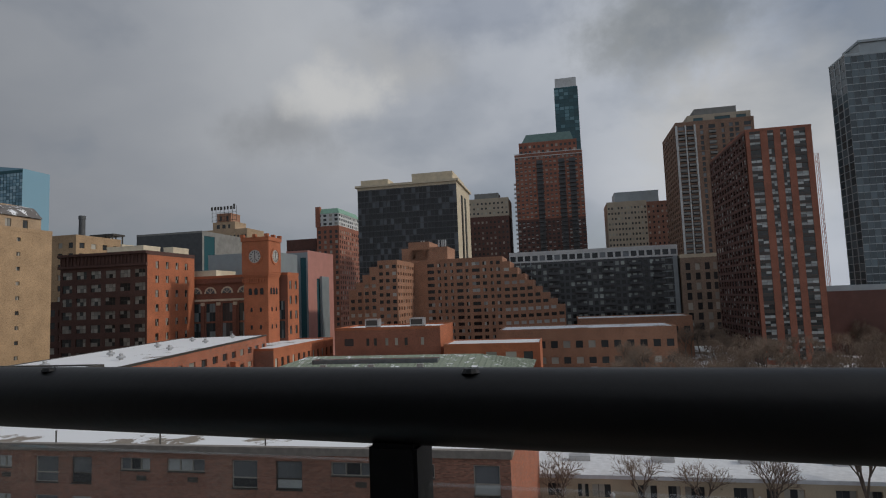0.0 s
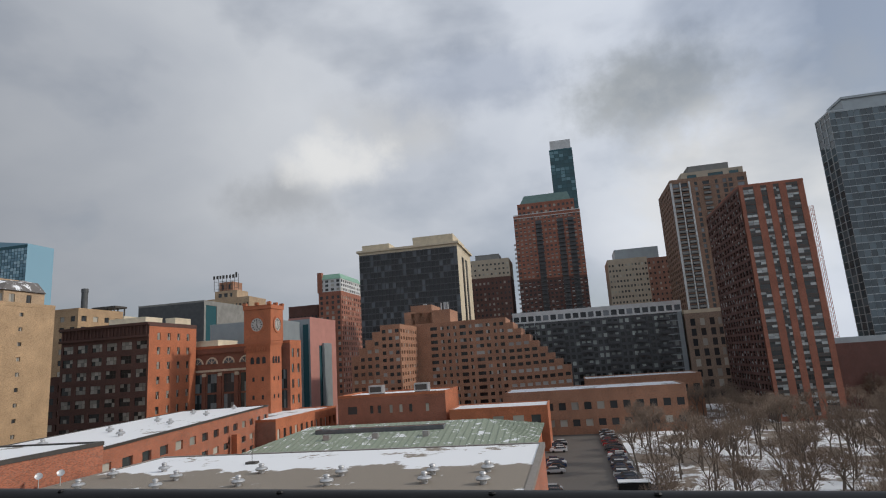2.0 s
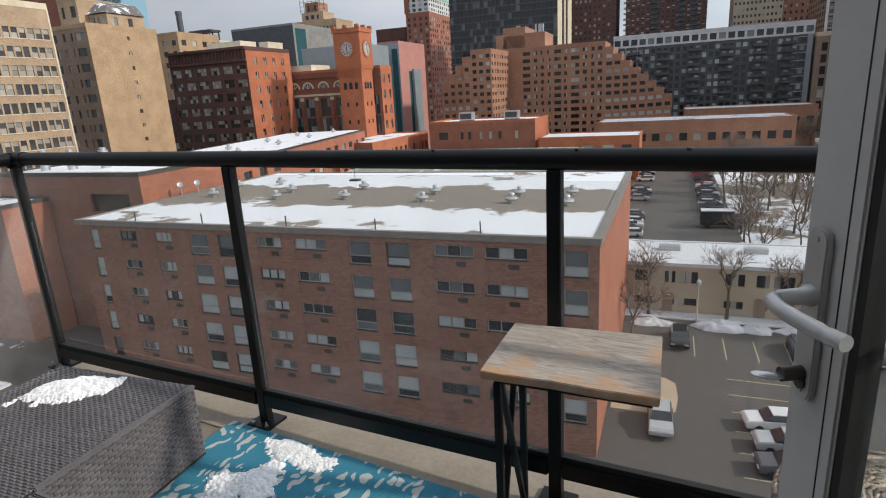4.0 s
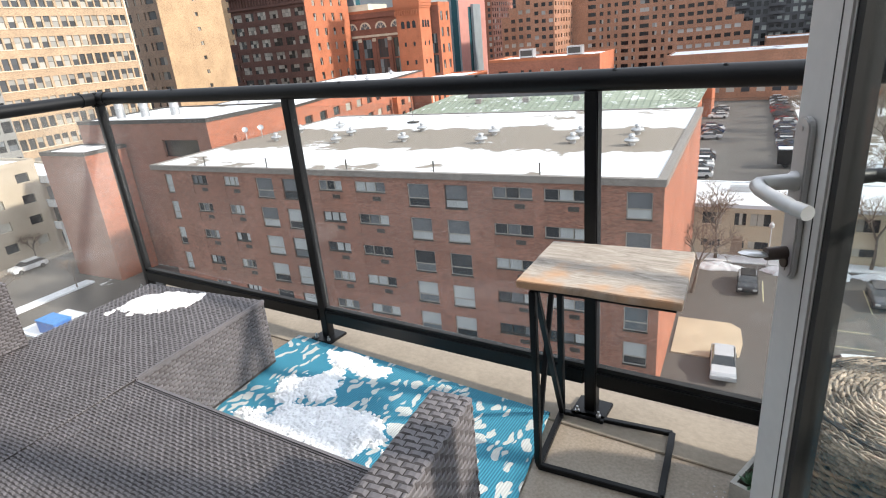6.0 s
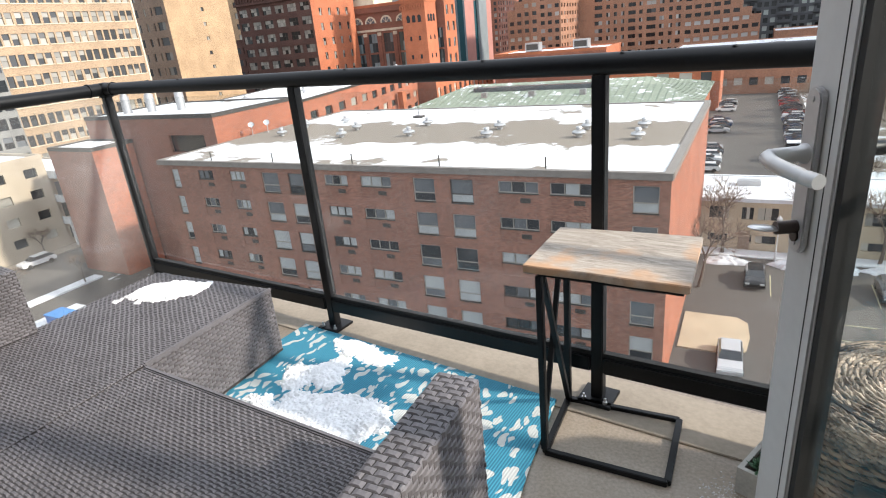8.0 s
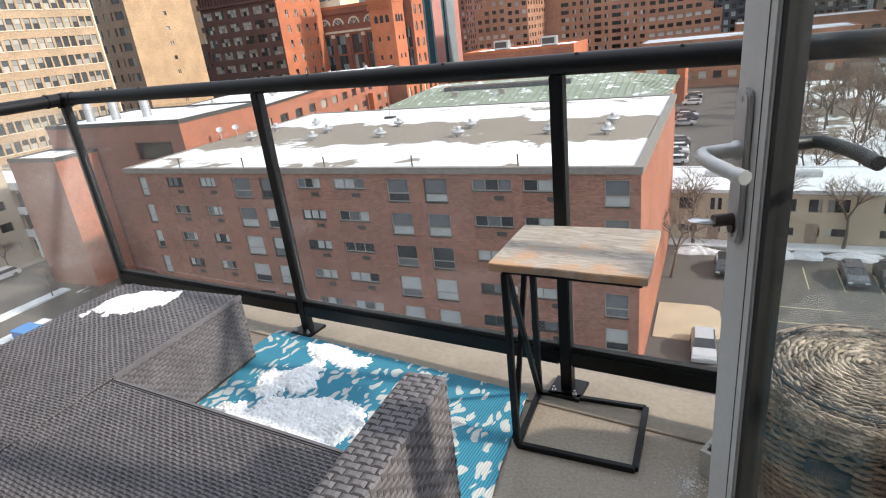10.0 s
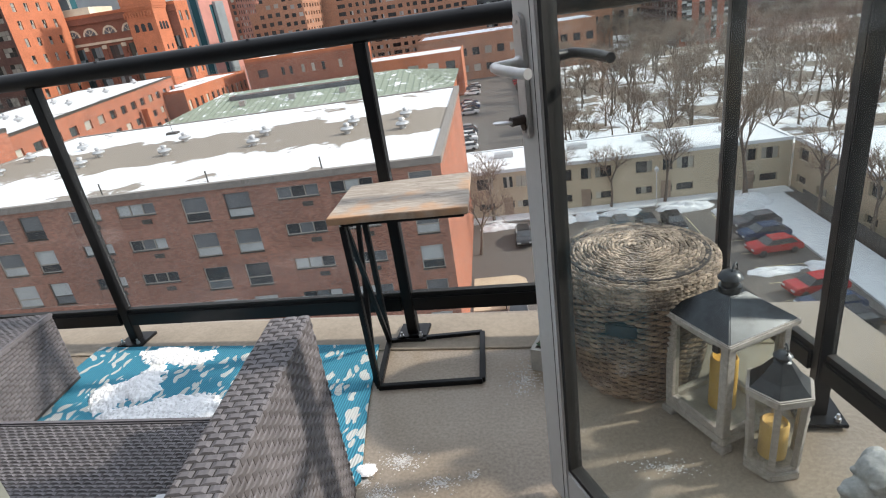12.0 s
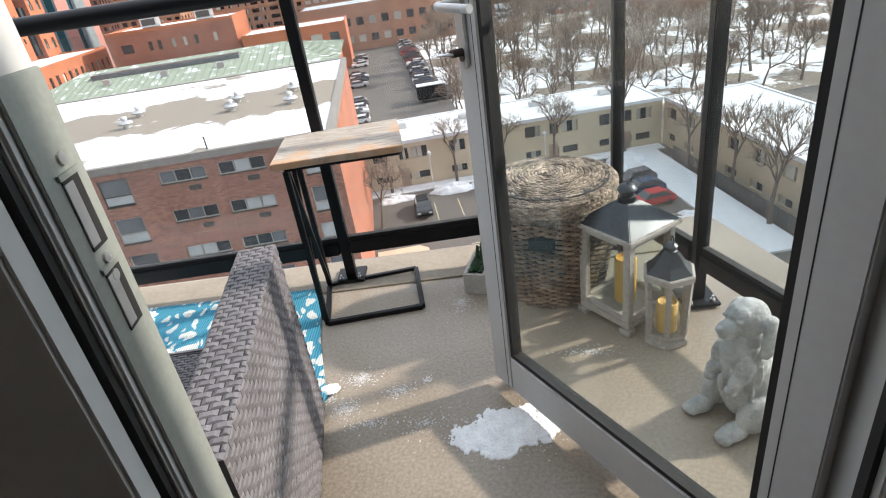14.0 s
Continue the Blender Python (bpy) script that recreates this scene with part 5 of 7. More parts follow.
for k, (u, v, rx, ry, h) in enumerate(((6.2, 60.0, 2.6, 1.1, 1.0), (9.6, 60.2, 1.6, 1.0, 0.7), (13.5, 60.4, 2.4, 0.9, 0.6), (20.5, 60.0, 2.8, 1.2, 0.9), (-0.5, 60.0, 2.2, 1.0, 0.6), (27.0, 59.5, 2.6, 2.2, 1.2), (24.5, 57.6, 2.0, 1.2, 0.6), (22.6, 43.6, 2.4, 0.8, 0.3), (26.5, 43.0, 1.6, 1.8, 0.5))):
    heap("snow_bank", "ploughed snow bank beside the parked cars", rx, ry, h, SNOW, city(u, v, G + 0.04), seed=k * 3.1)


def lamp_post(u, v, high=4.2):
    root = thing("street_lamp", city(u, v), "pale slender street lamp", "street lamp", "street lamps")
    part("pole", Build().lathe([(0.16, 0), (0.14, 0.3), (0.06, 0.5), (0.045, high)], 10), WHITE_CONC, root, smooth=True)
    part("lantern", Build().lathe([(0.05, high), (0.22, high + 0.1), (0.26, high + 0.4), (0.1, high + 0.6), (0.02, high + 0.7)], 10), WHITE_CONC, root, smooth=True)


lamp_post(3.9, 61.4)
lamp_post(17.6, 61.4)
lamp_post(29.4, 48.0, 5.0)


def tree_meshes(seed, high, spread, levels=5):
    """A bare winter tree: trunk and limbs, and a crown of fine twigs."""
    r = random.Random(seed)
    wood, fine = Build(), Build()

    least = (0.13, 0.085, 0.052, 0.03, 0.018, 0.0115)

    def grow(p, d, length, radius, level):
        q, radius = p, max(radius, least[level])
        pieces = 2 if level < 2 else 1
        for _ in range(pieces):
            d = (d + Vector((r.uniform(-.16, .16), r.uniform(-.16, .16), r.uniform(-.02, .1)))).normalized()
            e = q + d * length / pieces
            (wood if level < 3 else fine).tube(q, e, radius, radius * 0.72, n=7 if level == 0 else 5 if level < 3 else 3, caps=False)
            q, radius = e, radius * 0.72
        if level >= levels:
            return
        count = r.randint(3, 4) if level < 3 else r.randint(3, 5)
        for i in range(count):
            turn = 2 * math.pi * (i + r.random() * 0.7) / count
            a = d.orthogonal().normalized()
            b = d.cross(a)
            tilt = r.uniform(0.35, 0.85) * spread
            way = (d * math.cos(tilt) + (a * math.cos(turn) + b * math.sin(turn)) * math.sin(tilt) + Vector((0, 0, 0.12))).normalized()
            start = p + (q - p) * (r.uniform(0.55, 1.0) if level else r.uniform(0.85, 1.0))
            grow(start, way, length * r.uniform(0.55, 0.8), radius * r.uniform(0.6, 0.8), level + 1)
    grow(Vector((0, 0, -0.1)), Vector((0, 0, 1)), high * 0.3, high * 0.017, 0)
    return mesh_of("trunk", wood, BARK), mesh_of("crown", fine, TWIG)


TREES = []
for i, (seed, high, spread) in enumerate(((3, 10.5, 1.0), (11, 9.5, 1.1), (23, 11.5, 0.9), (31, 8.5, 1.15))):
    trunk_me, crown_me = tree_meshes(seed, high, spread)
    root = thing("bare_tree", city(300 + i * 12, -300), "bare winter tree with fine brown twigs", "tree", "bare trees")
    part("trunk", trunk_me, BARK, root)
    part("crown", crown_me, TWIG, root)
    TREES.append(root)
spots = [(-1.0, 62.4, 0), (6.9, 62.6, 1), (12.8, 62.6, 3), (18.9, 62.6, 0), (27.5, 61.8, 2), (31.6, 54.5, 1), (31.9, 46.5, 0), (-2.6, 53.0, 3), (31.2, 39.5, 2)]
r = random.Random(8)
for row in range(11):                      # the park beyond the row houses
    for k in range(14):
        spots.append((14 + k * 6.0 + r.uniform(-2.5, 2.5), 79 + row * 8.2 + r.uniform(-3, 3), r.randint(0, 3)))
for k in range(130):                       # thicket before the far towers
    spots.append((r.uniform(16, 120), r.uniform(178, 262), r.randint(0, 3)))
for u, v in ((-65, 66), (-71, 84), (-74, 100), (-69, 76), (-72, 112), (-87.9, 31), (-87.9, 39), (-71.4, 27), (-71.0, 34.5)):
    spots.append((u, v, r.randint(0, 3)))
placed = 0
for i, (u, v, k) in enumerate(spots):
    if 34 < v < 64 and 33 < u < 44 or (v > 185 and v < 250 and 60 < u < 84):
        continue
    s = r.uniform(1.15, 1.6) * (0.5 if u < -60 else 1.0)
    m = city(u, v, G, r.uniform(0, 360)) @ Matrix.Diagonal((s, s, s, 1))
    if k in [t for t in range(4)] and TREES[k].get("used") is None:
        TREES[k].matrix_world = m
        TREES[k]["used"] = 1
    else:
        ob = copy_thing(TREES[k], m)
        ob.matrix_basis = m

bin_ob = thing("dumpster", city(-61.0, 26.2), "blue dumpster in the snowy yard corner", "dumpster")
part("bin", Build().box(-1.6, 1.6, -0.9, 0.9, 0.1, 1.5), material("blue_paint", (0.02, 0.12, 0.4), 0.5), bin_ob, bevel=0.05)
part("lid", Build().box(-1.65, 1.65, -0.95, 0.95, 1.5, 1.6), material("blue_lid", (0.03, 0.2, 0.5), 0.5), bin_ob)
sheet("snow_yard", -65.5, -59, 24.5, 30, SNOW, "snow covered yard corner", "snow", 0.2)

# rooftop small things: dish aerials, mast
for u, v in ((-51.0, 47.5), (-50.0, 49.0)):
    dish = thing("satellite_dish", city(u, v, NB_Z), "small pale satellite dish on the roof", "satellite dish", "dishes")
    part("mast", Build().tube((0, 0, 0), (0, 0, 1.1), 0.05, n=8), GALV, dish)
    part("reflector", Build().lathe([(0.04, 0), (0.2, 0.035), (0.34, 0.1), (0.34, 0.115), (0.19, 0.055), (0.02, 0.02)], 18), GALV, dish).matrix_basis = pose(0, 0, 1.2, 60, 0, 40)
mast = thing("roof_aerial", city(-34.5, 58, NB_Z), "thin roof aerial on a small stand", "aerial")
part("rod", Build().tube((0, 0, 0.2), (0, 0, 2.6), 0.03, n=6), FRAME_DARK, mast)
part("stand", Build().box(-0.6, 0.6, -0.4, 0.4, 0, 0.25), FRAME_DARK, mast)


# ---- the balcony ----
slab = part("floor", Build().prism([(-2.38, -1.70), (1.75, -1.335), (1.45, 0.15), (-2.61, 0.15)], -0.22, 0.0), CONCRETE)
tagged(slab, "worn damp brown concrete balcony floor with snow remains", "floor", kind="structure")
kerb = part("trim", Build().box(-2.55, 1.2, -0.10, 0.13, -0.05, 0.006), KERB, bevel=0.002)
tagged(kerb, "pale worn concrete edge under the railing", "trim", kind="structure")
RAIL_Z, RAIL_R = 1.057, 0.0285
railing = thing("balcony_railing", pose(0, 0, 0), "black metal balcony railing with glass panels", "railing")
LINE = [(-2.35, -1.55), (-2.57, 0.0), (-1.185, 0.0), (0.0, 0.0), (1.04, 0.0), (1.17, -0.43), (1.43, -1.30)]
for (xa, ya), (xb, yb) in ((LINE[0], LINE[1]), (LINE[1], LINE[4]), (LINE[4], LINE[6])):
    part("top_rail", Build().tube((xa, ya, RAIL_Z), (xb, yb, RAIL_Z), RAIL_R, n=24), BLACK_METAL, railing, smooth=True)
for x, y in (LINE[1], LINE[4]):
    part("elbow", Build().lathe([(0.034, RAIL_Z - 0.04), (0.036, RAIL_Z - 0.02), (0.036, RAIL_Z + 0.02), (0.03, RAIL_Z + 0.03), (0.0, RAIL_Z + 0.033)], 20, (x, y)), BLACK_METAL, railing, smooth=True)
for (x, y), d in ((LINE[1], Vector((0.141, -0.990, 0))), (LINE[1], Vector((1, 0, 0))), (LINE[4], Vector((-1, 0, 0))), (LINE[4], Vector((0.29, -0.957, 0)))):
    p0 = Vector((x, y, RAIL_Z))
    part("sleeve", Build().tube(p0 + d * 0.03, p0 + d * 0.085, RAIL_R + 0.0022, n=24).tube(p0 + d * 0.082, p0 + d * 0.092, RAIL_R + 0.0045, n=24), BLACK_METAL, railing, smooth=True)
for x in (-2.5, -1.9, -0.9, -0.35, 0.06, 0.32, 0.75):
    part("weld_bead", Build().lathe([(0.0, -0.002), (0.007, 0.0), (0.005, 0.003), (0.0, 0.004)], 10, (0, 0)), BLACK_METAL, railing).matrix_basis = pose(x, -0.01, RAIL_Z + 0.026)
for k, ((xa, ya), (xb, yb)) in enumerate(zip(LINE, LINE[1:])):
    d = Vector((xb - xa, yb - ya, 0)).normalized() * 0.021
    if k == 0:                             # the short end panel stands on the slab
        part("glass_panel", Build().bar((xa + d.x, ya + d.y, 0.51), (xb - d.x, yb - d.y, 0.51), 0.008, 1.02), GLASS, railing).visible_shadow = False
        continue
    za, zb = (0.142 + 0.02 * min(xa, 1.0), 0.142 + 0.02 * min(xb, 1.0))        # it falls a little towards the corner
    part("bottom_rail", Build().bar((xa + d.x, ya + d.y, za), (xb - d.x, yb - d.y, zb), 0.045, 0.055), BLACK_METAL, railing, bevel=0.004)
    part("glazing_bead", Build().bar((xa + d.x, ya + d.y, za + 0.035), (xb - d.x, yb - d.y, zb + 0.035), 0.022, 0.015), RUBBER, railing)
    pane = part("glass_panel", Build().bar((xa + d.x, ya + d.y, 0.585), (xb - d.x, yb - d.y, 0.60), 0.008, 0.83), GLASS, railing)
    pane.visible_shadow = False
for x, y in LINE[1:6]:
    post = part("post", Build().bar((x, y, 0.012), (x, y, 1.032), 0.038, 0.038, (0, 1, 0)), BLACK_METAL, railing, bevel=0.003)
    plate = part("base_plate", Build().box(x - 0.055, x + 0.055, y - 0.055, y + 0.055, 0.006, 0.018), BLACK_METAL, railing, bevel=0.002)
    for dx, dy in ((-0.035, -0.038), (0.035, -0.038)):
        part("bolt", Build().tube((x + dx, y + dy, 0.018), (x + dx, y + dy, 0.026), 0.008, n=6).tube((x + dx, y + dy, 0.026), (x + dx, y + dy, 0.038), 0.004, n=8), STEEL, plate)

# -- wicker sofa --
WICKER = material("grey_brown_wicker", (0.108, 0.101, 0.107), 0.48, vary=0.12, scale=9, fine=150, island=0.13, second=(0.128, 0.120, 0.127))
# near-black core colour stands in for the shade between strands
WICKER_SHADE = material("wicker_shadow_gap", (0.03, 0.026, 0.025), 0.9, vary=0.2)


def weave(b, origin, ax, ay, w, h, cw=0.027, ch=0.0102, lift=0.0026, jitter=0.0006):
    """Flat strands woven in running bond over a rectangle."""
    o, ax, ay = Vector(origin), Vector(ax).normalized(), Vector(ay).normalized()
    n = ax.cross(ay).normalized()
    rows = max(1, round(h / ch))
    ch = h / rows
    for j in range(rows):
        x = -cw * (0.5 * (j % 2)) - random.uniform(0, 0.006)
        while x < w:
            a, c = max(0.0, x + 0.0012), min(w, x + cw - 0.0012)
            x += cw
            if c - a < 0.004:
                continue
            y0, y1 = j * ch + 0.0007, (j + 1) * ch - 0.0007
            k = lift + random.uniform(-jitter, jitter)
            e = min(0.007, (c - a) * 0.3)
            pts = [(a, y0, 0), (c, y0, 0), (c, y1, 0), (a, y1, 0), (a + e, y0 + 0.0022, k), (c - e, y0 + 0.0022, k), (c - e, y1 - 0.0022, k), (a + e, y1 - 0.0022, k)]
            b.add([o + ax * p + ay * q + n * s for p, q, s in pts], [(4, 5, 6, 7), (0, 1, 5, 4), (1, 2, 6, 5), (2, 3, 7, 6), (3, 0, 4, 7)])


def wicker_part(name, core, panels, parent):
    ob = part(name, core, WICKER_SHADE, parent)
    b = Build()
    for p in panels:
        weave(b, *p)
    tagged(part("weave", b, WICKER, ob), kind="stuff")
    return ob


sofa = thing("wicker_sofa", pose(0, 0, 0), "grey brown wicker corner sofa without cushions", "sofa")
# seat along the wall, chaise towards the railing; both run slightly askew to the railing
S0, S1 = Vector((-1.93, -0.862, 0)), Vector((-0.075, -0.79, 0))       # front edge of the seat
sd = (S1 - S0).normalized()
sn = Vector((sd.y, -sd.x, 0))
SEAT_Z = 0.291
back0, back1 = S0 + sn * 0.66, S1 + sn * 0.66
C0, C1 = Vector((-1.155, -0.830, 0)), Vector((-1.228, -0.264, 0))      # the side of the chaise
cd = (C1 - C0).normalized()
cn = Vector((-cd.y, cd.x, 0))
J = C0 - cd * 0.70                                                    # the joint runs back to the wall
cl = (C1 - J).length
far0, far1 = J + cn * 0.72, C1 + cn * 0.60
wicker_part("seat", Build().prism([(C0.x + .004, C0.y), (J.x + .004, J.y), (back1.x, back1.y), (S1.x, S1.y)], 0.02, SEAT_Z),
            [((*(C0 + sn * 0.64 + sd * 0.10).xy, SEAT_Z), sd, -sn, 0.97, 0.64), ((*(C0 + sn * 0.64 + sd * 0.006).xy, SEAT_Z), sd, -sn, 0.092, 0.64), ((*C0.xy, 0.03), sd, (0, 0, 1), 1.075, SEAT_Z - 0.03)], sofa)
wicker_part("chaise", Build().prism([(J.x, J.y), (C1.x, C1.y), (far1.x, far1.y), (far0.x, far0.y)], 0.02, SEAT_Z + 0.004),
            [((*(J + cn * 0.655).xy, SEAT_Z + 0.004), -cn, cd, 0.655, cl), ((*C0.xy, 0.03), cd, (0, 0, 1), (C1 - C0).length, SEAT_Z - 0.03, 0.034, 0.0125, 0.004)], sofa)
lip = Build().bar((*(C0 + cd * 0.0 - cn * 0.002).xy, SEAT_Z + 0.004), (*(C1 - cn * 0.002).xy, SEAT_Z + 0.004), 0.016, 0.014)
part("edge_strand", lip, WICKER, sofa, bevel=0.004)
part("edge_strand", Build().bar((*(S0 + sd * 0.79).xy, SEAT_Z), (*S1.xy, SEAT_Z), 0.016, 0.014), WICKER, sofa, bevel=0.004)
A0, A1 = Vector((0.012, -0.735, 0)), Vector((0.105, -1.40, 0))        # outer side of the armrest
ad = (A1 - A0).normalized()
an = Vector((ad.y, -ad.x, 0))
al, ARM_Z, ARM_W = (A1 - A0).length, 0.53, 0.088
p2, p3 = A1 + an * ARM_W, A0 + an * ARM_W
wicker_part("armrest", Build().prism([(A0.x, A0.y), (p3.x, p3.y), (p2.x, p2.y), (A1.x, A1.y)], 0.012, ARM_Z),
            [((*A1.xy, 0.02), -ad, (0, 0, 1), al, ARM_Z - 0.02, 0.036, 0.0155), ((*p2.xy, ARM_Z), -an, -ad, ARM_W, al, 0.032, 0.0155),
             ((*A0.xy, 0.02), an, (0, 0, 1), ARM_W, ARM_Z - 0.02, 0.03, 0.0155), ((*p3.xy, 0.27), ad, (0, 0, 1), al, ARM_Z - 0.27, 0.036, 0.0155)], sofa)
wicker_part("backrest", Build().box(-1.87, -1.76, -1.50, -0.88, 0.30, 0.54),
            [((-1.76, -1.50, 0.30), (0, 1, 0), (0, 0, 1), 0.62, 0.24), ((-1.87, -1.50, 0.54), (1, 0, 0), (0, 1, 0), 0.11, 0.62), ((-1.76, -0.88, 0.30), (-1, 0, 0), (0, 0, 1), 0.11, 0.24)], sofa)
slush("thin patch of granular snow on the wicker chaise", 0.16, 0.085, 0.02, SLUSH, pose(-1.625, -0.465, SEAT_Z + 0.008, 0, 0, 40), 2.0)
heap("snow_patch", "thin dusting of snow on the wicker seat", 0.09, 0.02, 0.004, SNOW, pose(-0.22, -1.03, SEAT_Z + 0.004, 0, 0, 12), seed=5.0, rough=0.7)

# -- rug --
RUG = bpy.data.materials.new("turquoise_rug_with_white_leaves")
RUG.use_nodes = True
t = RUG.node_tree
b = t.nodes["Principled BSDF"]
b.inputs["Roughness"].default_value = 0.85
tc = t.nodes.new("ShaderNodeTexCoord")
mp = t.nodes.new("ShaderNodeMapping")
mp.inputs["Rotation"].default_value = (0, 0, radians(38))
mp.inputs["Scale"].default_value = (33.0, 14.5, 0.0)
wob = node(t, "ShaderNodeTexNoise", Scale=9.0, Detail=2.0)
mixv = t.nodes.new("ShaderNodeVectorMath")
mixv.operation = "MULTIPLY_ADD"
mixv.inputs[1].default_value = (0.13, 0.13, 0)
vor = node(t, "ShaderNodeTexVoronoi", Scale=1.0, Randomness=0.7)
vor.feature = "F1"
t.links.new(tc.outputs["Object"], wob.inputs["Vector"])
t.links.new(wob.outputs["Color"], mixv.inputs[0])
t.links.new(tc.outputs["Object"], mixv.inputs[2])
t.links.new(mixv.outputs["Vector"], mp.inputs["Vector"])
t.links.new(mp.outputs["Vector"], vor.inputs["Vector"])
st_r = node(t, "ShaderNodeMapRange")
st_r.inputs["From Min"].default_value, st_r.inputs["From Max"].default_value = 0.43, 0.395
t.links.new(vor.outputs["Distance"], st_r.inputs["Value"])
wave = node(t, "ShaderNodeTexWave", Scale=36.0)
wave.bands_direction = "X"
t.links.new(tc.outputs["Object"], wave.inputs["Vector"])
blue = t.nodes.new("ShaderNodeMix")
blue.data_type = "RGBA"
blue.inputs["A"].default_value, blue.inputs["B"].default_value = (0.02, 0.15, 0.235, 1), (0.045, 0.27, 0.38, 1)
t.links.new(wave.outputs["Fac"], blue.inputs["Factor"])
leaf = t.nodes.new("ShaderNodeMix")
leaf.data_type = "RGBA"
leaf.inputs["B"].default_value = (0.5, 0.52, 0.50, 1)
t.links.new(st_r.outputs["Result"], leaf.inputs["Factor"])
t.links.new(blue.outputs["Result"], leaf.inputs["A"])
t.links.new(leaf.outputs["Result"], b.inputs["Base Color"])
bp = node(t, "ShaderNodeBump", Strength=0.5, Distance=0.003)
t.links.new(wave.outputs["Fac"], bp.inputs["Height"])
t.links.new(bp.outputs["Normal"], b.inputs["Normal"])
rug = part("outdoor_rug", Build().prism([(-1.30, -0.82), (-0.04, -0.78), (0.012, -0.70), (-0.055, -0.42), (-0.115, -0.075), (-0.6, -0.065), (-1.32, -0.05)], 0.0065, 0.013), RUG)
tagged(rug, "turquoise woven outdoor rug with white leaf pattern", "rug")
for k, (x, y, rx, ry, h, a) in enumerate(((-0.78, -0.53, 0.26, 0.13, 0.03, 10), (-0.97, -0.32, 0.14, 0.10, 0.022, 40), (-0.60, -0.68, 0.26, 0.10, 0.022, 8), (-0.93, -0.13, 0.17, 0.055, 0.012, -4), (-0.66, -0.42, 0.08, 0.06, 0.016, 20), (0.015, -0.665, 0.024, 0.018, 0.003, 0))):
    slush("patch of slushy snow on the rug", rx, ry, h, SLUSH, pose(x, y, 0.0128, 0, 0, a), k * 2.3 + 1)

# -- side table --
WOOD = bpy.data.materials.new("weathered_plank_top")
WOOD.use_nodes = True
t = WOOD.node_tree
b = t.nodes["Principled BSDF"]
b.inputs["Roughness"].default_value = 0.75
tc = t.nodes.new("ShaderNodeTexCoord")
mp = t.nodes.new("ShaderNodeMapping")
mp.inputs["Scale"].default_value = (7.0, 42.0, 7.0)
mp.inputs["Rotation"].default_value = (0, 0, radians(-4))
n1 = node(t, "ShaderNodeTexNoise", Scale=1.0, Detail=8.0, Roughness=0.7, Distortion=2.2)
n2 = node(t, "ShaderNodeTexNoise", Scale=7.0, Detail=3.0)
t.links.new(tc.outputs["Object"], mp.inputs["Vector"])
t.links.new(mp.outputs["Vector"], n1.inputs["Vector"])
t.links.new(tc.outputs["Object"], n2.inputs["Vector"])
ramp = t.nodes.new("ShaderNodeValToRGB")
e = ramp.color_ramp.elements
e[0].color, e[0].position = (0.15, 0.115, 0.09, 1), 0.26
e[1].color, e[1].position = (0.47, 0.42, 0.36, 1), 0.70
mid = e.new(0.45)
mid.color = (0.29, 0.25, 0.21, 1)
t.links.new(n1.outputs["Fac"], ramp.inputs["Fac"])
tan = t.nodes.new("ShaderNodeMix")
tan.data_type = "RGBA"
tan.inputs["B"].default_value = (0.46, 0.25, 0.12, 1)
mr2 = node(t, "ShaderNodeMapRange")
mr2.inputs["From Min"].default_value, mr2.inputs["From Max"].default_value = 0.53, 0.66
mr2.inputs["To Max"].default_value = 0.75
t.links.new(n2.outputs["Fac"], mr2.inputs["Value"])
t.links.new(mr2.outputs["Result"], tan.inputs["Factor"])
t.links.new(ramp.outputs["Color"], tan.inputs["A"])
t.links.new(tan.outputs["Result"], b.inputs["Base Color"])
bp = node(t, "ShaderNodeBump", Strength=0.4, Distance=0.002)
t.links.new(n1.outputs["Fac"], bp.inputs["Height"])
t.links.new(bp.outputs["Normal"], b.inputs["Normal"])
table = thing("side_table", pose(0, 0, 0), "c-shaped side table with weathered plank top and black frame", "table")
TOP = [(-0.085, -0.335), (-0.108, -0.035), (0.280, 0.010), (0.314, -0.315)]
rim = []
for k, (a, c) in enumerate(((TOP[0], TOP[3]), (TOP[3], TOP[2]), (TOP[2], TOP[1]), (TOP[1], TOP[0]))):
    a, c = Vector(a), Vector(c)
    out = Vector(((c - a).y, -(c - a).x)).normalized()
    for i in range(16):
        f = i / 16
        wob = 0.0 if i == 0 else (0.0042 if k in (0, 2) else 0.0018) * noise.noise((f * 3.1 + k * 7, k * 2.0, 0.3)) + 0.0012 * noise.noise((f * 13, k, 4.0))
        rim.append(tuple((a + (c - a) * f + out * wob).xy))
part("tabletop", Build().prism(rim, 0.581, 0.602), WOOD, table, bevel=0.002)
part("under_frame", Build().prism([(-0.05, -0.32), (0.30, -0.303), (0.268, -0.003), (-0.085, -0.045)], 0.57, 0.58), BLACK_METAL, table)
FL, FR, BRr, BLl = (-0.048, -0.315), (0.285, -0.282), (0.255, -0.008), (-0.082, -0.052)
for p, q in ((FL, FR), (FR, BRr), (BRr, BLl), (BLl, FL)):
    part("foot_bar", Build().bar((*p, 0.009), (*q, 0.009), 0.018), BLACK_METAL, table, bevel=0.002)
for p in (FL, BLl):
    part("leg", Build().bar((*p, 0.018), (*p, 0.57), 0.018, 0.018, (0, 1, 0)), BLACK_METAL, table, bevel=0.002)
part("brace", Build().bar((FL[0] + .004, FL[1] + 0.01, 0.565), (BLl[0] + .004, BLl[1] - 0.01, 0.02), 0.014), BLACK_METAL, table)
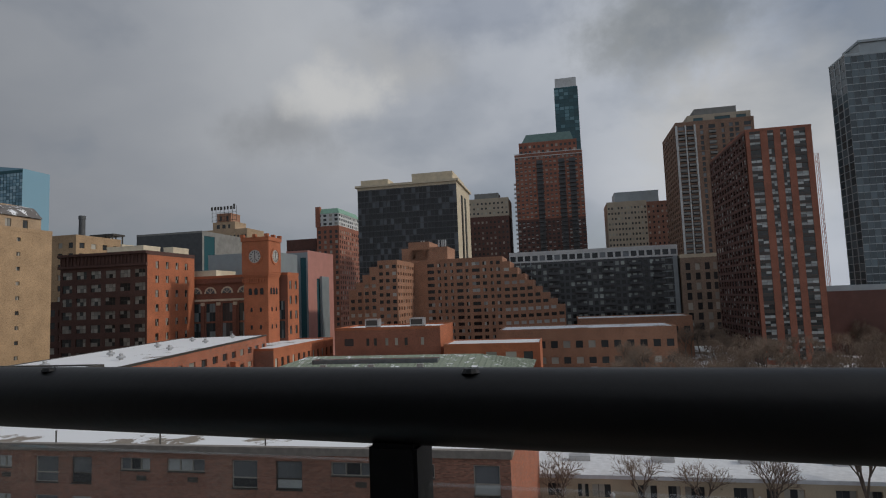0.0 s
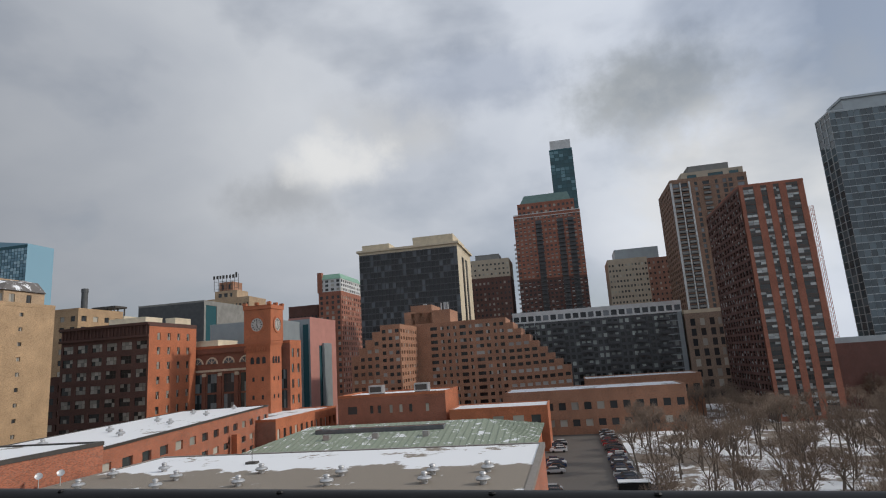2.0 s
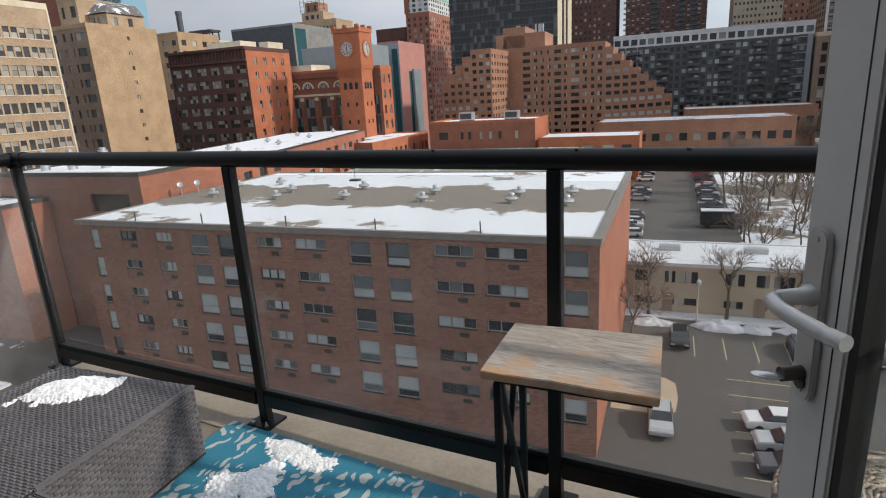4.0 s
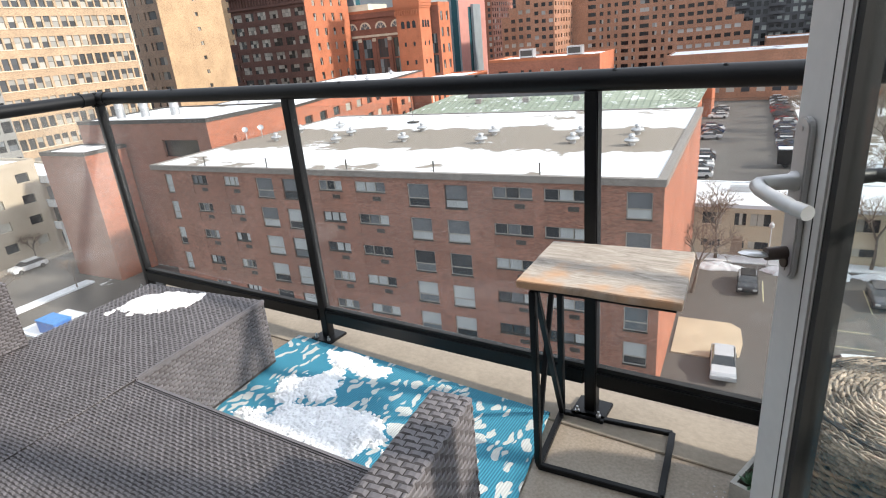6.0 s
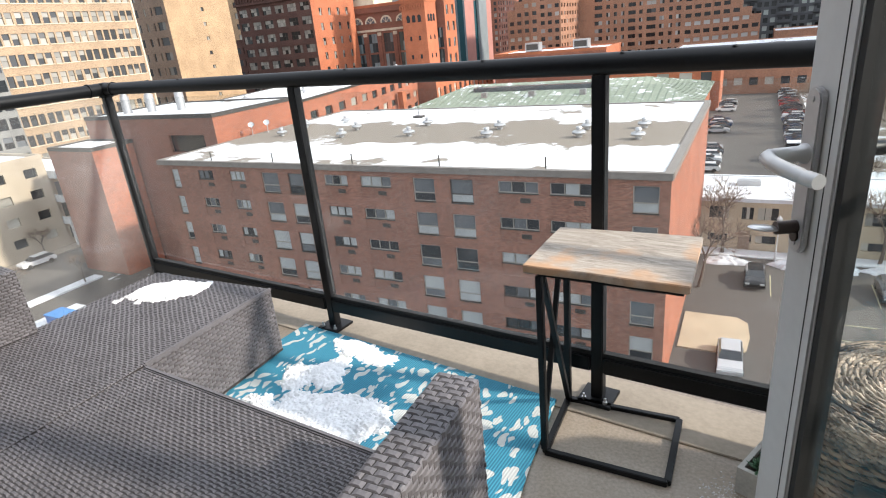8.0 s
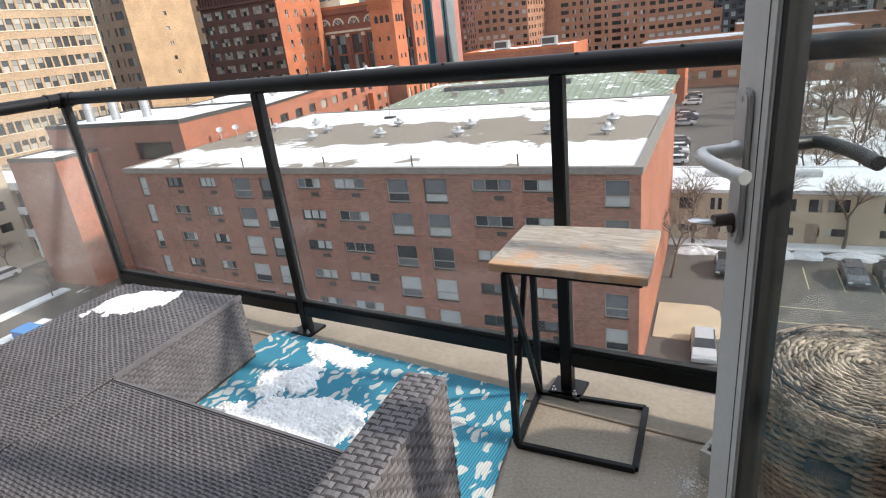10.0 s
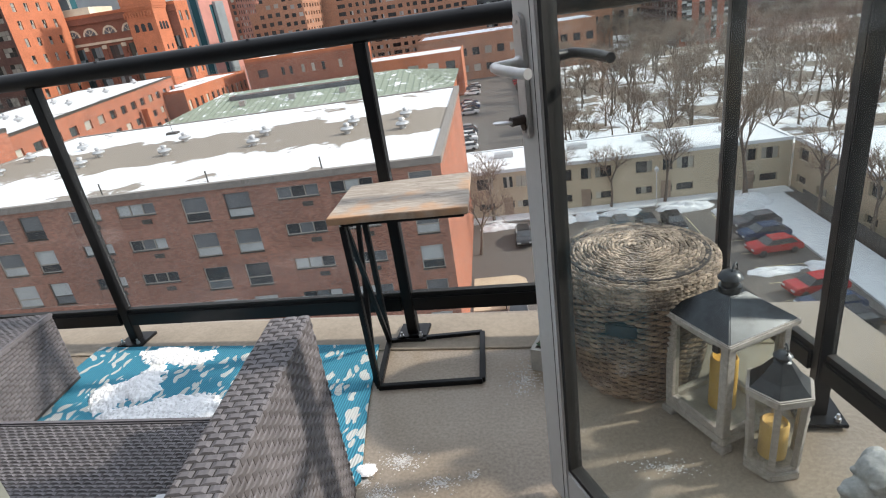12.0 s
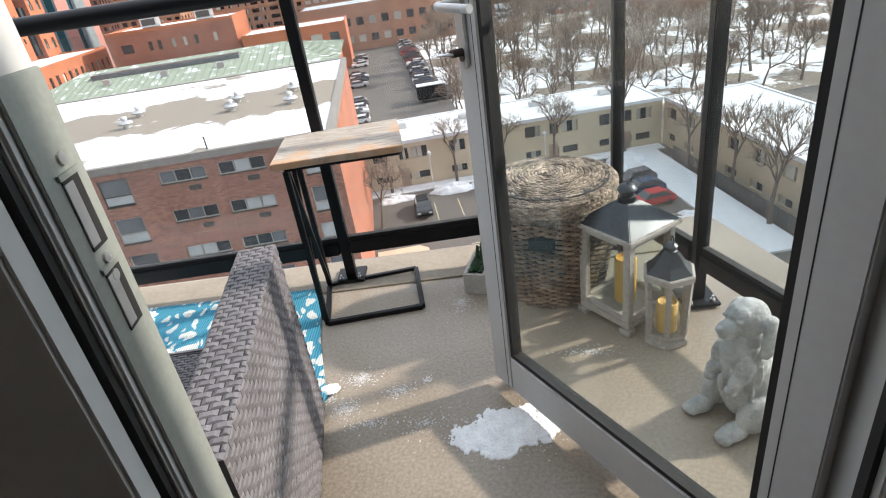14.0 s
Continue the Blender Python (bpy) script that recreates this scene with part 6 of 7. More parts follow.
part("brace", Build().bar((FL[0] - .011, FL[1] + 0.01, 0.02), (BLl[0] - .011, BLl[1] - 0.01, 0.565), 0.014), BLACK_METAL, table)

# -- round basket with coiled lid --
REED = material("brown_sea_grass", (0.12, 0.073, 0.045), 0.75, vary=0.35, scale=18, fine=160, island=0.35, second=(0.215, 0.148, 0.098))
REED_PALE = material("pale_weathered_sea_grass", (0.11, 0.075, 0.052), 0.8, vary=0.45, scale=14, fine=160, island=0.5, second=(0.30, 0.24, 0.185))


def strand(b, points, r, n=5):
    """A round strand along a line of points."""
    k = len(points)
    verts, faces = [], []
    for i, p in enumerate(points):
        d = (points[min(i + 1, k - 1)] - points[max(i - 1, 0)]).normalized()
        a = d.cross(Vector((0.13, 0.21, 0.97))).normalized()
        c = d.cross(a)
        s = 1.0 if 0 < i < k - 1 else 0.35
        verts += [p + (a * math.cos(2 * math.pi * j / n) + c * math.sin(2 * math.pi * j / n)) * r * s for j in range(n)]
    for i in range(k - 1):
        faces += [(i * n + j, i * n + (j + 1) % n, (i + 1) * n + (j + 1) % n, (i + 1) * n + j) for j in range(n)]
    b.add(verts, faces)


def basket_radius(z):
    return 0.162 + 0.048 * min(1.0, z / 0.30) ** 0.75


basket = thing("storage_basket", pose(0.757, -0.212, 0.0, 0, 0, -108), "round woven sea grass basket with a coiled lid", "basket")
# dark body behind the weave, shade given by its colour
part("shade_core", Build().lathe([(0.150, 0.003), (basket_radius(0.1) - 0.008, 0.1), (basket_radius(0.2) - 0.008, 0.2), (0.200, 0.325)], 36), WICKER_SHADE, basket)
body_b = Build()
STAKES, ROWS_B = 46, 36
for j in range(ROWS_B):
    z = 0.007 + j * 0.0089
    R = basket_radius(z)
    for i in range(STAKES // 2):
        pts = []
        for s in range(7):
            f = (i * 2 + (j % 2) + s / 3.0)
            a = 2 * math.pi * f / STAKES
            bulge = 0.0058 * math.cos(math.pi * (s / 3.0 - 1.0))
            pts.append(Vector(((R + bulge) * math.cos(a), (R + bulge) * math.sin(a), z + random.uniform(-.0012, .0012))))
        if abs(((2 * math.pi * (i * 2 + 1 + j % 2) / STAKES + math.pi) % (2 * math.pi)) - math.pi) < 0.20 and 0.235 < z < 0.285:
            continue
        strand(body_b, pts, 0.0056)
tagged(part("woven_body", body_b, REED, basket), kind="stuff")
# solid block whose dark colour is the shade inside the grip
part("grip_hole_shade", Build().box(0.188, 0.2135, -0.040, 0.040, 0.240, 0.282), WICKER_SHADE, basket, "grip opening drawn as a solid dark block", bevel=0.004)
lid = part("lid", Build().lathe([(0.195, 0.322), (0.206, 0.33), (0.206, 0.385), (0.19, 0.402), (0.0, 0.408)], 40), WICKER_SHADE, basket)
coil = Build()
for k in range(19):
    R = 0.010 + k * 0.0108
    n = max(6, int(2 * math.pi * R / 0.0155))
    for i in range(n):
        a = 2 * math.pi * (i + random.uniform(-.3, .3)) / n
        sweep, lean = random.uniform(0.034, 0.05) / max(R, 0.016), random.uniform(0.005, 0.014) * (1 if k % 2 else -1)
        pts = [Vector(((R + lean * (s / 4 - 0.5)) * math.cos(a + sweep * s / 4), (R + lean * (s / 4 - 0.5)) * math.sin(a + sweep * s / 4), 0.4085 - 0.02 * (R / 0.2) ** 3 + 0.006 * math.sin(math.pi * s / 4) + random.uniform(-.002, .002))) for s in range(5)]
        strand(coil, pts, random.uniform(0.0038, 0.0052))
for j in range(7):
    z, R = 0.332 + j * 0.0092, 0.209
    n = 72
    for i in range(n):
        a = 2 * math.pi * (i + random.uniform(-.15, .15)) / n
        pts = [Vector(((R + 0.006 * math.sin(math.pi * s / 4)) * math.cos(a + 0.16 * s / 4), (R + 0.006 * math.sin(math.pi * s / 4)) * math.sin(a + 0.16 * s / 4), z + 0.007 * (s / 4 - 0.5) * (1 if j % 2 else -1))) for s in range(5)]
        strand(coil, pts, 0.0048)
tagged(part("coiled_braid", coil, REED_PALE, lid), kind="stuff")

# -- lanterns --
GREY_WOOD = material("grey_washed_wood", (0.34, 0.31, 0.285), 0.8, vary=0.08, scale=60, fine=120, bump=0.3, second=(0.42, 0.39, 0.36))
TIN = material("dark_grey_tin", (0.045, 0.05, 0.055), 0.35, 0.7, vary=0.35, scale=14, fine=90)
WAX = material("yellow_candle_wax", (0.72, 0.42, 0.07), 0.5, vary=0.08, scale=9)


def ring(b, centre, R, r, turn=0.0, n=18):
    pts = [Vector(centre) + Vector((R * math.cos(2 * math.pi * i / n) * math.cos(turn), R * math.cos(2 * math.pi * i / n) * math.sin(turn), R * math.sin(2 * math.pi * i / n))) for i in range(n + 1)]
    strand(b, pts, r, 6)


lan = thing("square_lantern", pose(0.942, -0.436, 0, 0, 0, 32), "square grey wooden lantern with tin roof and candle", "lantern", "lanterns")
h = 0.086
part("base", Build().box(-h - .012, h + .012, -h - .012, h + .012, 0.018, 0.045), GREY_WOOD, lan, bevel=0.003)
for x in (-h, h):
    for y in (-h, h):
        part("foot", Build().box(x - .018, x + .018, y - .018, y + .018, 0, 0.018), GREY_WOOD, lan, bevel=0.002)
        part("corner_post", Build().box(x - .012, x + .012, y - .012, y + .012, 0.045, 0.305), GREY_WOOD, lan, bevel=0.002)
for s in (-1, 1):
    for z in (0.052, 0.298):
        part("cross_rail", Build().box(-h + .012, h - .012, s * h - .009, s * h + .009, z - .009, z + .009), GREY_WOOD, lan, bevel=0.001)
        part("cross_rail", Build().box(s * h - .009, s * h + .009, -h + .012, h - .012, z - .009, z + .009), GREY_WOOD, lan, bevel=0.001)
    for g in (Build().box(-h + .012, h - .012, s * h - .001, s * h + .001, 0.061, 0.289), Build().box(s * h - .001, s * h + .001, -h + .012, h - .012, 0.061, 0.289)):
        part("glass", g, LAMP_GLASS, lan).visible_shadow = False
part("eave", Build().box(-h - .024, h + .024, -h - .024, h + .024, 0.306, 0.322), GREY_WOOD, lan, bevel=0.003)
e1, e2 = h + 0.02, 0.026
part("tin_roof", Build().add([(-e1, -e1, 0.322), (e1, -e1, 0.322), (e1, e1, 0.322), (-e1, e1, 0.322), (-e2, -e2, 0.385), (e2, -e2, 0.385), (e2, e2, 0.385), (-e2, e2, 0.385)], [(0, 1, 5, 4), (1, 2, 6, 5), (2, 3, 7, 6), (3, 0, 4, 7), (4, 5, 6, 7), (3, 2, 1, 0)]), TIN, lan, bevel=0.002)
part("chimney", Build().lathe([(0.026, 0.385), (0.026, 0.40), (0.02, 0.402), (0.02, 0.418), (0.029, 0.42), (0.022, 0.432), (0.008, 0.438)], 18), TIN, lan, smooth=True)
rb = Build()
ring(rb, (0.012, 0, 0.437), 0.016, 0.0022, 0.4)
part("carrying_ring", rb, TIN, lan)
for x, y, a in ((0.0, -0.062, 0), (-0.062, 0.0, 90)):
    part("vent_rosette", Build().lathe([(0.013, 0), (0.011, 0.003), (0.0, 0.004)], 12), STEEL, lan).matrix_basis = pose(x, y, 0.351, 40 if a == 0 else 0, 0 if a == 0 else -40, 0)
part("candle", Build().lathe([(0.033, 0.046), (0.033, 0.19), (0.029, 0.195), (0.026, 0.186), (0.004, 0.183)], 24), WAX, lan, smooth=True)
part("latch", Build().box(-h - .022, -h - .012, -0.075, -0.06, 0.286, 0.304), FRAME_DARK, lan)

hexl = thing("hexagonal_lantern", pose(1.012, -0.598, 0, 0, 0, 12), "small hexagonal grey wooden lantern with tin roof", "lantern", "lanterns")


def hexa(R, z0, z1, R2=None):
    o = [(math.cos(math.pi * i / 3), math.sin(math.pi * i / 3)) for i in range(6)]
    R2 = R if R2 is None else R2
    return Build().add([(R * x, R * y, z0) for x, y in o] + [(R2 * x, R2 * y, z1) for x, y in o], [tuple(range(5, -1, -1)), tuple(range(6, 12))] + [(i, (i + 1) % 6, 6 + (i + 1) % 6, 6 + i) for i in range(6)])


part("base", hexa(0.066, 0.0, 0.022), GREY_WOOD, hexl, bevel=0.003)
part("base_step", hexa(0.058, 0.022, 0.034), GREY_WOOD, hexl, bevel=0.002)
for i in range(6):
    a, c = math.pi * i / 3, math.pi * (i + 1) / 3
    part("corner_post", Build().bar((0.054 * math.cos(a), 0.054 * math.sin(a), 0.034), (0.062 * math.cos(a), 0.062 * math.sin(a), 0.215), 0.014, 0.014, (math.cos(a), math.sin(a), 0)), GREY_WOOD, hexl, bevel=0.001)
    g = Build().add([(0.05 * math.cos(a), 0.05 * math.sin(a), 0.034), (0.05 * math.cos(c), 0.05 * math.sin(c), 0.034), (0.058 * math.cos(c), 0.058 * math.sin(c), 0.215), (0.058 * math.cos(a), 0.058 * math.sin(a), 0.215)], [(0, 1, 2, 3)])
    part("glass", g, LAMP_GLASS, hexl).visible_shadow = False
part("eave", hexa(0.076, 0.215, 0.236), GREY_WOOD, hexl, bevel=0.003)
for i, (ra_, rb_, z0, z1) in enumerate(((0.068, 0.046, 0.236, 0.258), (0.046, 0.028, 0.258, 0.284), (0.028, 0.019, 0.284, 0.296))):
    part("tin_roof", hexa(ra_, z0, z1, rb_), TIN, hexl)
part("chimney", Build().lathe([(0.019, 0.296), (0.014, 0.299), (0.014, 0.308), (0.02, 0.31), (0.012, 0.318), (0.004, 0.321)], 14), TIN, hexl, smooth=True)
rb = Build()
ring(rb, (0.006, 0, 0.322), 0.014, 0.002, 1.2)
part("carrying_ring", rb, TIN, hexl)
part("candle", Build().lathe([(0.03, 0.035), (0.03, 0.125), (0.026, 0.13), (0.022, 0.124), (0.003, 0.122)], 22), material("pale_yellow_wax", (0.68, 0.45, 0.16), 0.5, vary=0.08), hexl, smooth=True)

# -- planter --
pot = thing("succulent_planter", pose(0.50, -0.15, 0, 0, 0, -17), "small square concrete planter with green succulents", "planter")
wallb = Build()
for x0, x1, y0, y1 in ((-.04, .04, -.085, -.073), (-.04, .04, .073, .085), (-.04, -.028, -.073, .073), (.028, .04, -.073, .073)):
    wallb.box(x0, x1, y0, y1, 0, 0.078)
part("pot", wallb, material("pale_cast_concrete", (0.42, 0.41, 0.38), 0.85, vary=0.15, scale=20, fine=120, bump=0.2), pot)
part("soil", Build().box(-.028, .028, -.073, .073, 0.004, 0.066), material("dark_soil", (0.04, 0.03, 0.022), 0.95), pot)
LEAF = material("grey_green_succulent_leaf", (0.045, 0.11, 0.055), 0.5, vary=0.35, scale=20, island=0.25)


def rosette(x, y, z, size, high, count, name="succulent"):
    b = Build()
    for i in range(count):
        a, f = i * 2.4, i / count
        d = Vector((math.cos(a) * (1 - f * 0.8), math.sin(a) * (1 - f * 0.8), 0.25 + 1.2 * f)).normalized()
        p = Vector((x, y, z + high * f))
        q = p + d * size * (1.1 - 0.5 * f)
        s = d.cross(Vector((0, 0, 1))).normalized() * size * 0.22
        u = s.cross(d).normalized() * size * 0.09
        m = p + (q - p) * 0.55
        b.add([p - s * .4, p + s * .4, m + s, m - s, m + u * 1.4, m - u, q], [(0, 1, 4), (1, 2, 4), (3, 0, 4), (2, 6, 4), (6, 3, 4), (1, 0, 5), (2, 1, 5), (0, 3, 5), (6, 2, 5), (3, 6, 5)])
    part(name, b, LEAF, pot)


rosette(0.0, -0.05, 0.066, 0.036, 0.02, 26)
rosette(0.0, 0.0, 0.066, 0.026, 0.075, 34)
rosette(0.004, 0.045, 0.066, 0.03, 0.06, 30)

# -- stone dog figure: one plain mesh --
me = bpy.data.meshes.new("stone_figure")
bm = bmesh.new()
PUPPY = (((0.022, 0, 0.105), (0.066, 0.066, 0.105)), ((0.002, 0, 0.170), (0.054, 0.056, 0.078)), ((-0.022, 0, 0.205), (0.038, 0.044, 0.052)), ((0.0, 0, 0.250), (0.036, 0.038, 0.040)),
         ((-0.004, 0, 0.302), (0.050, 0.046, 0.044)), ((-0.028, 0, 0.318), (0.028, 0.034, 0.024)), ((-0.052, 0, 0.288), (0.036, 0.025, 0.021)), ((-0.060, 0, 0.277), (0.026, 0.021, 0.014)), ((-0.086, 0, 0.294), (0.0095, 0.011, 0.008)))
SIDES = (((0.012, 0.047, 0.300), (0.024, 0.014, 0.024)), ((0.013, 0.055, 0.266), (0.027, 0.0115, 0.044)), ((0.008, 0.056, 0.240), (0.022, 0.010, 0.026)), ((-0.048, 0.021, 0.313), (0.010, 0.008, 0.006)),
         ((-0.036, 0.040, 0.185), (0.022, 0.018, 0.040)), ((-0.054, 0.036, 0.150), (0.020, 0.017, 0.024)), ((-0.064, 0.034, 0.134), (0.017, 0.016, 0.013)), ((-0.002, 0.060, 0.055), (0.056, 0.030, 0.054)), ((-0.062, 0.056, 0.021), (0.042, 0.025, 0.021)),
         ((-0.094, 0.046, 0.016), (0.015, 0.009, 0.013)), ((-0.098, 0.058, 0.016), (0.015, 0.009, 0.013)), ((-0.094, 0.070, 0.016), (0.015, 0.009, 0.013)))
for (x, y, z), size in list(PUPPY) + [((x, k * y, z), size) for (x, y, z), size in SIDES for k in (-1, 1)]:
    bmesh.ops.create_icosphere(bm, subdivisions=3, radius=1.0, matrix=Matrix.Translation((x, y, z)) @ Matrix.Diagonal((*size, 1)))
for k in range(26):                        # locks of fur down the chest and sides
    a, z = math.pi + (k % 9 - 4) * 0.36, 0.225 - (k // 9) * 0.045 - 0.012 * (k % 2)
    R = 0.0465 + 0.011 * (k // 9)
    bmesh.ops.create_icosphere(bm, subdivisions=2, radius=1.0, matrix=Matrix.Translation((0.006 + R * math.cos(a), R * math.sin(a), z)) @ Matrix.Rotation(a, 4, "Z") @ Matrix.Diagonal((0.0035, 0.006, 0.03, 1)))
bm.to_mesh(me)
bm.free()
me.materials.append(material("weathered_grey_stone", (0.27, 0.28, 0.285), 0.9, vary=0.16, scale=24, fine=150, bump=0.4, second=(0.38, 0.385, 0.38)))
figure = new("stone_figure", me)
figure.matrix_world = pose(1.065, -0.925, 0.0, 0, 0, 18) @ Matrix.Diagonal((0.94, 0.94, 0.98, 1))
rem = figure.modifiers.new("remesh", "REMESH")
rem.mode, rem.voxel_size, rem.use_smooth_shade = "VOXEL", 0.0027, True
smo = figure.modifiers.new("smooth", "SMOOTH")
smo.factor, smo.iterations = 0.5, 2
tex = bpy.data.textures.new("fur_relief", "CLOUDS")
tex.noise_scale, tex.noise_depth = 0.012, 2
dis = figure.modifiers.new("relief", "DISPLACE")
dis.texture, dis.strength, dis.mid_level = tex, 0.0022, 0.5
tagged(figure, "weathered grey stone figure of a sitting puppy", "statue")

# -- snow on the floor --
slush("granular melting snow patch on the balcony floor", 0.135, 0.075, 0.006, SLUSH, pose(0.515, -0.885, 0.0, 0, 0, 8), 9.0, 0.0028)


GRAIN = material("wet_snow_grain", (0.58, 0.57, 0.56), 0.5, vary=0.2, scale=40, fine=200, island=0.3)


def grains(name, label, spots, mat=GRAIN):
    """Scattered frozen grains of snow, lying in loose clusters."""
    r, b = random.Random(12), Build()
    for x, y, rx, ry, count in spots:
        for _ in range(count * 3 // 2):
            a, f = r.uniform(0, 2 * math.pi), abs(r.gauss(0, 0.55))
            px, py, s = x + rx * f * math.cos(a), y + ry * f * math.sin(a), r.uniform(0.001, 0.0034)
            w = [(r.uniform(0.6, 1.3) * s * math.cos(t0), r.uniform(0.6, 1.3) * s * math.sin(t0)) for t0 in (0, 1.4, 2.9, 4.3)]
            b.add([(px + u, py + v, 0.0002) for u, v in w] + [(px, py, s * r.uniform(0.5, 1.0))], [(0, 1, 4), (1, 2, 4), (2, 3, 4), (3, 0, 4)])
    ob = part(name, b, mat)
    return tagged(ob, label, "snow", kind="stuff")


grains("snow_grains", "frozen snow grains scattered on the damp concrete", ((0.10, -0.62, 0.06, 0.04, 260), (0.07, -0.74, 0.05, 0.05, 200), (0.22, -0.69, 0.05, 0.03, 160), (0.30, -0.66, 0.02, 0.015, 60), (0.15, -0.81, 0.07, 0.03, 120), (0.42, -0.27, 0.06, 0.09, 260), (0.02, -0.69, 0.03, 0.03, 120), (0.515, -0.885, 0.16, 0.09, 900), (0.30, -0.83, 0.12, 0.05, 150), (0.78, -0.62, 0.10, 0.03, 140)))


# ---- the balcony door, its frame and the room ----
front = thing("door_frame", pose(0.93, -1.40, 0, 0, 0, 5), "grey white metal door frame with a steel strike plate", "door frame", kind="structure")
part("jamb", Build().box(-0.87, -0.784, -0.092, -0.016, 0.0, 2.18), DOOR_GREY, front, bevel=0.003)
part("outer_stop", Build().box(-0.90, -0.862, -0.014, 0.003, 0.0, 2.18), DOOR_GREY, front, bevel=0.003)
part("casing", Build().box(-0.91, -0.795, -0.135, -0.104, 0.0, 2.22), CEIL_PAINT, front, bevel=0.004)
part("gasket", Build().box(-0.86, -0.790, -0.103, -0.093, 0.022, 2.12), RUBBER, front)
part("jamb", Build().box(0.012, 0.10, -0.075, 0.045, 0.0, 2.18), DOOR_GREY, front, bevel=0.004)
part("groove", Build().box(0.05, 0.056, -0.0765, -0.074, 0.0, 2.18), RUBBER, front)
part("head", Build().box(-0.784, 0.012, -0.075, 0.045, 2.12, 2.18), DOOR_GREY, front, bevel=0.004)
part("threshold", Build().box(-0.784, 0.012, -0.075, 0.045, 0.0, 0.022), STEEL, front, bevel=0.004)
part("gasket", Build().box(0.002, 0.012, -0.060, -0.045, 0.022, 2.12), RUBBER, front)
STRIKE = material("dull_zinc_steel", (0.30, 0.32, 0.29), 0.45, 0.3, vary=0.1, scale=20, fine=150)
strike = part("strike_plate", Build().box(-0.784, -0.780, -0.082, -0.018, 0.55, 1.06), STRIKE, front, "steel strike plate with latch openings", bevel=0.001)
for z, h0 in ((0.945, 0.032), (0.862, 0.03)):
    # no cut-out: a thin black block paints the hole's inner shade
    hole = part("latch_hole_shade", Build().box(-0.781, -0.7788, -0.060, -0.034, z - h0, z + h0), RUBBER, strike)
    part("hole_lip", Build().box(-0.7795, -0.777, -0.064, -0.030, z + h0, z + h0 + 0.005), STRIKE, strike)
    part("hole_liner", Build().box(-0.7795, -0.778, -0.060, -0.046, z - h0 + .004, z + h0 - .004), GALV, strike)
for z in (0.992, 0.902, 0.884):
    part("screw", Build().tube((-0.780, -0.047, z), (-0.7775, -0.047, z), 0.0055, n=12), GALV, strike)

door = thing("balcony_door", pose(0.93, -1.40, 0.0, 0, 0, 120.8), "open glazed balcony door in grey white metal frame", "door")
W, H0, H1, T, ST = 0.812, 0.03, 2.11, 0.0165, 0.078
for x0, x1, z0, z1, nm in ((0.0, ST, H0, H1, "hinge_stile"), (W - ST, W, H0, H1, "lock_stile"), (ST, W - ST, H1 - 0.1, H1, "top_rail"), (ST, W - ST, H0, H0 + 0.11, "bottom_rail")):
    part(nm, Build().box(x0, x1, -T, T, z0, z1), DOOR_GREY, door, bevel=0.003)
part("groove", Build().box(W - ST + 0.0165, W - ST + 0.0185, T - 0.001, T + 0.0004, H0, H1), RUBBER, door)
part("groove", Build().box(ST - 0.0185, ST - 0.0165, T - 0.001, T + 0.0004, H0, H1), RUBBER, door)
part("edge_seal", Build().box(W, W + 0.004, -T + 0.006, T - 0.012, H0, H1), RUBBER, door)
for x0, x1, z0, z1 in ((ST, ST + 0.012, H0 + 0.11, H1 - 0.1), (W - ST - 0.012, W - ST, H0 + 0.11, H1 - 0.1), (ST + 0.012, W - ST - 0.012, H1 - 0.112, H1 - 0.1), (ST + 0.012, W - ST - 0.012, H0 + 0.11, H0 + 0.122)):
    part("gasket", Build().box(x0, x1, -T + 0.002, T - 0.004, z0, z1), RUBBER, door)
part("glass_pane", Build().box(ST + 0.012, W - ST - 0.012, -0.003, 0.003, H0 + 0.122, H1 - 0.112), DOOR_GLASS, door).visible_shadow = False


def lever_set(side, mat, name):
    """A long rounded plate with a bowed lever."""
    y, cx = side * T, W - 0.030
    ends = [(0.0155 * math.cos(a), 0.0155 * math.sin(a)) for a in (math.pi * k / 8 for k in range(9))]
    outline = [(cx + u, 1.062 + v) for u, v in ends] + [(cx - u, 0.888 - v) for u, v in ends]
    plate_b = Build().add([(u, y, v) for u, v in outline] + [(u, y + side * 0.009, v) for u, v in outline],
                          [tuple(range(17, -1, -1)), tuple(range(18, 36))] + [(k, (k + 1) % 18, 18 + (k + 1) % 18, 18 + k) for k in range(18)])
    plate = part(name, plate_b, mat, door, bevel=0.002)
    part("boss", Build().lathe([(0.0125, 0.0), (0.0125, 0.004), (0.0098, 0.008), (0.0088, 0.04)], 18), mat, plate, smooth=True).matrix_basis = pose(cx, y + side * 0.009, 1.0, -90 * side)
    pts = [Vector((cx + dx, y + side * dy, 1.0 + dz)) for dx, dy, dz in ((0.0, 0.040, 0.001), (-0.002, 0.052, 0.001), (-0.010, 0.059, 0.001), (-0.028, 0.0625, 0.0), (-0.055, 0.063, -0.001), (-0.085, 0.060, -0.002), (-0.112, 0.055, -0.003))]
    lb = Build()
    strand(lb, pts, 0.0085, 14)
    part("lever", lb, mat, plate, smooth=True)
    part("lever_end", Build().tube(pts[-1] + Vector((0.018, side * 0.003, 0)), pts[-1] - Vector((0.001, 0, 0)), 0.0086, 0.0082, n=16), mat, plate, smooth=True)
    for z in (1.064, 0.886):
        part("screw", Build().tube((cx, y + side * 0.009, z), (cx, y + side * 0.0105, z), 0.0035, n=10), GALV, plate)
    return plate


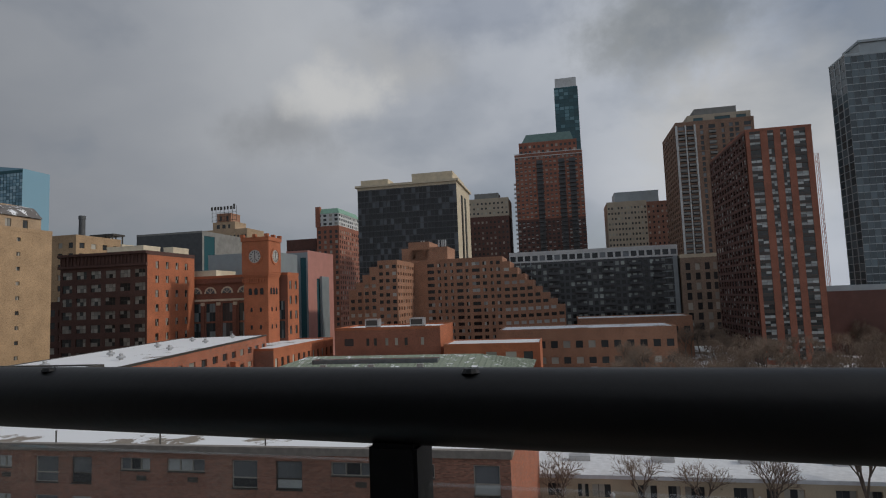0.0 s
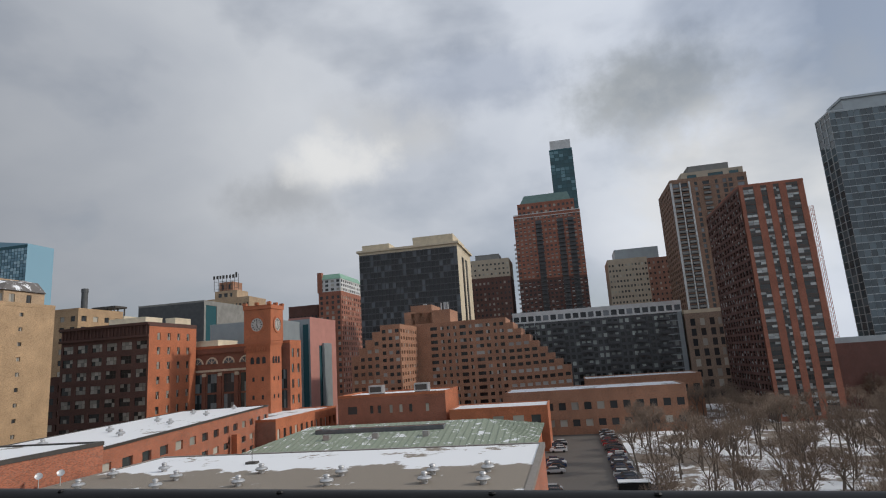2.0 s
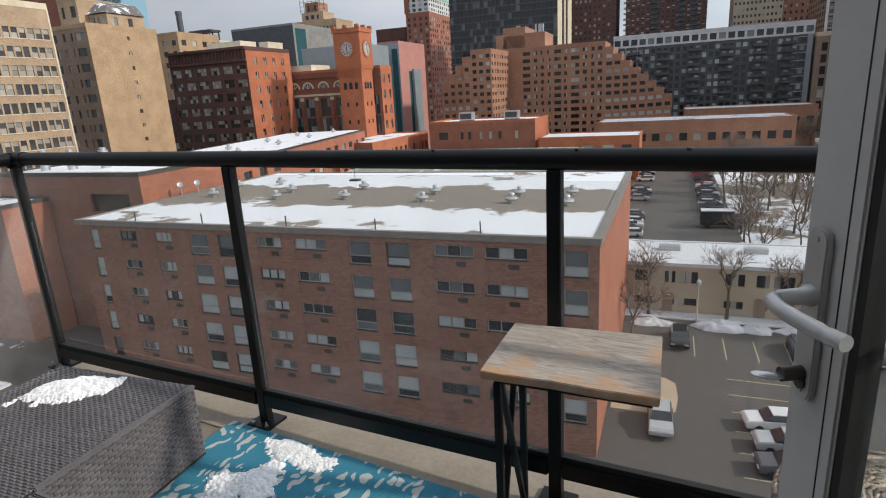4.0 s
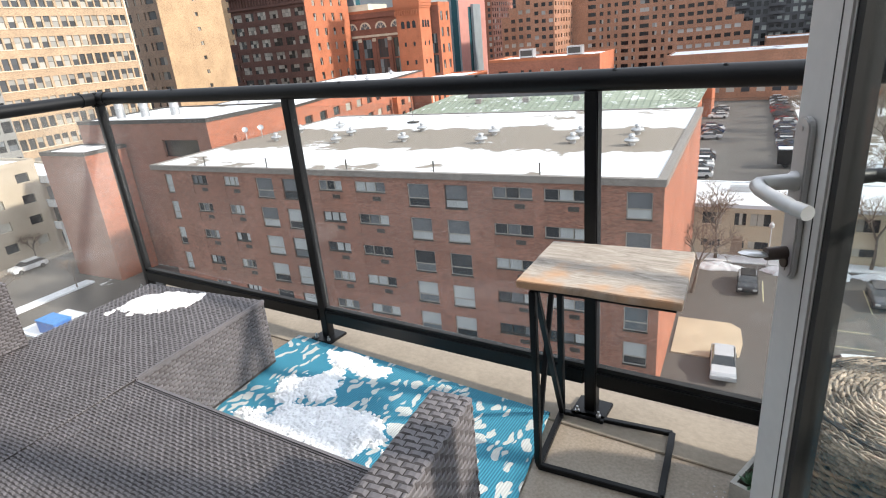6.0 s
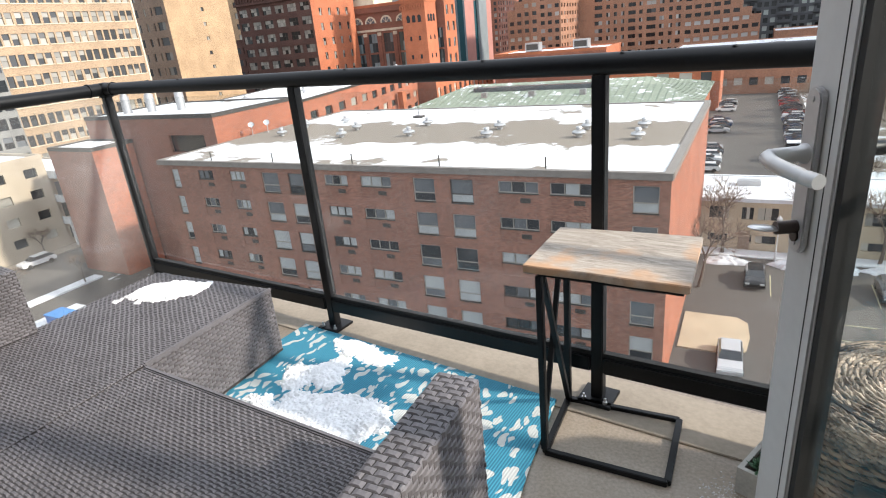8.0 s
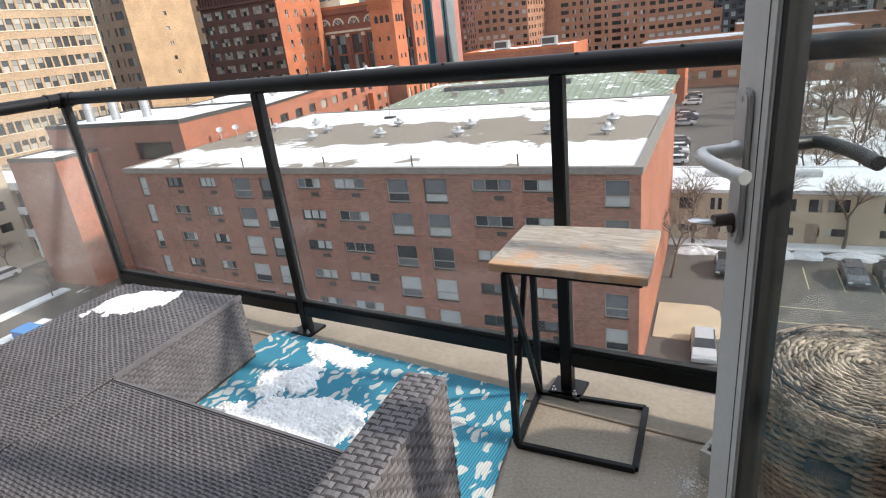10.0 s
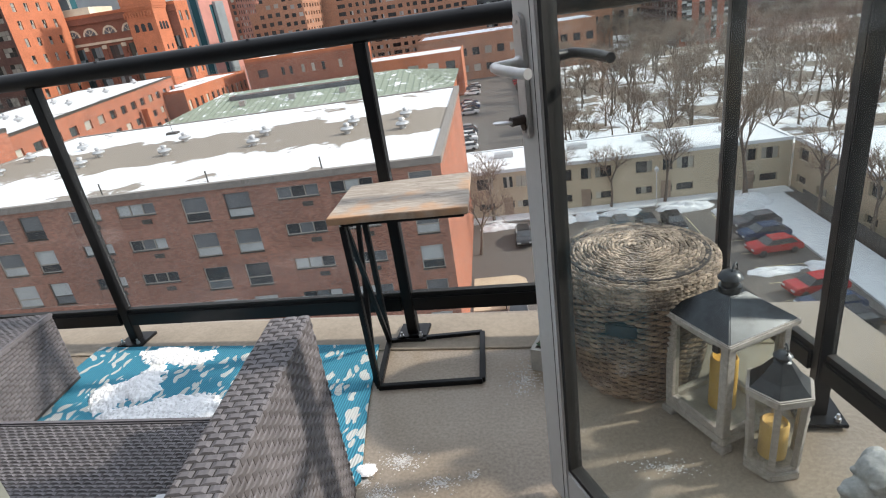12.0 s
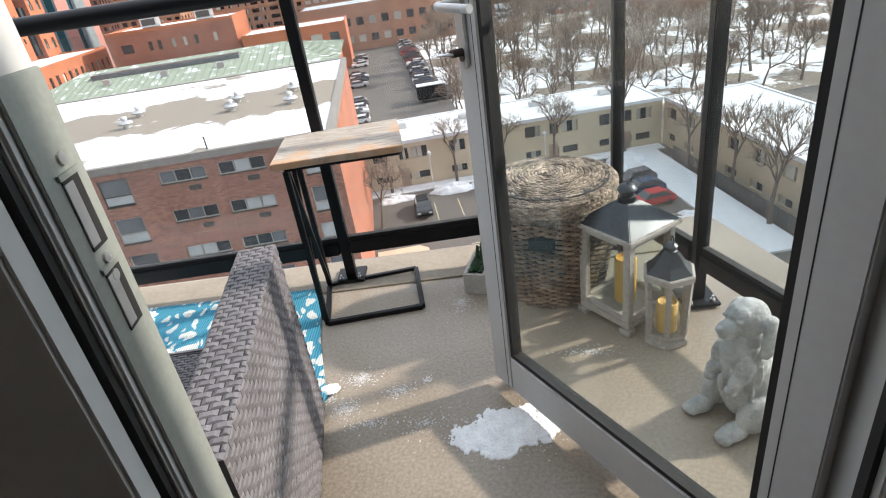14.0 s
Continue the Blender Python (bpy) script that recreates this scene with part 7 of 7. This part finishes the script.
LEVER = material("silver_painted_lever", (0.5, 0.5, 0.5), 0.35, 0.5, vary=0.06, scale=20)
inner = lever_set(1, LEVER, "handle_plate")
lever_set(-1, BLACK_METAL, "outer_handle_plate")
BRONZE = material("dark_bronze_barrel", (0.06, 0.045, 0.04), 0.4, 0.6, vary=0.15, scale=20)
part("key_barrel", Build().tube((W - 0.030, T + 0.009, 0.907), (W - 0.030, T + 0.034, 0.907), 0.0085, n=16).tube((W - 0.030, T + 0.0092, 0.896), (W - 0.030, T + 0.012, 0.896), 0.0085, n=16), BRONZE, inner, smooth=True)
paddle = Build().lathe([(0.0, -0.0028), (0.012, -0.0024), (0.0155, 0.0), (0.012, 0.0024), (0.0, 0.0028)], 24)
part("thumb_turn", paddle, STEEL, inner, smooth=True).matrix_basis = pose(W - 0.030, T + 0.048, 0.908, 8) @ Matrix.Diagonal((0.72, 1.3, 1.0, 1))
part("lock_face", Build().box(W + 0.004, W + 0.0055, -0.012, 0.010, 0.6, 1.3), STEEL, door)

room = thing("room_shell", pose(0.93, -1.40, 0, 0, 0, 5), "plain grey painted room behind the balcony door", "room", kind="structure")
for x0, x1, z0, z1 in ((-4.0, -3.9, 0, 2.6), (-1.05, -0.903, 0, 2.6), (-3.9, -1.05, 0, 0.12), (-3.9, -1.05, 2.45, 2.6)):
    part("wall_front", Build().box(x0, x1, -0.12, 0.002, z0, z1), WALL_PAINT, room)
# unseen window, added only to let daylight into the room
win = part("added_window_frame", Build().box(-3.9, -3.84, -0.08, 0.0, 0.12, 2.45).box(-1.11, -1.05, -0.08, 0.0, 0.12, 2.45).box(-3.84, -1.11, -0.08, 0.0, 0.12, 0.18).box(-3.84, -1.11, -0.08, 0.0, 2.39, 2.45).box(-2.5, -2.44, -0.08, 0.0, 0.18, 2.39), DOOR_GREY, room)
part("pane", Build().box(-3.84, -1.11, -0.043, -0.037, 0.18, 2.39), DOOR_GLASS, win).visible_shadow = False
part("wall_front", Build().box(0.103, 1.4, -0.12, 0.002, 0, 2.6), WALL_PAINT, room)
part("wall_front", Build().box(-0.903, 0.103, -0.12, 0.002, 2.183, 2.6), WALL_PAINT, room)
part("wall_side", Build().box(-4.1, -4.0, -3.2, -0.12, 0, 2.6), WALL_PAINT, room)
part("wall_side", Build().box(1.4, 1.5, -3.2, -0.12, 0, 2.6), WALL_PAINT, room)
part("wall_back", Build().box(-4.1, 1.5, -3.3, -3.2, 0, 2.6), WALL_PAINT, room)
part("ceiling", Build().box(-4.1, 1.5, -3.3, 0.03, 2.6, 2.7), CEIL_PAINT, room)
part("floor_boards", Build().box(-4.0, 1.4, -3.2, -0.12, -0.1, 0.004), WOOD_FLOOR, room)
